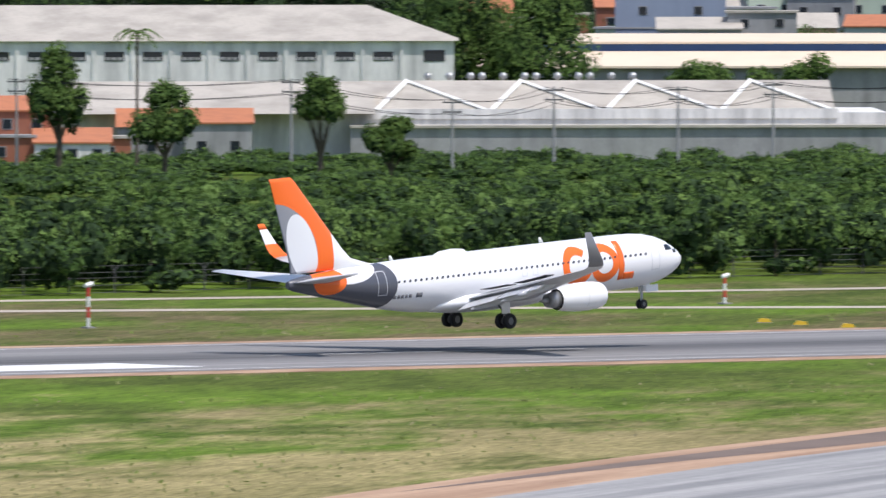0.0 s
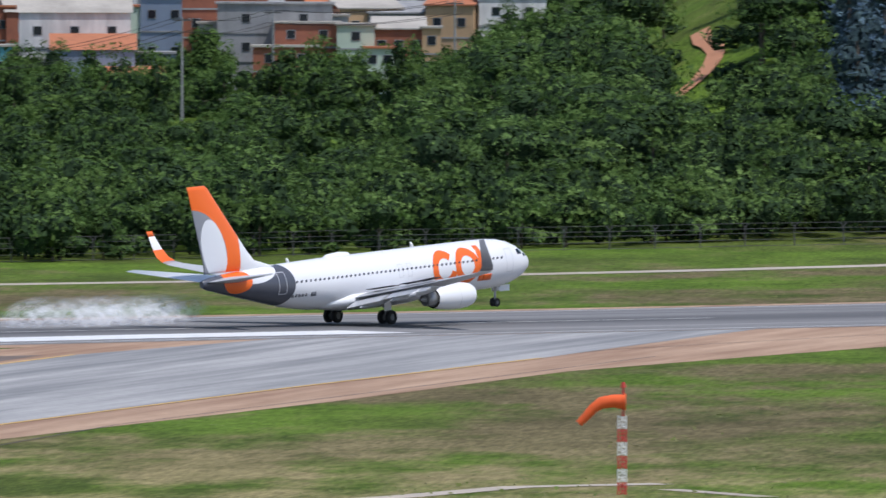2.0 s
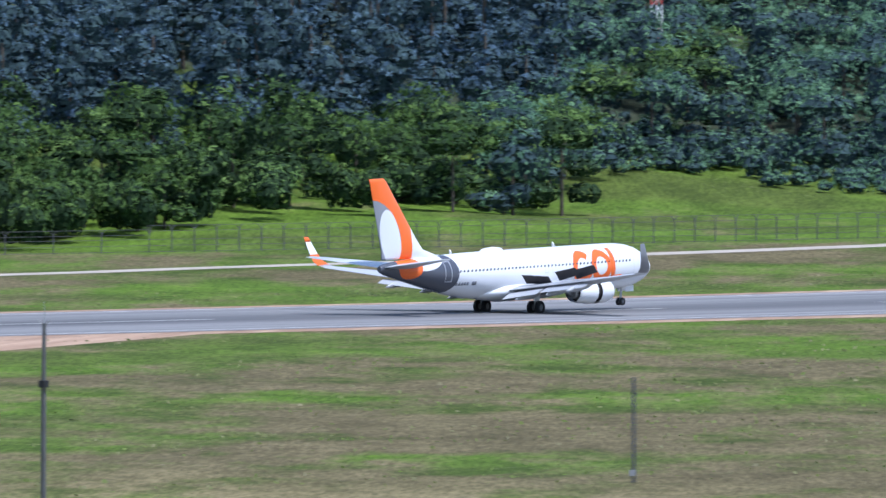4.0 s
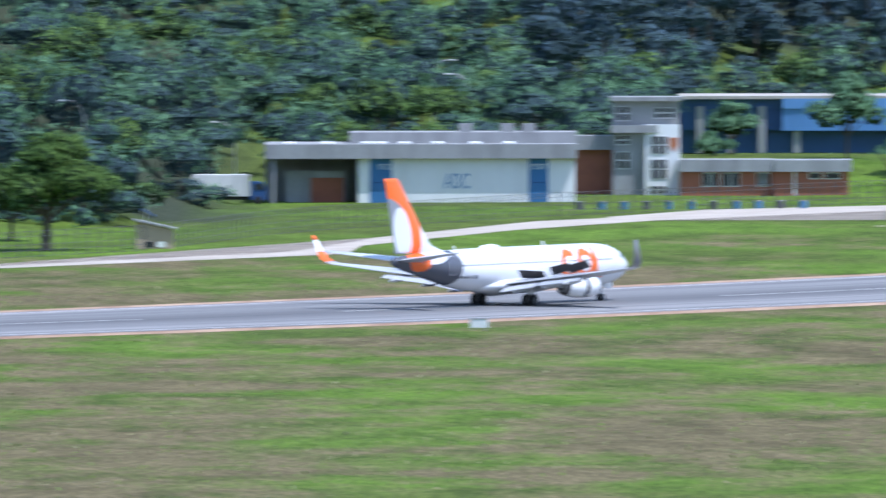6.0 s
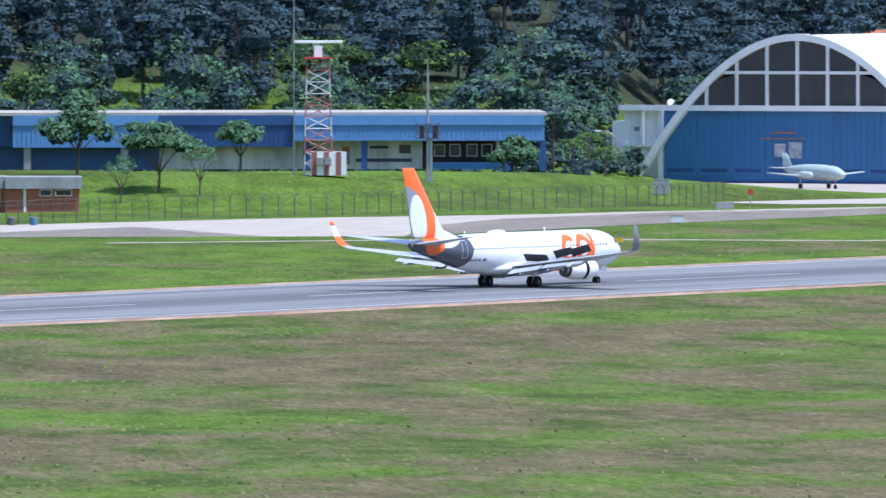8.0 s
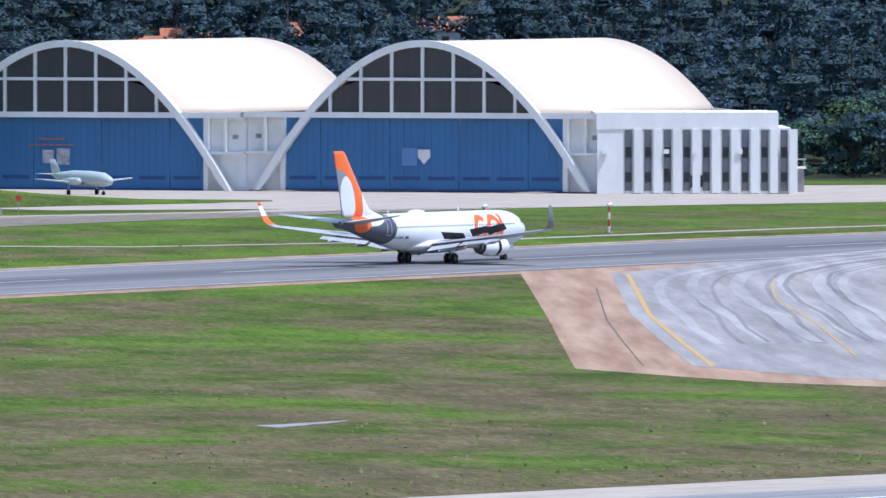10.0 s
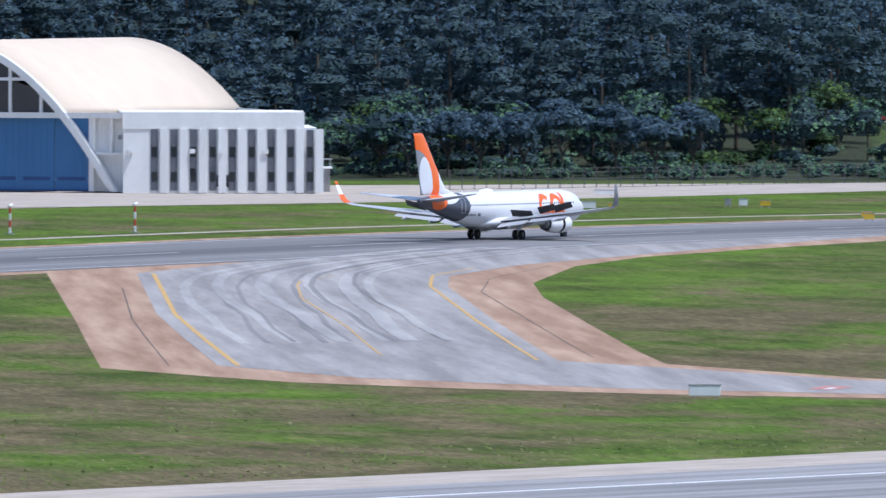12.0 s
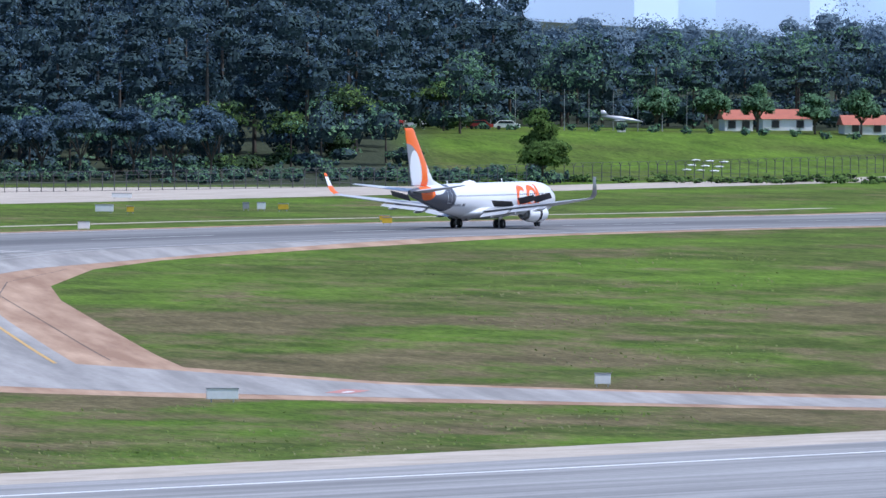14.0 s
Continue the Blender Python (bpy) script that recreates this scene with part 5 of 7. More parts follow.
        # main gear
        g = part("main_gear", rod(bmesh.new(), (-.3, side * 2.86, .5), (-.35, side * 2.75, 2.7), .13, .17, 10), STEEL, plane, "main landing gear leg")
        GEARS.append(g)
        part("brace", rod(bmesh.new(), (-.3, side * 2.75, 1.2), (-.2, side * 1.5, 2.1), .07), STEEL, g)
        part("gear_door", B(-.85, -.05, side * 3.1 - .02, side * 3.1 + .02, 1.1, 2.1), WHITE_PAINT, g)
        for dy in (-.42, .42):
            wh = part("wheel", disc(bmesh.new(), (-.3, side * 2.86 + dy, .56), .56, .4, inner=.28), BLACK, g, "black tyre")
            part("rim", disc(bmesh.new(), (-.3, side * 2.86 + dy, .56), .3, .3, 14), RIM, wh, "silver wheel rim")
    g = part("nose_gear", rod(bmesh.new(), (15.6, 0, .35), (15.75, 0, 2.0), .09, .11, 10), STEEL, plane, "nose landing gear leg")
    GEARS.append(g)
    for dy in (-.2, .2):
        wh = part("wheel", disc(bmesh.new(), (15.6, dy, .345), .345, .2, inner=.16), BLACK, g, "black tyre")
        part("rim", disc(bmesh.new(), (15.6, dy, .345), .18, .16, 12), RIM, wh)
    for side in (-1, 1):
        part("gear_door", B(15.75, 16.9, side * .42 - .02, side * .42 + .02, 1.2, 1.7), WHITE_PAINT, g, "white nose gear door")
    # fin
    rows = [(-8.6, 9.5, .02, 5.2), (-10.6, 7.5, .045, 5.4), (-12.3, 5.8, .085, 5.9), (-13.1, 5.2, .09, 6.7), (-17.25, 2.3, .09, 11.8), (-17.65, 2.0, .06, 12.1)]
    part("fin", loft(bmesh.new(), [foil(a, c, t, 0, z, "y") for a, c, t, z in rows]), fin_material(), plane, "orange tail fin with a grey and white oval")
    return plane


airliner = build_airliner()

# ---- the town behind the runway's near end ----
def roof_gable(bm, x0, x1, y0, y1, z0, z1):
    """A roof whose ridge runs along x."""
    m = (y0 + y1) / 2
    v = [bm.verts.new(p) for p in ((x0, y0, z0), (x1, y0, z0), (x1, y1, z0), (x0, y1, z0), (x0, m, z1), (x1, m, z1))]
    for f in ((0, 1, 5, 4), (2, 3, 4, 5), (1, 2, 5), (3, 0, 4), (3, 2, 1, 0)):
        bm.faces.new([v[k] for k in f])
    bmesh.ops.recalc_face_normals(bm, faces=bm.faces)
    return bm


def build_warehouses():
    w = thing("warehouse", facing(1350.5, 1542.3, -0.7, 131.2), "long stained white warehouse with a pale sheet roof", "warehouse")
    part("wall", B(-95, 0, 0, 30, 0, 12.0), WHITE_STAIN, w)
    bm = bmesh.new()
    v = [bm.verts.new(p) for p in ((-96, -.6, 12), (.6, -.6, 12), (.6, 31, 12), (-96, 31, 12), (-96, 15, 16.6), (-11.5, 15, 16.6))]
    for f in ((0, 1, 5, 4), (1, 2, 5), (2, 3, 4, 5), (3, 0, 4), (3, 2, 1, 0)):
        bm.faces.new([v[k] for k in f])
    bmesh.ops.recalc_face_normals(bm, faces=bm.faces)
    part("roof", bm, ROOF_PALE, w, "pale weathered sheet roof")
    for k in range(18):
        s = -93 + 5.05 * k
        part("pilaster", B(s, s + .45, -.2, 0, 0, 12), WHITE_STAIN, w)
        if k < 17:
            f = part("window", B(s + 1.6, s + 4.2, -.06, .05, 9.4, 10.6), GLASS_DARK, w, "dark band of louvred windows")
            for q in range(3):
                part("louvre", B(s + 1.75 + q * .8, s + 2.35 + q * .8, -.1, -.06, 9.5, 9.9), GREY_CEMENT, f)
    part("window", B(-4.0, -1.2, -.07, .05, 9.3, 10.8), GLASS_DARK, w)
    # lower sheds with hipped ends
    w = thing("low_sheds", facing(1203.1, 1444.6, -1.4, 129.8), "row of low sheds with hipped pale sheet roofs", "shed")
    part("wall", B(0, 99, 2, 40, 0, 6.0), WHITE_STAIN, w)
    part("lean_to_roof", prism(bmesh.new(), [(34, 4.3), (102, 4.3), (102, 4.6), (34, 4.6)], -4, 2.5), ROOF_PALE, w)
    part("lean_to_wall", B(34, 102, -3.6, -3.4, 0, 4.3), GREY_CEMENT, w)
    part("gutter_wall", B(36, 93, 1.8, 2.2, 5.3, 6.5), WHITE_STAIN, w)
    part("low_roof", roof_gable(bmesh.new(), -.5, 37, -2, 30, 6.0, 9.7), ROOF_PALE, w)
    part("long_roof", roof_gable(bmesh.new(), 36, 93, 10, 40, 6.2, 9.6), ROOF_PALE, w)
    for k in range(4):
        s = 37 + 13.9 * k
        bm = bmesh.new()
        v = [bm.verts.new(p) for p in ((s, 2.2, 6.1), (s + 13.9, 2.2, 6.1), (s + 4.6, 26, 9.55), (s + 4.0, 10, 9.55))]
        for f in ((0, 1, 3), (1, 2, 3), (0, 3, 2)):
            bm.faces.new([v[j] for j in f])
        part("hip_roof", bm, ROOF_PALE, w, "hipped sheet roof")
        part("ridge_cap", rod(bmesh.new(), (s + .1, 2.1, 6.25), (s + 4.0, 10, 9.75), .35, n=4), WHITE_WALL, w, "white ridge cap")
        part("ridge_cap", rod(bmesh.new(), (s + 4.0, 10, 9.75), (s + 13.8, 2.1, 6.25), .22, n=4), WHITE_WALL, w, "white ridge cap")
    for k in range(12):
        b = bmesh.new()
        bmesh.ops.create_uvsphere(b, u_segments=8, v_segments=5, radius=.5, matrix=Matrix.Translation((44 + 2.2 * k + (k % 3) * .4, 26, 10.1)))
        part("roof_turbine", b, STEEL, w, "round metal roof turbine")
    # long cream roofs
    w = thing("long_depot", facing(1425.0, 1610.0, -0.4, 131.5), "long depot with cream sheet roofs", "warehouse")
    part("wall", B(-14, 62, 0, 30, 0, 6.8), GREY_CEMENT, w)
    bm = bmesh.new()
    prism(bm, [(-15, 0), (62, 0), (62, .3), (-15, .3)], -1, 12)
    for q in bm.verts:
        q.co.z += 6.7 + (q.co.y + 1) / 13 * 1.9
    part("front_roof", bm, ROOF_CREAM, w)
    part("clerestory", B(-4, 60, 12, 12.3, 8.4, 9.9), BLUE_DARK, w)
    bm = bmesh.new()
    prism(bm, [(-5, 0), (61, 0), (61, .3), (-5, .3)], 11.5, 26)
    for q in bm.verts:
        q.co.z += 9.9 + (q.co.y - 11.5) / 14.5 * 1.0
    part("rear_roof", bm, ROOF_CREAM, w)
    w = thing("blue_shed", facing(*spot(1334.0, 1422.3, -20, 133.2), -0.9, 133.2), "low blue and grey sheds beside the store", "shed")
    part("wall", B(0, 12, 4, 14, 0, 3.6), BLUE_FASCIA, w)
    part("wall", B(12, 19.5, 5, 16, 0, 8.6), GREY_CEMENT, w)
    part("roof", B(-6, 12.2, 3.5, 14.5, 3.6, 4.1), ROOF_PALE, w)
    part("wall", B(-10, 0, 6, 14, 0, 5.4), ROOF_PALE, w)


def build_shop():
    s = thing("hardware_store", facing(1334.0, 1422.3, -0.8, 133.2), "white store with a long yellow and blue sign band", "store")
    yellow = worn("yellow_sign_paint", (0.75, 0.42, 0.04), (0.5, 0.3, 0.05), 0.55, amount=0.25, scale=0.6)
    navy = worn("navy_sign_paint", (0.03, 0.05, 0.3), (0.02, 0.03, 0.18), 0.5, amount=0.25, scale=0.6)
    orange = worn("orange_roller_door", (0.75, 0.25, 0.03), (0.5, 0.17, 0.03), 0.55, amount=0.25, scale=0.6)
    part("wall", B(0, 39, 0, 25, 0, 8.0), WHITE_WALL, s)
    b = part("sign_band", B(-.2, 39.1, -.5, .1, 7.3, 9.7), navy, s, "navy blue sign board")
    u = part("sign_band", B(-.2, 39.1, -.55, .1, 9.7, 12.0), yellow, s, "yellow sign board")
    lettering("VENDEMOS", s, 21.3, 10.1, 1.45, -.6, navy, "navy letters on the yellow sign")
    lettering("QUALQUER QUANTIDADE", s, 21.3, 8.3, 0.75, -.6, yellow, "yellow letters on the navy sign")
    for x0, x1, z0, z1, mt in ((4.3, 11.0, 10.1, 11.4, navy), (11.4, 15.9, 7.8, 9.2, PAINT_WHITE), (4.2, 11.0, 8.9, 9.3, PAINT_WHITE), (5.0, 10.2, 8.1, 8.45, yellow)):
        part("sign_bar", B(x0, x1, -.62, -.56, z0, z1), mt, s, "bar of lettering on the sign")
    for k in range(4):
        x = 25.2 + 3.4 * k
        part("picture_panel", B(x, x + 2.3, -.64, -.56, 7.8, 11.0), PAINT_WHITE if k else BLUE_DARK, s, "white picture panel on the sign")
        part("panel_title", B(x + .2, x + 2.2, -.66, -.6, 11.1, 11.6), navy, s)
    for x in (3.0, 17.0):
        part("sign_figure", prism(bmesh.new(), [(x - 1.0, 12.2), (x + 1.0, 12.2), (x + .5, 7.6), (x + .1, 7.4)], -.7, -.58), worn("green_sign_paint", (0.1, 0.4, 0.33), (0.06, 0.25, 0.2), .6), s, "green painted shape on the sign")
    for x in (6.4, 8.9, 12.0, 14.5):
        part("window", B(x, x + 1.5, -.06, .05, 4.7, 6.2), GLASS_DARK, s, "dark square window")
    for x0, x1, z in ((.3, 5.2, 4.5), (17.1, 21.8, 4.7), (28.0, 38.4, 4.8)):
        d = part("roller_door", B(x0, x1, -.1, .05, 0, z), orange, s, "orange roller door")
        for q in range(8):
            part("slat", B(x0 + .05, x1 - .05, -.14, -.1, .1 + q * .55, .5 + q * .55), orange, d)
    part("base_band", B(5.4, 39, -.05, 0, 0, 2.4), BLUE_DOOR, s, "blue painted lower wall")
    lr = thing("delivery_van", facing(*spot(1330, 1416, 19, 133.2), -0.8, 133.2), "orange and dark van parked before the store", "van")
    part("body", prism(bmesh.new(), [(-3.2, .4), (3.0, .4), (3.2, 1.2), (2.6, 2.1), (-3.2, 2.2)], 0, 2), orange, lr)
    part("windows", B(-2.6, 2.3, -.04, 0, 1.3, 1.9), GLASS_DARK, lr)
    for x in (-2, 2):
        part("wheel", disc(bmesh.new(), (x, .1, .35), .35, .25), BLACK, lr)


def build_flats():
    cream = worn("cream_render", (0.8, 0.69, 0.55), (0.62, 0.53, 0.42), 0.8, amount=0.3, scale=0.3, streak=0.2)
    green = worn("grey_green_render", (0.6, 0.58, 0.46), (0.45, 0.43, 0.35), 0.8, amount=0.3, scale=0.3, streak=0.2)
    pale = worn("pale_pilaster_render", (0.82, 0.76, 0.65), (0.66, 0.6, 0.5), 0.8, amount=0.25, scale=0.3, streak=0.2)
    pane = mesh_of(B(-.6, .6, -.05, .05, -.75, .75), "pane", GLASS_DARK)
    frame_me = mesh_of(B(-.72, .72, -.02, .05, -.85, .85), "window", GREY_CEMENT)
    for s0, s1, mt, lab, cols in ((0, 44.5, green, "grey-green apartment block with rows of small windows", [5.3, 8.4, 10.8, 14.4, 18.8, 22.2, 25, 33.2, 37.0, 40.3, 43.0]),
                                  (45, 66.0, cream, "cream apartment block with rows of small windows", [47.0, 50.4, 53.0, 56.5, 59.0, 61.0, 64.2])):
        a = thing("apartment_block", facing(1503.1, 1606.5, 0, 133.1), lab, "apartment building", "apartment blocks")
        part("wall", B(s0, s1, 0, 14, 0, 32), mt, a)
        part("roof", B(s0 - .3, s1 + .3, -.3, 14.3, 32, 32.5), GREY_CEMENT, a)
        for s in np.arange(s0 + 1.0, s1 - 1, 6.9):
            part("pilaster", B(s, s + 1.3, -.35, 0, 0, 32), pale, a, "pale vertical wall strip")
        for z in np.arange(2.6, 20, 3.5):
            for s in cols:
                if s0 < s < s1:
                    f = new("window", frame_me)
                    f.parent, f.location = a, (s, -.02, z)
                    p = new("pane", pane)
                    p.parent, p.location = f, (0, -.03, 0)


def house(x, y, z, way, w, d, h, wall, roof, label, windows=2, storeys=1, roof_kind="flat", over=.3, door=False):
    """A plain town house with its openings."""
    label = label if len(label.split()) > 3 else label + " in the town"
    a = thing("house", facing(x, y, z, way), label, "house", "houses of the town")
    part("wall", B(0, w, 0, d, 0, h), wall, a)
    if roof_kind == "flat":
        part("roof", B(-over, w + over, -over, d + over, h, h + .3), roof, a)
    elif roof_kind == "lean":
        bm = B(-over, w + over, -over, d + over, 0, .2)
        for v in bm.verts:
            v.co.z += h + (v.co.y + over) / (d + 2 * over) * 1.6
        part("roof", bm, roof, a)
        part("gable", B(0, w, d - .2, d, h, h + 1.4), wall, a)
    else:
        part("roof", roof_gable(bmesh.new(), -over, w + over, -over, d + over, h, h + min(2.2, d * .28)), roof, a)
    for fl in range(storeys):
        z0 = (fl + .35) * h / storeys
        for k in range(windows):
            s = w * (k + .5) / windows
            f = part("window", B(s - .65, s + .65, -.05, .02, z0, z0 + 1.3), GREY_CEMENT, a)
            part("pane", B(s - .55, s + .55, -.09, -.05, z0 + .1, z0 + 1.2), GLASS_DARK, f)
        if fl:
            part("floor_slab", B(-.05, w + .05, -.12, 0, fl * h / storeys - .12, fl * h / storeys + .12), GREY_CEMENT, a)
    return a


def build_town():
    blue_render = worn("blue_grey_render", (0.26, 0.31, 0.4), (0.18, 0.21, 0.28), 0.85, amount=0.4, scale=0.4, streak=0.2)
    green_render = worn("pale_green_render", (0.5, 0.58, 0.46), (0.36, 0.42, 0.34), 0.85, amount=0.4, scale=0.4)
    ochre = worn("ochre_render", (0.55, 0.36, 0.2), (0.35, 0.24, 0.15), 0.85, amount=0.4, scale=0.4)
    turq = worn("turquoise_render", (0.15, 0.42, 0.45), (0.1, 0.3, 0.33), 0.8, amount=0.3, scale=0.4)
    px, py, w = 1531.7, 1508.8, 135.4

    def at(s, deep=0.0):
        a = radians(w)
        return px + s * math.sin(a) + deep * math.sin(a - math.pi / 2), py + s * math.cos(a) + deep * math.cos(a - math.pi / 2)
    house(*at(-.5, 2), 0, w, 11.5, 14, 9.6, blue_render, TILE_ORANGE, "tall blue-grey house with an orange tile roof", 1, 2, "gable")
    house(*at(10.5, 8), 0, w, 6, 9, 9.0, blue_render, GREY_CEMENT, "blue-grey house extension", 1, 2)
    house(*at(5.4, -4), 0, w, 9.5, 6, 5.6, BRICK_RED, TILE_ORANGE, "low brick house with a tiled roof", 3, 1, "lean")
    house(*at(-5, 16), 0, w, 15.5, 12, 14.6, WHITE_STAIN, ROOF_PALE, "white house with a shallow pale roof", 3, 3, "gable")
    house(*at(-23.6, 20), 0, w, 12.5, 14, 17.5, BRICK_RED, GREY_CEMENT, "unfinished brick building with concrete floors", 5, 5)
    house(*at(-16.5, 12), 0, w, 8, 10, 14.4, GREY_CEMENT, ROOF_PALE, "grey house with an open upper floor", 2, 4)
    house(*at(-15.6, 4), 0, w, 3.0, 8, 10.8, ochre, ROOF_PALE, "narrow ochre house", 1, 3)
    house(*at(-12.6, 0), 0, w, 3.2, 8, 10.6, blue_render, TILE_ORANGE, "narrow grey house with a bright roof", 1, 3, "lean")
    house(*at(-9.3, 3), 0, w, 3.5, 8, 10.0, turq, ROOF_PALE, "narrow turquoise house", 1, 2)
    house(*at(20, 25), 0, w, 9, 8, 13, GREY_CEMENT, ROOF_PALE, "grey block house under trees", 2, 3)
    house(*at(31, 28), 0, w, 10, 8, 14, WHITE_STAIN, ROOF_PALE, "stained pale house", 2, 3)
    px, py, w = 1553.5, 1486.4, 136.3
    house(*at(-9, 16), 0, w, 16, 10, 15.8, GREY_CEMENT, GREY_CEMENT, "bare grey concrete house", 2, 4)
    house(*at(-4, 2), 0, w, 9, 9, 10.0, BRICK_RED, ROOF_PALE, "unplastered brick house with a sheet roof", 2, 3)
    house(*at(-1, 9), 0, w, 9, 9, 13.2, BRICK_RED, ROOF_PALE, "tall unplastered brick house", 2, 4)
    house(*at(7.6, 4), 0, w, 5.2, 9, 13.0, green_render, ROOF_PALE, "pale green house over the slope", 1, 4)
    house(*at(12.6, 7), 0, w, 7.2, 9, 12.4, BRICK_RED, ROOF_PALE, "dark brick house with a sheet roof", 3, 3, "lean")
    house(*at(19.4, 6), 2, w, 2.6, 9, 10.6, ochre, ROOF_PALE, "narrow orange house", 1, 3)
    house(*at(11.4, -2), 0, w, 4.2, 6, 9.9, green_render, TILE_ORANGE, "narrow mint green house with a tiled ledge", 2, 3)
    house(*at(9.8, -5), 0, w, 6.2, 3, 4.6, WHITE_STAIN, GREY_CEMENT, "white terrace with railings", 3, 1)
    house(*at(-14, 30), 3, w, 12, 9, 16, BRICK_RED, TILE_ORANGE, "brick house higher on the slope", 3, 4, "gable")
    # more of the town up the slope behind
    kinds = (BRICK_RED, GREY_CEMENT, WHITE_STAIN, blue_render, ochre, green_render)
    r = random.Random(5)
    for row, far in enumerate((2235, 2300, 2380, 2470)):
        for k in range(15):
            az = 44.75 + .17 * k + r.uniform(-.04, .04)
            if az > 47.1:
                continue
            x, y = far * math.sin(radians(az)), far * math.cos(radians(az))
            house(x, y, ground_z(x, y) - .3, az + 90 + r.uniform(-12, 12), r.uniform(6, 10), 9, r.uniform(12, 16) + row * 1.5, kinds[r.randrange(6)], (ROOF_PALE, GREY_CEMENT, TILE_ORANGE)[r.randrange(3)],
                  "tall narrow house crowded on the town slope", 2, 3, ("flat", "lean", "gable")[r.randrange(3)])
    for row, far in enumerate((2290, 2360)):
        for k in range(9):
            az = 41.7 + .19 * k + r.uniform(-.04, .04)
            x, y = far * math.sin(radians(az)), far * math.cos(radians(az))
            house(x, y, ground_z(x, y) - .3, az + 90 + r.uniform(-12, 12), r.uniform(7, 12), 9, r.uniform(10, 13) + row * 2, kinds[r.randrange(6)], (ROOF_PALE, GREY_CEMENT, TILE_ORANGE)[r.randrange(3)],
                  "plain house behind the warehouses of the town", 2, 3, ("flat", "lean", "gable")[r.randrange(3)])
    # houses before the warehouses
    px, py, w = 1203.1, 1444.6, 129.8
    house(*at(14, -14), -1.4, w, 8, 8, 5.0, GREY_CEMENT, TILE_ORANGE, "low grey house with an orange tiled roof", 2, 1, "lean")
    house(*at(6, -11), -1.4, w, 8, 8, 4.6, GREY_CEMENT, TILE_ORANGE, "low house with an orange tiled roof", 1, 1, "gable")
    house(*at(-9, -18), -1.4, w, 7, 8, 6.6, BRICK_RED, TILE_ORANGE, "brick house with an orange tiled roof", 2, 2, "lean")
    house(*at(-4, -26), -1.4, w, 9, 8, 2.9, WHITE_STAIN, TILE_ORANGE, "small white house with a tiled roof", 3, 1, "lean")
    house(*at(-12, -24), -1.4, w, 8, 8, 3.6, BRICK_RED, GREY_CEMENT, "half-built brick house", 1, 1)
    house(*at(2.5, -20), -1.4, w, 5, 5, 3.4, BRICK_RED, ROOF_PALE, "small brick house with a water tank", 1, 1)
    # rooftops behind the long depot
    px, py, w = 1470.0, 1680.0, 131.5
    house(*at(2, 10), 0, w, 7, 9, 13.0, ochre, TILE_ORANGE, "ochre house with a tiled roof", 2, 3, "gable")
    house(*at(8, 14), 0, w, 7, 9, 12.0, turq, ROOF_PALE, "turquoise house", 2, 3)
    house(*at(13, 14), 0, w, 7, 9, 12.6, BRICK_RED, ROOF_PALE, "brick house", 2, 3)
    house(*at(24, 22), 0, w, 16, 10, 16.0, blue_render, GREY_CEMENT, "large blue-grey house", 2, 3)
    house(*at(30, 2), 0, w, 12, 8, 10.6, GREY_CEMENT, ROOF_PALE, "grey house with patched sheet roof", 3, 3, "lean")
    house(*at(40, 6), 0, w, 10, 8, 13.0, GREY_CEMENT, ROOF_PALE, "bare grey house", 2, 4)


build_warehouses()
build_shop()
build_flats()
build_town()

build_side_block()
build_annex()
build_shed()
build_store()
build_office()
build_hall()
build_radar()
lattice_tower()
build_hut()
build_truck()
build_jet()


# ---- airfield furniture ----
def fence(name, path, gap, height, label):
    """Posts with forked tops and wires along a line of places."""
    f = tagged(new(name), label, "fence", kind="structure")
    bm = bmesh.new()
    rod(bm, (0, 0, 0), (0, 0, height), .07, .06, 5)
    rod(bm, (0, 0, height), (-.3, 0, height + .4), .05, .04, 4)
    rod(bm, (0, 0, height), (.3, 0, height + .4), .05, .04, 4)
    me = mesh_of(bm, "post", POST_GREY)
    pts = [Vector((*p, 0)) for p in path]
    spots = []
    for a, b in zip(pts, pts[1:]):
        n = max(1, round((b - a).length / gap))
        spots += [a.lerp(b, k / n) for k in range(n)]
    spots.append(pts[-1])
    wires = bmesh.new()
    prev = None
    for p in spots:
        z = ground_z(p.x, p.y)
        o = new("post", me)
        o.parent, o.location = f, (p.x, p.y, z - .05)
        o.rotation_euler = (0, 0, radians(-35))
        here = [Vector((p.x, p.y, z + k)) for k in (.1, .7, 1.3, height - .15, height + .38)]
        if prev:
            for a, b in zip(prev, here):
                rod(wires, a, b, .025, n=3)
        prev = here
    w = part("wire", wires, POST_GREY, f, "thin fence wires")
    return f


fence("fence_near_woods", [(800, 978), (870, 992), (1000, 1012), (1073, 1020), (1126, 1015), (1170, 1003)], 6.0, 1.9, "grey wire fence along the belt of trees")
fence("fence_slope", [(1170, 1003), (1221, 988), (1255, 978), (1301, 986)], 2.6, 2.3, "wire fence with forked posts on the slope")
fence("fence_depot", [(1310, 990), (1352, 1010), (1376, 1019), (1440, 1034), (1509, 1037), (1547, 1028), (1615, 1028), (1640, 1033)], 2.6, 2.3, "wire fence with forked posts before the depot")
fence("fence_apron", [(1868, 1030), (1978, 1013), (2080, 1009), (2250, 1006)], 2.8, 2.4, "wire fence with forked posts below the bank")


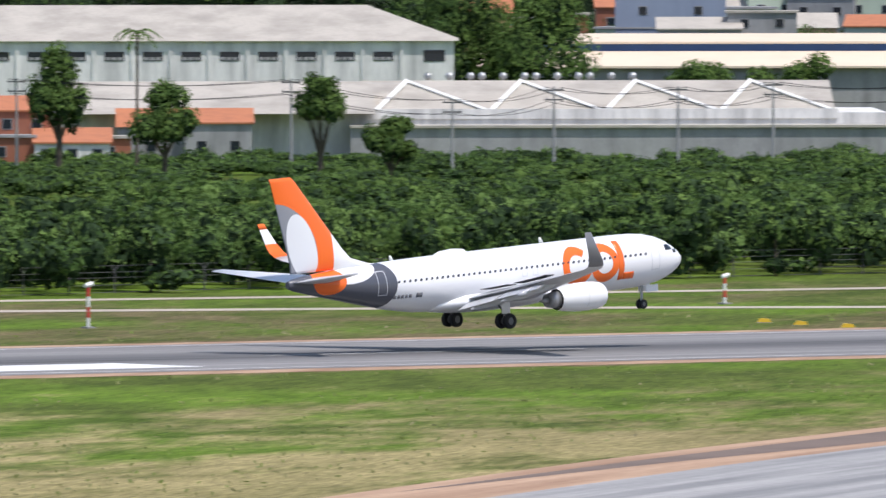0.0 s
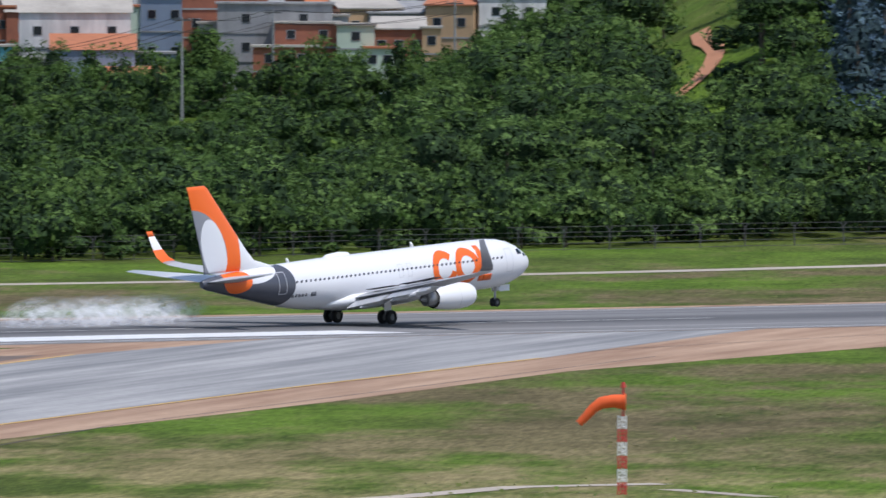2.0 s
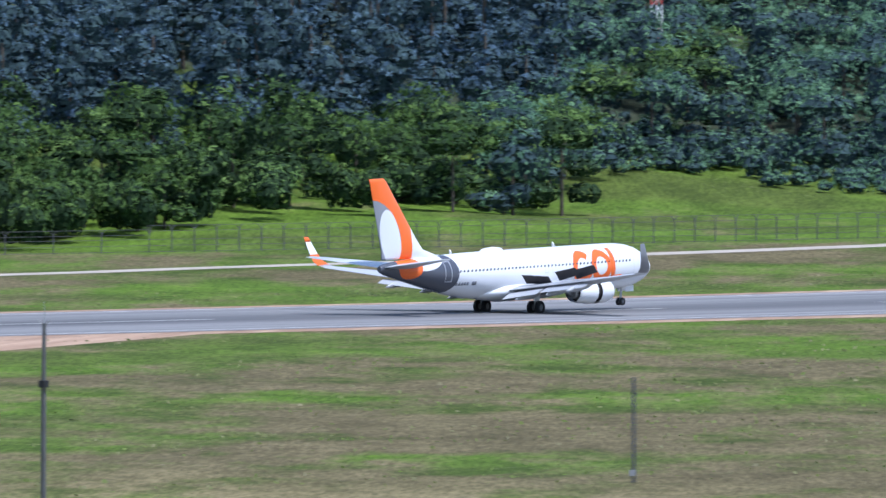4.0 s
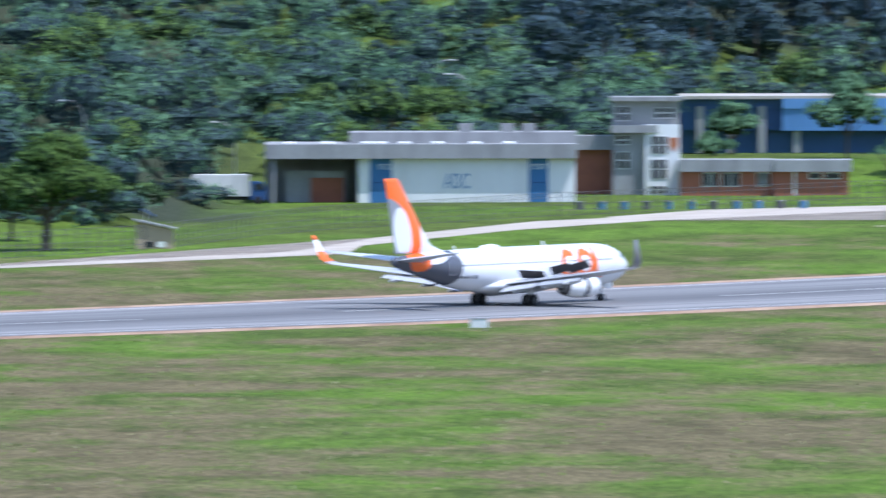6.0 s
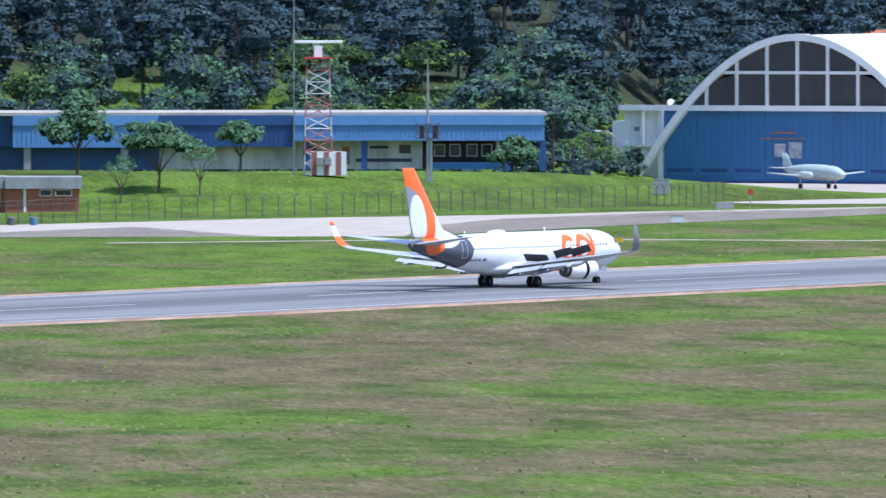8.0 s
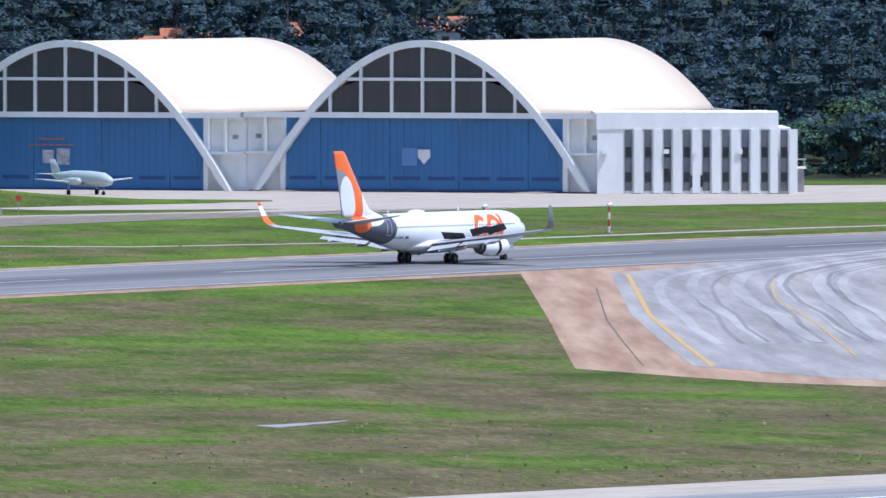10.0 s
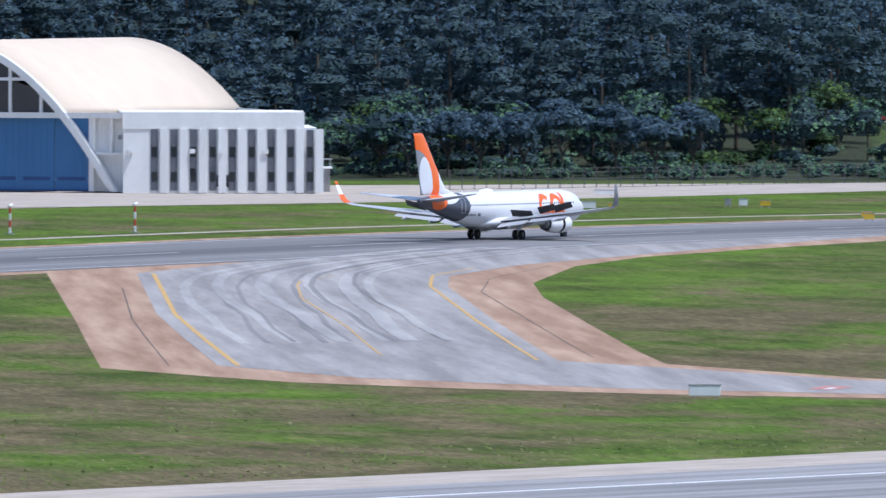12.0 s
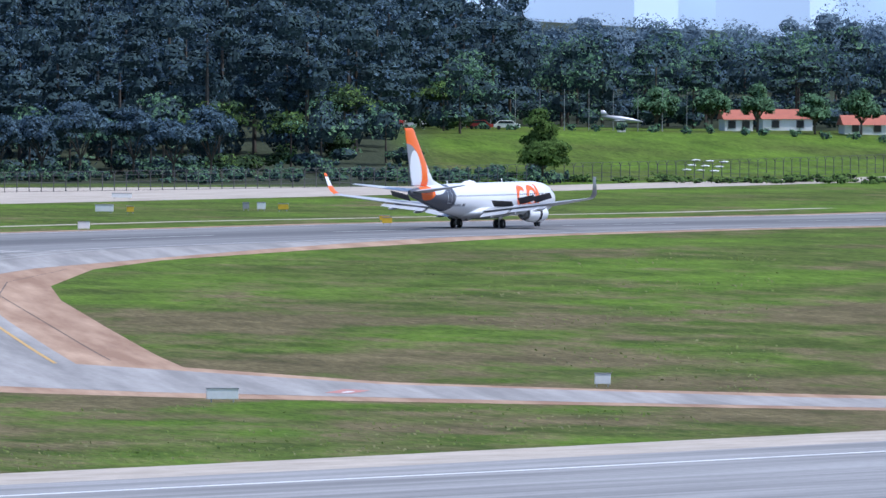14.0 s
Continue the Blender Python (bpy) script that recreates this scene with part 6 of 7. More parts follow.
def sign_board(name, x, y, w, h, material, label, way=150, legs=True, depth=.35):
    s = thing(name, facing(x, y, ground_z(x, y), way), label, "sign", "airfield signs")
    part("panel", B(-w / 2, w / 2, 0, depth, .25, .25 + h, bevel=.03), material, s)
    for k in (-.35, .35):
        part("leg", B(k * w - .05, k * w + .05, .1, .2, -.05, .3), STEEL, s)
    part("frame", B(-w / 2 - .04, w / 2 + .04, -.03, depth + .03, .22 + h, .3 + h), GREY_CEMENT, s)


YELLOW = worn("yellow_sign_face", (0.75, 0.48, 0.03), (0.4, 0.25, 0.03), 0.5, amount=0.3, scale=2)
for x, y, w, h, mt, lab in ((1083, 572, 2.5, .85, WHITE_WALL, "white blank sign box beside the taxiway"), (1138, 566, 1.3, .85, WHITE_WALL, "small white sign box beside the taxiway"), (1094.9, 793.5, 1.5, .8, WHITE_WALL, "white sign box beside the runway"),):
    sign_board("taxiway_sign", x, y, w, h, mt, lab)
for x, y, w, h, mt, lab in ((1437.4, 922.1, 2.5, .75, WHITE_WALL, "long white sign box in the grass"), (1439, 919.9, .9, .7, YELLOW, "yellow and black taxiway sign in the grass"), (1522.2, 965.2, 1.4, .7, WHITE_WALL, "small white box beside the taxiway"),
                            (1726, 928.5, 2.3, .85, WHITE_WALL, "long white sign box in the grass"), (1727.1, 925.4, .9, .7, YELLOW, "yellow and black taxiway sign in the grass"), (1841.7, 988.1, 2.7, .6, WHITE_WALL, "low white box beside the road"),
                            (1605.3, 866.3, 1.4, .8, WHITE_WALL, "white sign box beside the runway"), (1766.3, 927.4, 1.1, .85, WHITE_WALL, "white sign box in the grass"), (1767.2, 924.7, 1.3, .7, YELLOW, "yellow taxiway sign in the grass"),
                            (1765.7, 929.3, .8, .8, GREY_CEMENT, "grey equipment box in the grass"), (1665.7, 857.5, 1.2, .7, YELLOW, "yellow and black runway sign"), (1532.3, 914.3, .8, .9, GREY_CEMENT, "grey equipment box in the grass"),
                            (1594.3, 1004, 2.1, .7, GREY_CEMENT, "long grey box beside the road"), (1643.9, 1044.6, 2.0, 1.9, GREY_CEMENT, "grey notice board beside the apron"), (1686.4, 868.5, 1.2, .6, YELLOW, "yellow and black runway sign")):
    sign_board("airfield_sign", x, y, w, h, mt, lab)
for x, y in ((806.2, 884.6), (803.5, 877.5), (801.3, 869.8)):
    m = thing("marker", facing(x, y, ground_z(x, y), 131), "low yellow wedge marker beside the runway", "marker", "runway markers")
    part("body", prism(bmesh.new(), [(-.55, 0), (.55, 0), (.42, .28), (-.3, .36)], 0, .5), YELLOW, m)
    part("base", B(-.6, .6, -.03, .55, -.05, .03), GREY_CEMENT, m)


def windsock():
    x, y = 638.65, 584.85
    w = thing("windsock", facing(x, y, ground_z(x, y) - .05, 137.5), "orange windsock on a red and white lattice pole", "windsock")
    for k in range(6):
        bm = bmesh.new()
        a, b = k * .74, k * .74 + .74
        for dx, dy in ((-.22, -.2), (.22, -.2), (0, .22)):
            rod(bm, (dx, dy, a), (dx, dy, b), .045, n=5)
        for q in (0, .37):
            rod(bm, (-.22, -.2, a + q), (.22, -.2, a + q + .37), .03, n=4)
            rod(bm, (.22, -.2, a + q), (-.22, -.2, a + q + .37), .03, n=4)
            rod(bm, (.22, -.2, a + q), (0, .22, a + q + .37), .03, n=4)
        part("pole_section", bm, PAINT_WHITE if k % 2 else RED_PAINT, w)
    part("stem", rod(bmesh.new(), (.05, 0, 4.4), (.05, 0, 6.2), .07), RED_PAINT, w)
    part("lamp", rod(bmesh.new(), (.05, 0, 6.0), (.05, 0, 6.3), .16, .1, 8), RED_PAINT, w)
    orange = worn("windsock_cloth", (0.85, 0.13, 0.03), (0.6, 0.1, 0.03), 0.8, amount=0.3, scale=2)
    path = [(.12, 5.2, .42), (-.5, 5.25, .36), (-1.15, 5.15, .33), (-1.6, 4.85, .28), (-2.05, 4.35, .24), (-2.4, 4.0, .2)]
    secs = []
    for k, (px, pz, r) in enumerate(path):
        q, p = path[min(k + 1, 5)], path[max(k - 1, 0)]
        d = Vector((q[0] - p[0], 0, q[1] - p[1])).normalized()
        n = Vector((-d.z, 0, d.x))
        secs.append([(px + n.x * r * math.cos(t), r * math.sin(t) * .8, pz + n.z * r * math.cos(t)) for t in np.arange(0, 6.28, .6283)])
    part("sock", loft(bmesh.new(), secs, caps=False), orange, w, "drooping orange cloth sock")
    part("ring", rod(bmesh.new(), (.1, 0, 5.2), (.2, 0, 5.2), .46, .46, 14), orange, w)


def near_poles():
    lamp_red = worn("red_lamp_glass", (0.5, 0.02, 0.02), (0.25, 0.02, 0.02), 0.2, amount=0.3, scale=4, spec=0.6)
    x, y = 338.5, 296.5
    z = ground_z(x, y)
    p = thing("obstruction_light", facing(x, y, z, 138.8), "twin red obstruction lights on a slender dark pole", "light")
    part("pole", rod(bmesh.new(), (.1, 0, 0), (.13, 0, 18.9), .09, .055, 8), POST_GREY, p)
    part("crossbar", B(-.2, .46, -.06, .06, 18.85, 18.97), BLACK, p)
    for dx in (-.06, .33):
        part("socket", B(dx - .11, dx + .11, -.1, .1, 18.95, 19.12), BLACK, p)
        secs = [[(dx + r * math.cos(k * math.pi / 6), r * math.sin(k * math.pi / 6), q) for k in range(12)] for q, r in ((19.12, .13), (19.5, .135), (19.62, .1), (19.67, .03))]
        part("lamp", loft(bmesh.new(), secs), lamp_red, p, "red glass lamp")
    x, y = spot(338.5, 296.5, 1.72, 138.8)
    p = thing("antenna_pole", facing(x, y, z, 138.8), "slender dark pole with a lightning rod", "pole")
    part("lower_tube", rod(bmesh.new(), (0, 0, 0), (.03, 0, 20.35), .1, .075, 8), POST_GREY, p)
    part("collar", rod(bmesh.new(), (.03, 0, 20.25), (.03, 0, 20.45), .15, .15, 8), BLACK, p)
    part("upper_tube", rod(bmesh.new(), (.03, 0, 20.4), (.05, 0, 22.1), .065, .055, 8), POST_GREY, p)
    part("spike", rod(bmesh.new(), (.05, 0, 22.1), (.05, 0, 22.75), .015, .006, 4), STEEL, p)
    part("prong", rod(bmesh.new(), (.05, 0, 22.05), (-.12, 0, 22.2), .008, n=4), STEEL, p)
    part("prong", rod(bmesh.new(), (.05, 0, 22.05), (.22, 0, 22.2), .008, n=4), STEEL, p)
    x, y = 709.7, 571.1
    p = thing("frangible_mast", facing(x, y, ground_z(x, y), 141), "thin weathered lattice mast standing in the grass", "mast")
    bm = bmesh.new()
    for dx, dy in ((-.12, -.1), (.12, -.1), (0, .12)):
        rod(bm, (dx, dy, 0), (dx, dy, 6.2), .03, n=4)
    for k in range(16):
        rod(bm, (-.12, -.1, k * .38), (.12, -.1, k * .38 + .38), .02, n=4)
    part("lattice", bm, POST_GREY, p)
    part("box", B(-.25, .1, -.15, .15, .4, .75), GREY_CEMENT, p)
    # posts with red and white bands beyond the runway
    for x, y, h in ((753.9, 902.9, 3.2), (1532.4, 898.9, 3.2), (1547.9, 891.4, 3.2), (841.1, 927.6, 2.2)):
        p = thing("banded_post", pose(x, y, ground_z(x, y)), "short red and white banded post with a lamp head", "post", "banded posts")
        for k in range(4):
            part("band", rod(bmesh.new(), (0, 0, k * h / 4), (0, 0, (k + 1) * h / 4), .13, .13, 8), RED_PAINT if k % 2 else PAINT_WHITE, p)
        part("lamp_head", rod(bmesh.new(), (-.3, 0, h), (.4, 0, h + .15), .16, .2, 8), WHITE_WALL, p)
        part("plinth", B(-.4, .4, -.4, .4, 0, .12), GREY_CEMENT, p)
    p = thing("stop_sign", facing(1606.8, 1008.2, 0.0, 148), "small red round stop sign on a post", "sign")
    part("post", rod(bmesh.new(), (0, 0, 0), (0, 0, 2.0), .05), STEEL, p)
    part("disc", rod(bmesh.new(), (0, -.06, 2.1), (0, -.02, 2.1), .38, .38, 10), RED_PAINT, p)


def bins():
    blue = worn("blue_plastic", (0.08, 0.2, 0.35), (0.05, 0.12, 0.22), 0.5, amount=0.3, scale=2)
    for k in range(11):
        x, y = spot(1474, 1044, -8 + 2.6 * k, 141)
        b = thing("drum", pose(x, y, ground_z(x, y)), "blue and grey drum beside the road", "drum", "row of drums")
        part("body", rod(bmesh.new(), (0, 0, 0), (0, 0, .9), .42, .46, 12), blue if k % 3 else POST_GREY, b)
        part("rim", rod(bmesh.new(), (0, 0, .86), (0, 0, .96), .5, .5, 12), GREY_CEMENT, b)


def street_lamp(az, far, h, flip=1):
    x, y = polar_of(az, far)
    s = thing("street_lamp", facing(x, y, ground_z(x, y), az + 90), "grey curved-arm street lamp by the road", "street lamp", "street lamps")
    bm = bmesh.new()
    prev = (0, 0, 0)
    for p, r in (((0, 0, h * .8), .09), ((flip * -.5, 0, h * .93), .07), ((flip * -1.3, 0, h), .06), ((flip * -2.0, 0, h * 1.0), .05)):
        rod(bm, prev, p, .1, r, 6)
        prev = p
    part("pole", bm, STEEL, s)
    part("head", B(min(flip * -2.0, flip * -2.9), max(flip * -2.0, flip * -2.9), -.15, .15, h - .05, h + .12, bevel=.03), WHITE_WALL, s)


def polar_of(az, far):
    return far * math.sin(radians(az)), far * math.cos(radians(az))


def power_pole(az, far, h, arms=2):
    x, y = polar_of(az, far)
    s = thing("power_pole", facing(x, y, ground_z(x, y), az + 90), "concrete power pole with crossarms", "utility pole", "power poles")
    part("pole", rod(bmesh.new(), (0, 0, 0), (0, 0, h), .2, .12, 7), GREY_CEMENT, s)
    for k in range(arms):
        a = part("crossarm", B(-1.1, 1.1, -.08, .08, h - .5 - 1.1 * k, h - .32 - 1.1 * k), POST_GREY, s)
        for q in (-.9, 0, .9):
            part("insulator", rod(bmesh.new(), (q, 0, h - .32 - 1.1 * k), (q, 0, h - .05 - 1.1 * k), .06), GREY_CEMENT, a)
    return Vector((x, y, ground_z(x, y) + h - .1))


def power_line():
    tops = []
    for az, far, h in ((39.6, 1800, 11.5), (40.608, 1790, 11.5), (41.2, 1770, 9.5), (41.574, 1790, 10.5), (42.03, 1790, 10.5), (42.379, 1790, 11), (43.02, 1790, 11), (43.59, 1800, 12), (44.476, 1830, 12.5), (44.711, 1840, 13), (45.172, 1900, 12), (45.898, 1950, 14.5), (46.232, 1980, 13.5), (46.9, 2000, 13)):
        tops.append(power_pole(az, far, h, 2 if far < 1950 else 1))
    w = tagged(new("power_line"), "thin dark overhead power cables between poles", "power line")
    for k, (a, b) in enumerate(zip(tops, tops[1:])):
        for off in (-.9, .9):
            for drop in (0, 1.6):
                bm = bmesh.new()
                pts = [a.lerp(b, t) + Vector((off * .7, -off * .7, -drop - 1.6 * t * (1 - t) * 4 * .5)) for t in np.linspace(0, 1, 7)]
                for p, q in zip(pts, pts[1:]):
                    rod(bm, p, q, .035, n=3)
                part("cable", bm, BLACK, w)


def far_side():
    """What lies beyond the end of the airfield: houses, parked cars, a mounted aircraft, the hazy city."""
    px, py = polar_of(64.0, 2470)
    for az, far, w, h, lab in ((64.0, 2470, 4.5, 2.6, "white house with a red tiled roof below the woods"), (64.14, 2482, 8, 2.6, "white house with a red tiled roof below the woods"), (64.44, 2464, 7, 2.2, "low white house with a red tiled roof"),
                               (61.75, 2400, 7, 3.5, "house with a red roof among the trees")):
        x, y = polar_of(az, far)
        house(x, y, ground_z(x, y) - .4, az + 80, w, 5.5, h - .4, WHITE_WALL, TILE_RED, lab, 2, 1, "gable")
    for k, az in enumerate((62.55, 62.66, 62.78, 62.86, 63.0, 63.1, 63.2)):
        x, y = polar_of(az, 2452)
        c = thing("parked_car", facing(x, y, ground_z(x, y), az + 90), "small pale car parked under the trees", "car", "parked cars")
        paint = [WHITE_WALL, STEEL, RED_PAINT][k % 3]
        part("body", prism(bmesh.new(), [(-2.1, .35), (2.1, .35), (2.1, .8), (1.3, .95), (.8, 1.45), (-1.2, 1.45), (-1.8, .95), (-2.1, .85)], 0, 1.7), paint, c)
        part("glass", prism(bmesh.new(), [(-1.5, .98), (1.15, .98), (.75, 1.38), (-1.15, 1.38)], -.03, .0), GLASS_DARK, c)
        for q in (-1.3, 1.3):
            part("wheel", disc(bmesh.new(), (q, .05, .32), .32, .2), BLACK, c)
    x, y = polar_of(63.62, 2440)
    m = thing("mounted_aircraft", facing(x, y, ground_z(x, y), 150) @ Matrix.Scale(.7, 4), "pale jet aircraft mounted on a white pedestal", "monument")
    part("pedestal", B(-.9, .9, -.8, .8, 0, 2.2), WHITE_WALL, m)
    secs = [[(q, r * math.cos(k * math.pi / 6), 2.9 + .12 * -q + r * math.sin(k * math.pi / 6)) for k in range(12)] for q, r in ((-4.5, .1), (-3, .55), (0, .7), (2.5, .5), (4.8, .12))]
    part("fuselage", loft(bmesh.new(), secs), STEEL, m)
    for s in (-1, 1):
        part("wing", loft(bmesh.new(), [foil(1, 2.5, .08, s * .4, 2.7), foil(-1.0, 1.0, .08, s * 3.6, 2.6)]), STEEL, m)
    part("fin", loft(bmesh.new(), [foil(-2.6, 1.8, .08, 0, 3.3, "y"), foil(-3.8, .9, .08, 0, 4.9, "y")]), STEEL, m)
    for k in range(9):
        az = 63.86 + .017 * k
        x, y = polar_of(az, 2330 + 14 * (k % 3))
        b = bmesh.new()
        bmesh.ops.create_icosphere(b, subdivisions=1, radius=.55, matrix=Matrix.Diagonal((1.2, 1.6, .3, 1)))
        solid("white_stone", b, WHITE_WALL, "white painted stone on the grass bank", "stone", group="white stones", m=pose(x, y, ground_z(x, y) + .15))
    for k in range(10):
        x, y = polar_of(63.05 + .09 * k, 2455)
        solid("flag_pole", rod(bmesh.new(), (0, 0, 0), (0, 0, 6.5), .07, .04), STEEL, "thin pale flag pole below the woods", "flag pole", group="flag poles", m=pose(x, y, ground_z(x, y)))
    for az, far in ((55.25, 2330), (56.0, 2330), (58.2, 2420), (58.42, 2430), (58.9, 2440), (59.3, 2450), (56.35, 2320)):
        x, y = polar_of(az, far)
        house(x, y, ground_z(x, y), az + 90, u(9, 14), 8, 3.4, WHITE_STAIN, TILE_ORANGE, "house with an orange tiled roof among tall trees", 3, 1, "gable")
    # haze of the distance is made as a glowing pale blue backdrop colour
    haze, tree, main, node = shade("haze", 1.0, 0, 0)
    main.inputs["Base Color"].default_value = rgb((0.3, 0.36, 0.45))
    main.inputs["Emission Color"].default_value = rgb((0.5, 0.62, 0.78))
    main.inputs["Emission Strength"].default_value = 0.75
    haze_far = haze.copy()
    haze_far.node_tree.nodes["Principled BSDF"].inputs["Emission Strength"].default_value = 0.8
    bm = bmesh.new()
    for k in range(26):
        x, y = polar_of(61.5 + .17 * k, 4300 + 30 * (k % 4))
        w = 14 + 11 * rng.random()
        h = 38 + 34 * rng.random()
        box(bm, x - w, x + w, y - w, y + w, -5, h)
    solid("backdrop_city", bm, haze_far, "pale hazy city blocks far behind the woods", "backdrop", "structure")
    bm = bmesh.new()
    v0 = None
    for k in range(60):
        x, y = polar_of(58 + .15 * k, 4420)
        row = [bm.verts.new((x, y, -20)), bm.verts.new((x, y, 130))]
        if v0:
            bm.faces.new((v0[0], row[0], row[1], v0[1]))
        v0 = row
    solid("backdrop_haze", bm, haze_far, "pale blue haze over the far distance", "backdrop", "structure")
    # the haze before the far trees is put into their leaf colours
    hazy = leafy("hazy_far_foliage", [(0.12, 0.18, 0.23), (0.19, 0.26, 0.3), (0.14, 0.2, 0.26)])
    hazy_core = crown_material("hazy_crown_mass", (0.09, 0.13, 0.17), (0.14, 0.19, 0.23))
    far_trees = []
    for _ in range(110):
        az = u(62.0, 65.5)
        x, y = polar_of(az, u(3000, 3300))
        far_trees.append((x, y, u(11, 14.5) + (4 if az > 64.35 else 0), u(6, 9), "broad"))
    woodland("far_trees", far_trees, hazy, "far trees beyond the woods, tinted blue for haze", hazy_core)


PUFFS = []


def tyre_smoke():
    """Puffs of smoke in thin slices, dense in the middle and fading outwards."""
    m, tree, main, node = shade("tyre_smoke", 1.0, 0, 0.0)
    main.inputs["Base Color"].default_value = rgb((0.93, 0.94, 0.96))
    co = node("ShaderNodeTexCoord").outputs["Object"]
    n1 = node("ShaderNodeTexNoise", {0: co, 2: 0.8, 3: 5, 4: 0.65}).outputs[0]
    scaled = node("ShaderNodeMapping", {0: co, 1: (0, 0, -0.6), 3: (0.25, 0.36, 0.55)}).outputs[0]
    near = node("ShaderNodeVectorMath", {0: scaled}, operation="LENGTH").outputs["Value"]
    a = node("ShaderNodeMath", {0: ramp(node, near, 1.0, 0.15), 1: ramp(node, n1, 0.3, 0.58)}, operation="MULTIPLY").outputs[0]
    a = node("ShaderNodeMath", {0: a, 1: 0.95}, operation="MULTIPLY").outputs[0]
    thin = node("ShaderNodeBsdfTranslucent", {0: rgb((0.95, 0.95, 0.97))})
    clear = node("ShaderNodeBsdfTransparent")
    both = node("ShaderNodeMixShader", {0: 0.5, 1: main.outputs[0], 2: thin.outputs[0]})
    veil = node("ShaderNodeMixShader", {0: a, 1: clear.outputs[0], 2: both.outputs[0]})
    tree.links.new(veil.outputs[0], tree.nodes["Material Output"].inputs[0])
    for cx, span, t in ((862, 3.4, 1.5), (918, 3.6, 2.15)):
        cloud = tagged(new("tyre_smoke"), "thin white puff of tyre smoke over the runway", "smoke", kind="stuff")
        for k in range(5):
            bm = bmesh.new()
            turn = radians(-45 + u(-12, 12))
            c, s1 = math.cos(turn), math.sin(turn)
            bm.faces.new([bm.verts.new((q * c + lean * .7, q * s1 + lean * .7, z)) for q, z, lean in ((-4, .1, -1.5), (4, .1, -1.5), (4, 2.5, 2.2), (-4, 2.5, 2.2))])
            p = part("puff", bm, m, cloud)
            PUFFS.append((p, cx - 2 * span + span * k, 842.5 + u(-1, 1), float(np.interp(cx, GX, GZ)) - .2, t))


windsock()
near_poles()
bins()
power_line()
for az, far, h, f in ((54.028, 1960, 8.5, 1), (52.619, 1780, 9, 1), (53.171, 1900, 8, 1), (53.9, 1990, 8, -1), (54.5, 2010, 8, 1), (55.0, 2075, 8.5, 1), (55.42, 2080, 8.5, 1), (56.0, 2085, 8.5, 1), (56.2, 2085, 8.5, -1), (57.4, 2120, 6, 1)):
    street_lamp(az, far, h, f)

# ---- vegetation ----
rng = np.random.default_rng(7)


def leaf_cards(blobs, n, size, wide=1.0, tall=1.0):
    """Small leaf clumps on the skins of round blobs (x, y, z, rx, rz): their middles, and their corners about them in metres."""
    w = np.array([b[3] * b[3] for b in blobs], dtype=float)
    pick = rng.choice(len(blobs), n, p=w / w.sum())
    b = np.array(blobs)[pick]
    d = rng.normal(size=(n, 3))
    d[:, 2] = np.abs(d[:, 2]) * 1.1 - 0.45 * rng.random(n)
    d /= np.linalg.norm(d, axis=1)[:, None]
    reach = (0.7 + 0.4 * rng.random(n))[:, None]
    c = b[:, :3] + d * reach * np.stack([b[:, 3], b[:, 3], b[:, 4]], 1)
    nrm = d + rng.normal(size=(n, 3)) * 0.38
    nrm[:, 2] += 0.25
    nrm /= np.linalg.norm(nrm, axis=1)[:, None]
    a = np.cross(nrm, rng.normal(size=(n, 3)))
    a /= np.linalg.norm(a, axis=1)[:, None]
    e = np.cross(nrm, a)
    s = size * (0.5 + 1.0 * rng.random((n, 1)) ** 2)
    t = s * (0.5 + 0.45 * rng.random((n, 1)))
    return c, np.stack([-a * s, e * t - a * s * 0.15, a * s, -e * t + a * s * 0.2], 1)


def core_cards(blobs, share=0.74, most=3):
    """Uneven leafy cores inside the largest blobs, as quads."""
    out = []
    for x, y, z, r, h in sorted(blobs, key=lambda q: -q[3])[:most]:
        rings = []
        for lat in (-50, 0, 48):
            ring = []
            for k in range(6):
                f = share * (0.84 + 0.3 * rng.random())
                a = k * math.pi / 3 + 0.3 * rng.random()
                cr = math.cos(radians(lat)) * r * f
                ring.append((x + cr * math.cos(a), y + cr * math.sin(a), z + math.sin(radians(lat)) * h * f))
            rings.append(ring)
        for p, q in zip(rings, rings[1:]):
            for k in range(6):
                out.append([p[k], p[(k + 1) % 6], q[(k + 1) % 6], q[k]])
        top, tip = rings[-1], (x, y, z + h * share)
        for k in (0, 2, 4):
            out.append([top[k], top[k + 1], top[(k + 2) % 6], tip])
    return np.array(out)


def trunk_cards(h, r, lean=0.0):
    out = []
    for k in range(5):
        a, b = 2 * math.pi * k / 5, 2 * math.pi * (k + 1) / 5
        out.append([(r * math.cos(a), r * math.sin(a), 0), (r * math.cos(b), r * math.sin(b), 0), (r * .5 * math.cos(b) + lean, r * .5 * math.sin(b), h), (r * .5 * math.cos(a) + lean, r * .5 * math.sin(a), h)])
    return np.array(out)


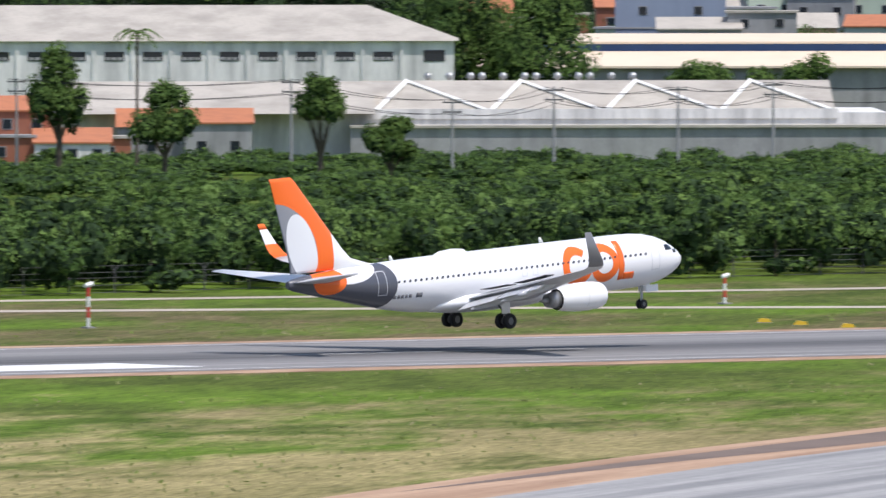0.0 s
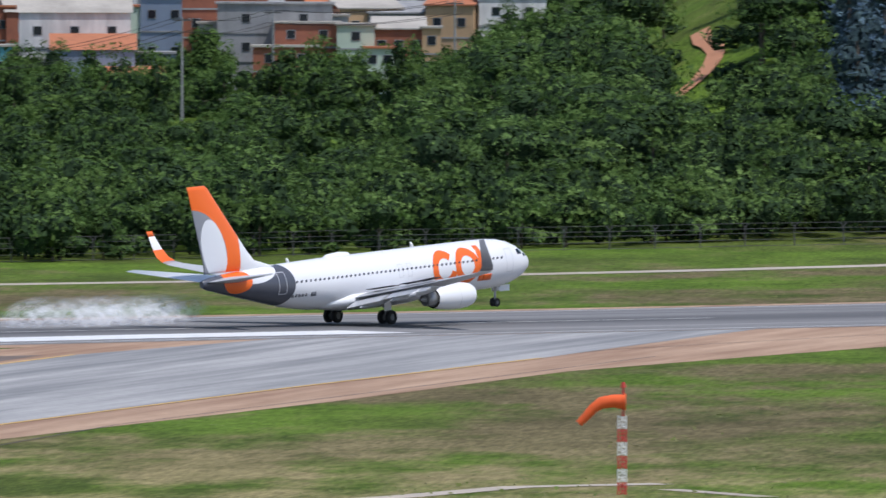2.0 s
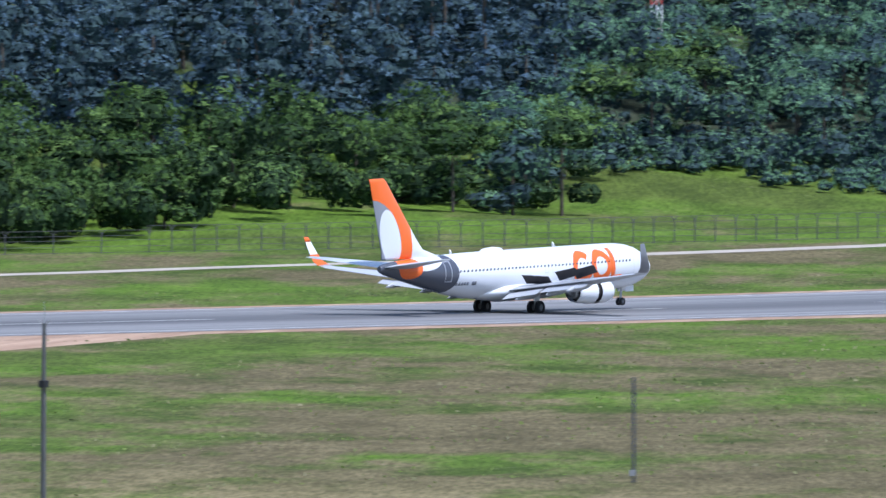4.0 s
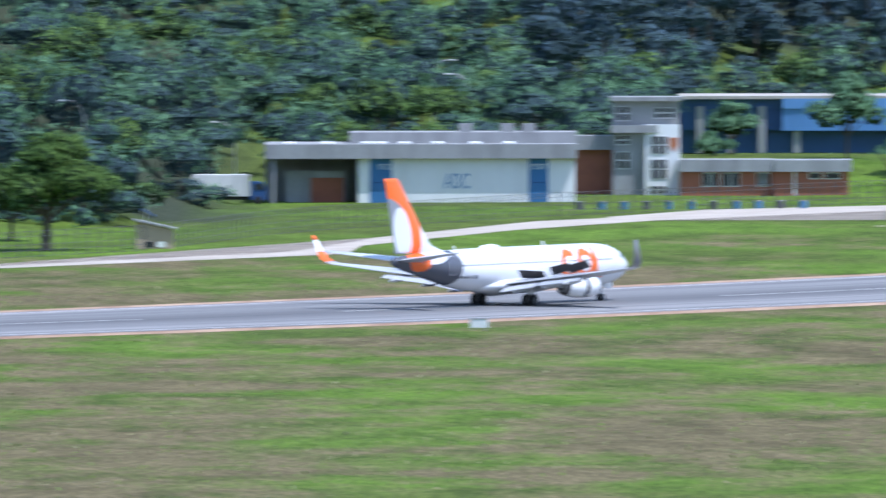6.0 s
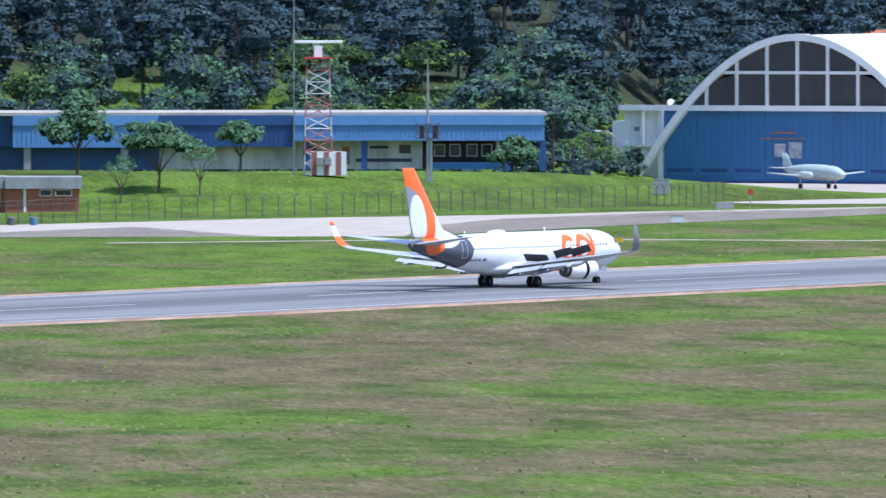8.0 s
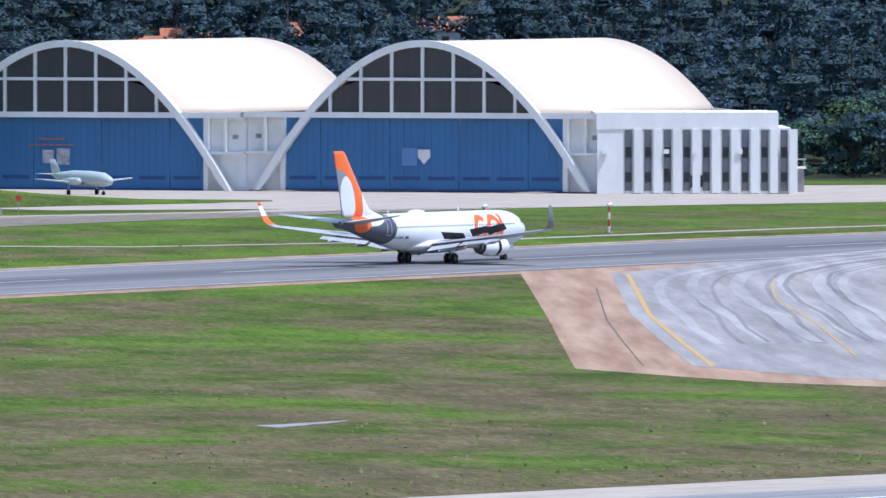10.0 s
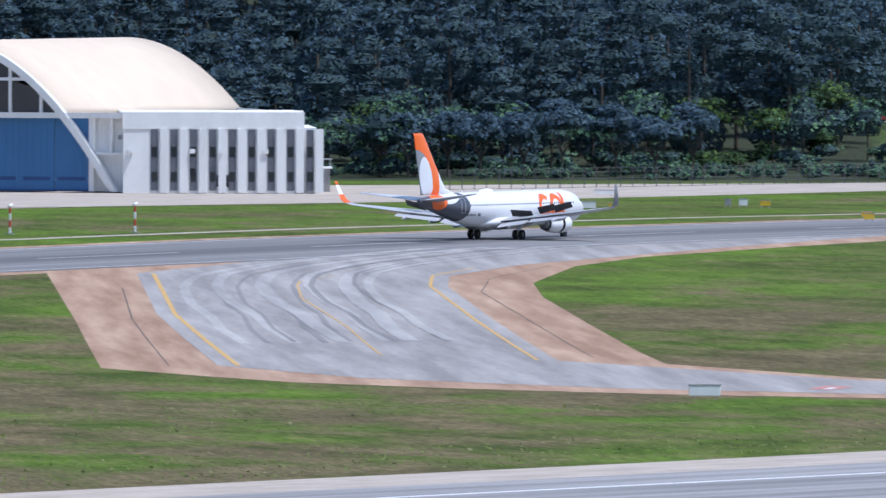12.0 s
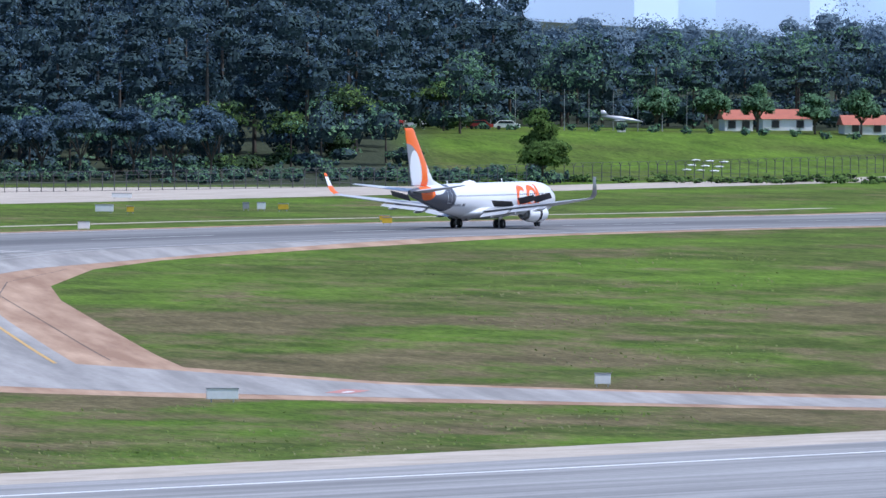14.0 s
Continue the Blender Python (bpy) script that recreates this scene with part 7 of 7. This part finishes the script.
def blobs_for(kind):
    r = lambda a, b: a + (b - a) * rng.random()
    if kind == "bush":      # low and round, leaves to the ground
        return [(r(-.25, .25), r(-.25, .25), r(.3, .4), r(.6, .8), r(.35, .45))] + [(r(-.7, .7), r(-.7, .7), r(.35, .75), r(.28, .45), r(.2, .3)) for _ in range(5)]
    if kind == "broad":     # domed crown over a short trunk
        return [(0, 0, .58, .62, .3)] + [(.75 * math.cos(a), .75 * math.sin(a), r(.45, .68), r(.3, .45), r(.14, .22)) for a in np.arange(0, 6.2, 1.05) + r(0, 1)] + [(r(-.4, .4), r(-.4, .4), r(.78, .88), r(.3, .42), r(.12, .18)) for _ in range(4)]
    if kind == "umbrella":  # flat-topped, on spreading limbs
        return [(0, 0, .72, .75, .2)] + [(.72 * math.cos(a), .72 * math.sin(a), r(.62, .74), r(.28, .42), r(.1, .15)) for a in np.arange(0, 6.2, .8) + r(0, 1)] + [(r(-.45, .45), r(-.45, .45), r(.84, .9), r(.3, .4), r(.08, .12)) for _ in range(5)]
    if kind == "pine":      # tall, tufted along the stem
        return [(r(-.3, .3), r(-.3, .3), z, (1.06 - z) * r(.6, 1.0) + .22, r(.08, .12)) for z in np.linspace(.3, .92, 8)]
    return [(r(-.6, .6), r(-.6, .6), z, r(.35, .6), r(.08, .13)) for z in np.linspace(.4, .9, 9)]   # gum: loose crown


def undergrowth():
    return [(u(-.7, .7), u(-.7, .7), u(.1, .26), u(.4, .6), u(.1, .17)) for _ in range(3)]


def u(a, b):
    return a + (b - a) * rng.random()


LEAVES = {"bush": (270, .4), "broad": (330, .45), "umbrella": (330, .46), "pine": (300, .46), "gum": (300, .48), "shrub": (90, .34)}
PATTERNS = {}
for kind in LEAVES:
    n, size = LEAVES[kind]
    PATTERNS[kind] = []
    for _ in range(7):
        blobs = blobs_for("bush" if kind == "shrub" else kind)
        if kind not in ("bush", "shrub"):
            blobs += undergrowth()
        PATTERNS[kind].append((leaf_cards(blobs, n, size), core_cards(blobs, .8, 8 if kind in ("pine", "gum") else 5)))


def woodland(name, trees, leaf, label, core_leaf=None):
    """Many trees as one thing. trees: x, y, height, half width, kind."""
    quads, slot = [], []
    for x, y, h, w, kind in trees:
        (mid, corners), core = PATTERNS[kind][rng.integers(7)]
        a = rng.random() * 6.28
        turn = np.array([[math.cos(a), math.sin(a), 0], [-math.sin(a), math.cos(a), 0], [0, 0, 1]])
        at = np.array([x, y, ground_z(x, y)])
        size = np.array([w, w, h])
        quads.append(((mid * size)[:, None, :] + corners) @ turn + at)
        slot.append(np.zeros(len(mid)))
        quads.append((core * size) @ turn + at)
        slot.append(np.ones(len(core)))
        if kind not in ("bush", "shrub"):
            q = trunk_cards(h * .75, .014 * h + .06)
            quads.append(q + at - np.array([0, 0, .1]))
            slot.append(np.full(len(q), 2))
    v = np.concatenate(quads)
    ob = new(name, raw(name, v.reshape(-1, 3), np.arange(v.shape[0] * 4).reshape(-1, 4), [leaf, core_leaf or (CORE_HAZED if leaf in (LEAF_PINE, LEAF_WOOD) else CORE_SHADED), BARK], np.concatenate(slot)))
    return tagged(ob, label, "trees", kind="stuff")


def polar(az, far):
    return far * math.sin(radians(az)), far * math.cos(radians(az))


def scatter_woods():
    # dense belt behind the runway's near end
    belt, light = [], []
    for x in np.arange(770, 1215, 5.0):
        front = float(np.interp(x, [770, 870, 1000, 1130, 1215], [972, 992, 1014, 1026, 1030]))
        for k in range(14):
            xx, yy = x + u(-3, 3), front + k * 6.6 + u(-2.5, 2.5)
            az, far = math.degrees(math.atan2(xx, yy)), math.hypot(xx, yy)
            if not 38.5 < az < 50.5:
                continue
            h = u(4.5, 8.0) if k < 3 else u(6.0, 9.5)
            if az < 44.7 and k > 2:
                h = u(4.8, 6.4) if k < 8 else u(5.2, 7.2)
            elif az < 45.5 and k > 7:
                h = u(6, 8.5)
            (light if rng.random() < .24 else belt).append((xx, yy, h, h * u(.42, .62), "bush" if rng.random() < .72 else "broad"))
    woodland("belt_woods", belt, LEAF_BELT, "dense dark green belt of bushes and small trees")
    woodland("light_bushes", light, LEAF_LIGHT, "lighter green bushes among the belt of trees")
    # low trees between the belt and the town
    low = []
    for _ in range(620):
        az = u(38.5, 47.6)
        far = u(1660, 1850) if az < 44.5 else u(1560, 2000)
        x, y = polar(az, far)
        low.append((x, y, u(2.0, 3.0) if az < 44.5 else u(4.5, 7), u(3, 4.8), "bush"))
    for _ in range(60):
        az, far = u(44.2, 47.6), u(1860, 2080)
        x, y = polar(az, far)
        low.append((x, y, u(4, 6.5), u(2.5, 4), "broad"))
    for _ in range(160):
        az, far = u(44.8, 47.3), u(2240, 2800)
        x, y = polar(az, far)
        low.append((x, y, u(8, 13), u(4, 6), "broad"))
    for _ in range(150):
        az, far = u(39.3, 43.3), u(2230, 2500)
        x, y = polar(az, far)
        low.append((x, y, u(7, 11), u(4, 6), "broad"))
    for _ in range(95):
        az, far = u(44.55, 47.2), u(2080, 2215)
        x, y = polar(az, far)
        low.append((x, y, u(6, 11), u(2.4, 4), "broad"))
    for _ in range(26):
        az, far = u(44.9, 47.0), u(1960, 2080)
        x, y = polar(az, far)
        low.append((x, y, u(6, 9.5), u(2.4, 3.8), "broad"))
    for _ in range(90):
        az, far = u(39.3, 44.8), u(3000, 3250)
        x, y = polar(az, far)
        low.append((x, y, u(12, 17), u(9, 13), "broad"))
    woodland("town_bushes", low, LEAF_BELT, "low green bushes below the town")
    # hillside woods
    hill_trees, dark, bright, near_hill = [], [], [], []
    for az in np.arange(46.9, 65.0, .25):
        foot = float(np.interp(az, [46, 48.5, 50, 50.9, 51.2, 52.4, 52.7, 53.1, 54.6, 55, 57.5, 57.9, 60.8, 61.2, 62.6, 62.9, 63.3, 66], [1530, 1530, 1610, 1650, 1742, 1742, 1738, 1890, 1900, 2090, 2110, 2200, 2250, 2262, 2290, 2410, 2490, 2490]))
        for k in range(24 if az < 63.25 else 10):
            a, far = az + u(-.14, .14), foot + k * 14 + u(-6, 6)
            if a < 47.45 and 1830 < far < 2230:
                continue
            if 47.68 < a < 48.02 and far < 1880:
                if far < 1705:
                    bright.append((*polar(a, far), u(2.5, 4), u(2.5, 3.6), "bush"))
                continue
            if 57.25 < a < 57.85 and far < 2215:
                continue
            if 54.7 < a < 57.3 and far < 2180 and rng.random() < .55:
                continue
            x, y = polar(a, far)
            if 48.3 < a < 50.9 and 5 <= k < 20:
                dark.append((x, y, u(15, 21), u(3.4, 4.6), "pine"))
            elif a > 60.7 and k > 1 and a < 63.25:
                dark.append((x, y, u(17, 24), u(4.5, 6.5), "gum" if rng.random() < .6 else "pine"))
            elif a > 57.8 and a <= 60.7 and k > 1:
                dark.append((x, y, u(13, 19), u(4, 6), "gum" if rng.random() < .6 else "pine"))
            elif 54.3 < a <= 57.8 and k > 6:
                dark.append((x, y, u(13, 20), u(4, 6), "pine" if rng.random() < .6 else "gum"))
            elif a >= 63.25:
                (dark if rng.random() < .5 else hill_trees).append((x, y, u(12.5, 17), u(4.5, 7), "broad" if rng.random() < .8 else "gum"))
            elif k < 2 and a < 50.5:
                (bright if rng.random() < .4 else near_hill).append((x, y, u(6, 9), u(4, 5.5), "bush"))
            else:
                t = rng.random()
                (bright if t < .18 else near_hill if a < 50.6 else hill_trees).append((x, y, u(8, 13), u(4.5, 7), "umbrella" if t < .45 else "broad"))
    woodland("near_hill_woods", near_hill, LEAF_BELT, "thick green woods on the slope behind the runway")
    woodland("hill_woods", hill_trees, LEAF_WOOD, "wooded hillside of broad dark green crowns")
    woodland("tall_woods", dark, LEAF_PINE, "tall dark green trees on the hill, blued for haze")
    woodland("bright_trees", bright, LEAF_LIGHT, "brighter green trees among the woods")
    shrubs = []
    for _ in range(240):
        az, far = u(54.7, 57.3), u(2060, 2190)
        x, y = polar(az, far)
        shrubs.append((x, y, u(1.5, 4.5), u(1.5, 3), "shrub"))
    for _ in range(45):
        az, far = u(57.15, 57.48), u(2110, 2215)
        x, y = polar(az, far)
        shrubs.append((x, y, u(1.5, 5), u(1.6, 3), "shrub"))
    for _ in range(120):
        az, far = u(60.75, 63.4), u(2225, 2290)
        x, y = polar(az, far)
        shrubs.append((x, y, u(1.0, 3), u(1.2, 2.4), "shrub"))
    for _ in range(130):
        az, far = u(50.8, 52.7), u(1715, 1750)
        x, y = polar(az, far)
        shrubs.append((x, y, u(1.2, 2.6), u(1.4, 2.6), "shrub"))
    for _ in range(70):
        az, far = u(51.0, 52.6), u(1725, 1755)
        x, y = polar(az, far)
        shrubs.append((x, y, u(2, 5), u(2, 3.4), "shrub"))
    weeds = []
    for _ in range(70):
        az, far = u(62.7, 65.0), u(2250, 2282)
        x, y = polar(az, far)
        weeds.append((x, y, u(.5, 1.5), u(1.0, 2.2), "shrub"))
    woodland("bank_weeds", weeds, LEAF_LIGHT, "low green weeds at the foot of the bank")
    for k in range(16):
        x, y = polar(63.0 + .105 * k + u(-.02, .02), 2436)
        shrubs.append((x, y, u(1.2, 1.9), u(.9, 1.4), "shrub"))
    woodland("shrubs", shrubs, LEAF_WOOD, "low shrubs on the grassy slope")


def build_tree(name, x, y, h, w, kind, leaf, label, cards=1400, size=.06, trunk=None, sparse=False):
    """A tree that stands alone: trunk, limbs and a crown of leaf clumps."""
    z = ground_z(x, y)
    t = thing(name, pose(x, y, z), label, "tree")
    blobs = blobs_for(kind)
    mid, corners = leaf_cards(blobs, cards, size * (8.5 if not sparse else 6.0))
    q = (mid * np.array([w, w, h]))[:, None, :] + corners
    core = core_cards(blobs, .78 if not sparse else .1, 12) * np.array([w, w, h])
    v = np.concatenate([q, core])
    me = raw("crown", v.reshape(-1, 3), np.arange(v.shape[0] * 4).reshape(-1, 4), [leaf, CORE_HAZED if leaf is LEAF_PINE else CORE_SHADED], [0] * len(q) + [1] * len(core))
    c = new("crown", me)
    c.parent = t
    bm = bmesh.new()
    r = trunk or .03 * h
    fork = .3 * h
    rod(bm, (0, 0, -.2), (.02 * h, 0, fork), r, r * .75, 8)
    part("trunk", bm, BARK, t)
    for b in blobs[1:8]:
        bm = bmesh.new()
        end = Vector((b[0] * w, b[1] * w, b[2] * h))
        start = Vector((.02 * h, 0, fork * u(.8, 1.0)))
        mid = start.lerp(end, .5) + Vector((0, 0, .05 * h))
        rod(bm, start, mid, r * .5, r * .3, 6)
        rod(bm, mid, end, r * .3, r * .08, 6)
        part("limb", bm, BARK, t)
    return t


def build_palm(x, y, h, w, label="tall palm with drooping fronds"):
    t = thing("palm", pose(x, y, ground_z(x, y)), label, "palm tree", "palms")
    part("trunk", rod(bmesh.new(), (0, 0, 0), (.15, 0, h), .2, .13, 8), BARK, t)
    for k in range(15):
        a = k * 2.4
        bm = bmesh.new()
        d = Vector((math.cos(a), math.sin(a), 0))
        s = Vector((-d.y, d.x, 0))
        rise = u(.1, .75)
        prev = None
        for j in range(7):
            f = j / 6
            p = Vector((.15, 0, h)) + d * (w * f) + Vector((0, 0, w * (rise * f - .95 * f * f)))
            half = .34 * math.sin(math.pi * min(.98, f * .9 + .1)) * w / 2.5
            row = [bm.verts.new(p - s * half - Vector((0, 0, half * .5))), bm.verts.new(p), bm.verts.new(p + s * half - Vector((0, 0, half * .5)))]
            if prev:
                bm.faces.new((prev[0], prev[1], row[1], row[0]))
                bm.faces.new((prev[1], prev[2], row[2], row[1]))
            prev = row
        part("frond", bm, LEAF_BELT, t)


def single_trees():
    build_tree("umbrella_tree", 1297, 996, 12.2, 7.0, "broad", LEAF_BELT, "large umbrella-shaped tree behind the fence", 5200, .05, .5)
    build_tree("small_tree", *polar(52.35, 1675), 8, 4.2, "broad", LEAF_WOOD, "dark small tree on the grassy slope", 1800)
    for az, far, h, w, kind, lab in ((55.72, 1905, 9.0, 5.0, "umbrella", "spreading tree with bare branching stems"), (55.42, 1930, 10.5, 4.5, "broad", "leafy tree beside the brick building"),
                                     (55.0, 1960, 6.5, 3.2, "broad", "small tree before the long hall"), (54.93, 1945, 3.4, 2.4, "bush", "round dark bush below the hall"), (56.02, 1960, 6.5, 3.0, "umbrella", "small airy tree before the hall"),
                                     (57.02, 1990, 5.2, 3.0, "broad", "round dark green tree by the hall")):
        build_tree("tree", *polar(az, far), h, w, kind, LEAF_WOOD, lab, 1300, .055, .2)
    for az, far, h in ((55.58, 1895, 6.0), (55.87, 1900, 7.2)):
        build_tree("thin_tree", *polar(az, far), h, 2.4, "umbrella", LEAF_WOOD, "thin sparse tree with bare branches", 260, .05, .12, True)
    for az, far, h in ((57.24, 2080, 6.2), (57.30, 2085, 7.0), (57.36, 2080, 5.4)):
        build_palm(*polar(az, far), h, 3.0)
    build_palm(*polar(53.98, 1862), 3.6, 2.2, "small ornamental palm beside the depot")
    build_palm(*polar(54.12, 1868), 3.0, 2.0, "small ornamental palm beside the depot")
    # araucaria-like trees behind the fence
    for az in (60.93, 61.05, 61.2, 61.32, 61.5, 61.62, 61.83, 61.95, 62.12):
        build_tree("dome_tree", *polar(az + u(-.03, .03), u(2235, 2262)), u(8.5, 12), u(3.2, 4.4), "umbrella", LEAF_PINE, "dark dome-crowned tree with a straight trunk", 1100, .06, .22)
    build_tree("conifer", *polar(63.33, 2255), 10.5, 4.2, "pine", LEAF_BELT, "dense dark conifer on the bank", 2400, .07, .2)
    for k in range(6):
        build_palm(*polar(62.98 + .1 * k + u(-.02, .02), 2640 + u(-15, 15)), u(4, 7), 4.5, "bushy palm before the woods")
    for az in (63.75, 63.95, 64.12, 64.33, 64.5):
        build_tree("tree", *polar(az, 2458), u(6, 8.5), u(2.6, 3.6), "broad", LEAF_WOOD, "dark round tree before the red-roofed houses", 900, .06)
    # trees of the town
    for px, far, h, w, kind, lab in ((41.28, 2090, 23, 11.0, "bush", "huge dark spreading tree behind the warehouse"), (41.48, 2085, 22, 10.0, "bush", "huge dark spreading tree behind the warehouse"),
                                     (39.75, 1800, 15, 3.3, "broad", "dark leafy tree among the houses"), (40.14, 1760, 11.5, 3.6, "broad", "dark leafy tree among the houses"), (40.97, 1720, 9, 3.0, "broad", "leafy tree before the sheds"), (40.71, 1740, 13, 2.8, "umbrella", "thin leafy tree before the sheds"),
                                     (42.1, 2140, 9.5, 6, "bush", "green tree before the houses"), (42.45, 2140, 8.5, 6, "bush", "green tree before the houses"),
                                     (45.3, 2080, 9.0, 4.2, "broad", "round green tree beside the houses"), (44.72, 1700, 10.5, 3.6, "broad", "tall dark tree in the belt"), (44.92, 1690, 9.0, 3.6, "broad", "tall dark tree in the belt"),
                                     (45.98, 2060, 12.0, 4.0, "broad", "dark tree between the houses"), (46.1, 2200, 15.0, 4.0, "pine", "tall dark tree between the houses"), (44.2, 1880, 6.0, 3.6, "bush", "bush before the store")):
        build_tree("town_tree", *polar(px, far), h, w, kind, LEAF_BELT, lab, 6500 if w > 7 else 2200, .055)
    build_palm(*polar(40.04, 1790), 17.0, 3.2)


def grass_tufts():
    """Standing tufts of long grass, green, dry and pale with seed heads, over the near grass."""
    n = 70000
    x, y = 540 + 1000 * rng.random(n), 500 + 500 * rng.random(n) ** 1.2
    az = np.degrees(np.arctan2(x, y))
    clump = np.sin(x * .021 + 3 * np.sin(y * .013)) + np.sin(y * .11 + 2 * np.sin(x * .009)) + rng.normal(size=n) * .8
    ok = (az > 39) & (az < 64.2) & (clump > -.2) & ~((y > 806) & (y < 874)) & (y > 502) & (y < 905)
    # keep the taxiways clear
    for (x0, y0), (x1, y1), w in (((430, 520), (880, 812), 42), ((1105, 500), (1115, 620), 24), ((1110, 620), (1420, 805), 62), ((1300, 760), (1560, 812), 30)):
        dx, dy = x1 - x0, y1 - y0
        f = np.clip(((x - x0) * dx + (y - y0) * dy) / (dx * dx + dy * dy), 0, 1)
        ok &= np.hypot(x - x0 - f * dx, y - y0 - f * dy) > w
    x, y = x[ok], y[ok]
    n = len(x)
    z = np.interp(x, GX, GZ) - .03
    h = .05 + .2 * rng.random(n) ** 2
    w = .03 + .09 * rng.random(n)
    a = rng.random(n) * 6.28
    base = np.stack([x, y, z], 1)
    d = np.stack([(.62 + .5 * np.cos(a)) * w, (-.78 + .5 * np.sin(a)) * w, np.zeros(n)], 1)
    up = np.stack([.5 * h + rng.normal(size=n) * .08, .7 * h + rng.normal(size=n) * .08, h], 1)
    v = np.stack([base - d, base + d, base + d * 1.1 + up * .9, base - d * .8 + up], 1)
    ob = new("grass_tufts", raw("grass_tufts", v.reshape(-1, 3), np.arange(n * 4).reshape(-1, 4), [TUFT]))
    tagged(ob, "tufts of long green and dry grass with pale seed heads", "grass", kind="stuff")


scatter_woods()
single_trees()
grass_tufts()
far_side()
tyre_smoke()


def motions():
    """All that moves: the airliner, its gear legs, spoilers and reversers, and the tyre smoke."""
    walk(airliner, [(t, pose(x, 840, z, 0, -nose_up, crab)) for t, x, z, nose_up, crab in PLANE_ROWS])
    for sp, x, y, z in SPOILERS:
        walk(sp, [(t, pose(x, y, z, 0, a, 0)) for t, a in ((0.0, 4), (2.45, 4), (2.9, 48), (14.0, 48))])
    # the lift bends the wings up until the weight comes on the wheels
    for w, side in WINGS:
        walk(w, [(t, pose(0, 0, 0, side * a, 0, 0)) for t, a in ((0.0, 3.4), (1.5, 3.2), (2.7, 1.6), (4.0, 0), (14.0, 0))])
    for g in GEARS:
        walk(g, [(t, pose(0, 0, z)) for t, z in ((0.0, -.14), (1.2, -.12), (1.7, -.08), (2.7, -.03), (3.4, 0), (14.0, 0))])
    for s in SLEEVES:
        walk(s, [(t, pose(x, 0, 0)) for t, x in ((0.0, 0), (3.0, 0), (3.8, -.55), (14.0, -.55))])
    for puff, x, y, z, t in PUFFS:
        walk(puff, [(0.0, pose(x, y, -6)), (t, pose(x, y, -6)), (t + .25, pose(x - .3, y, z)), (t + 1.5, pose(x - 2.5, y + 1, z + .8)), (14.0, pose(x - 6, y + 2, z + 2))])


motions()
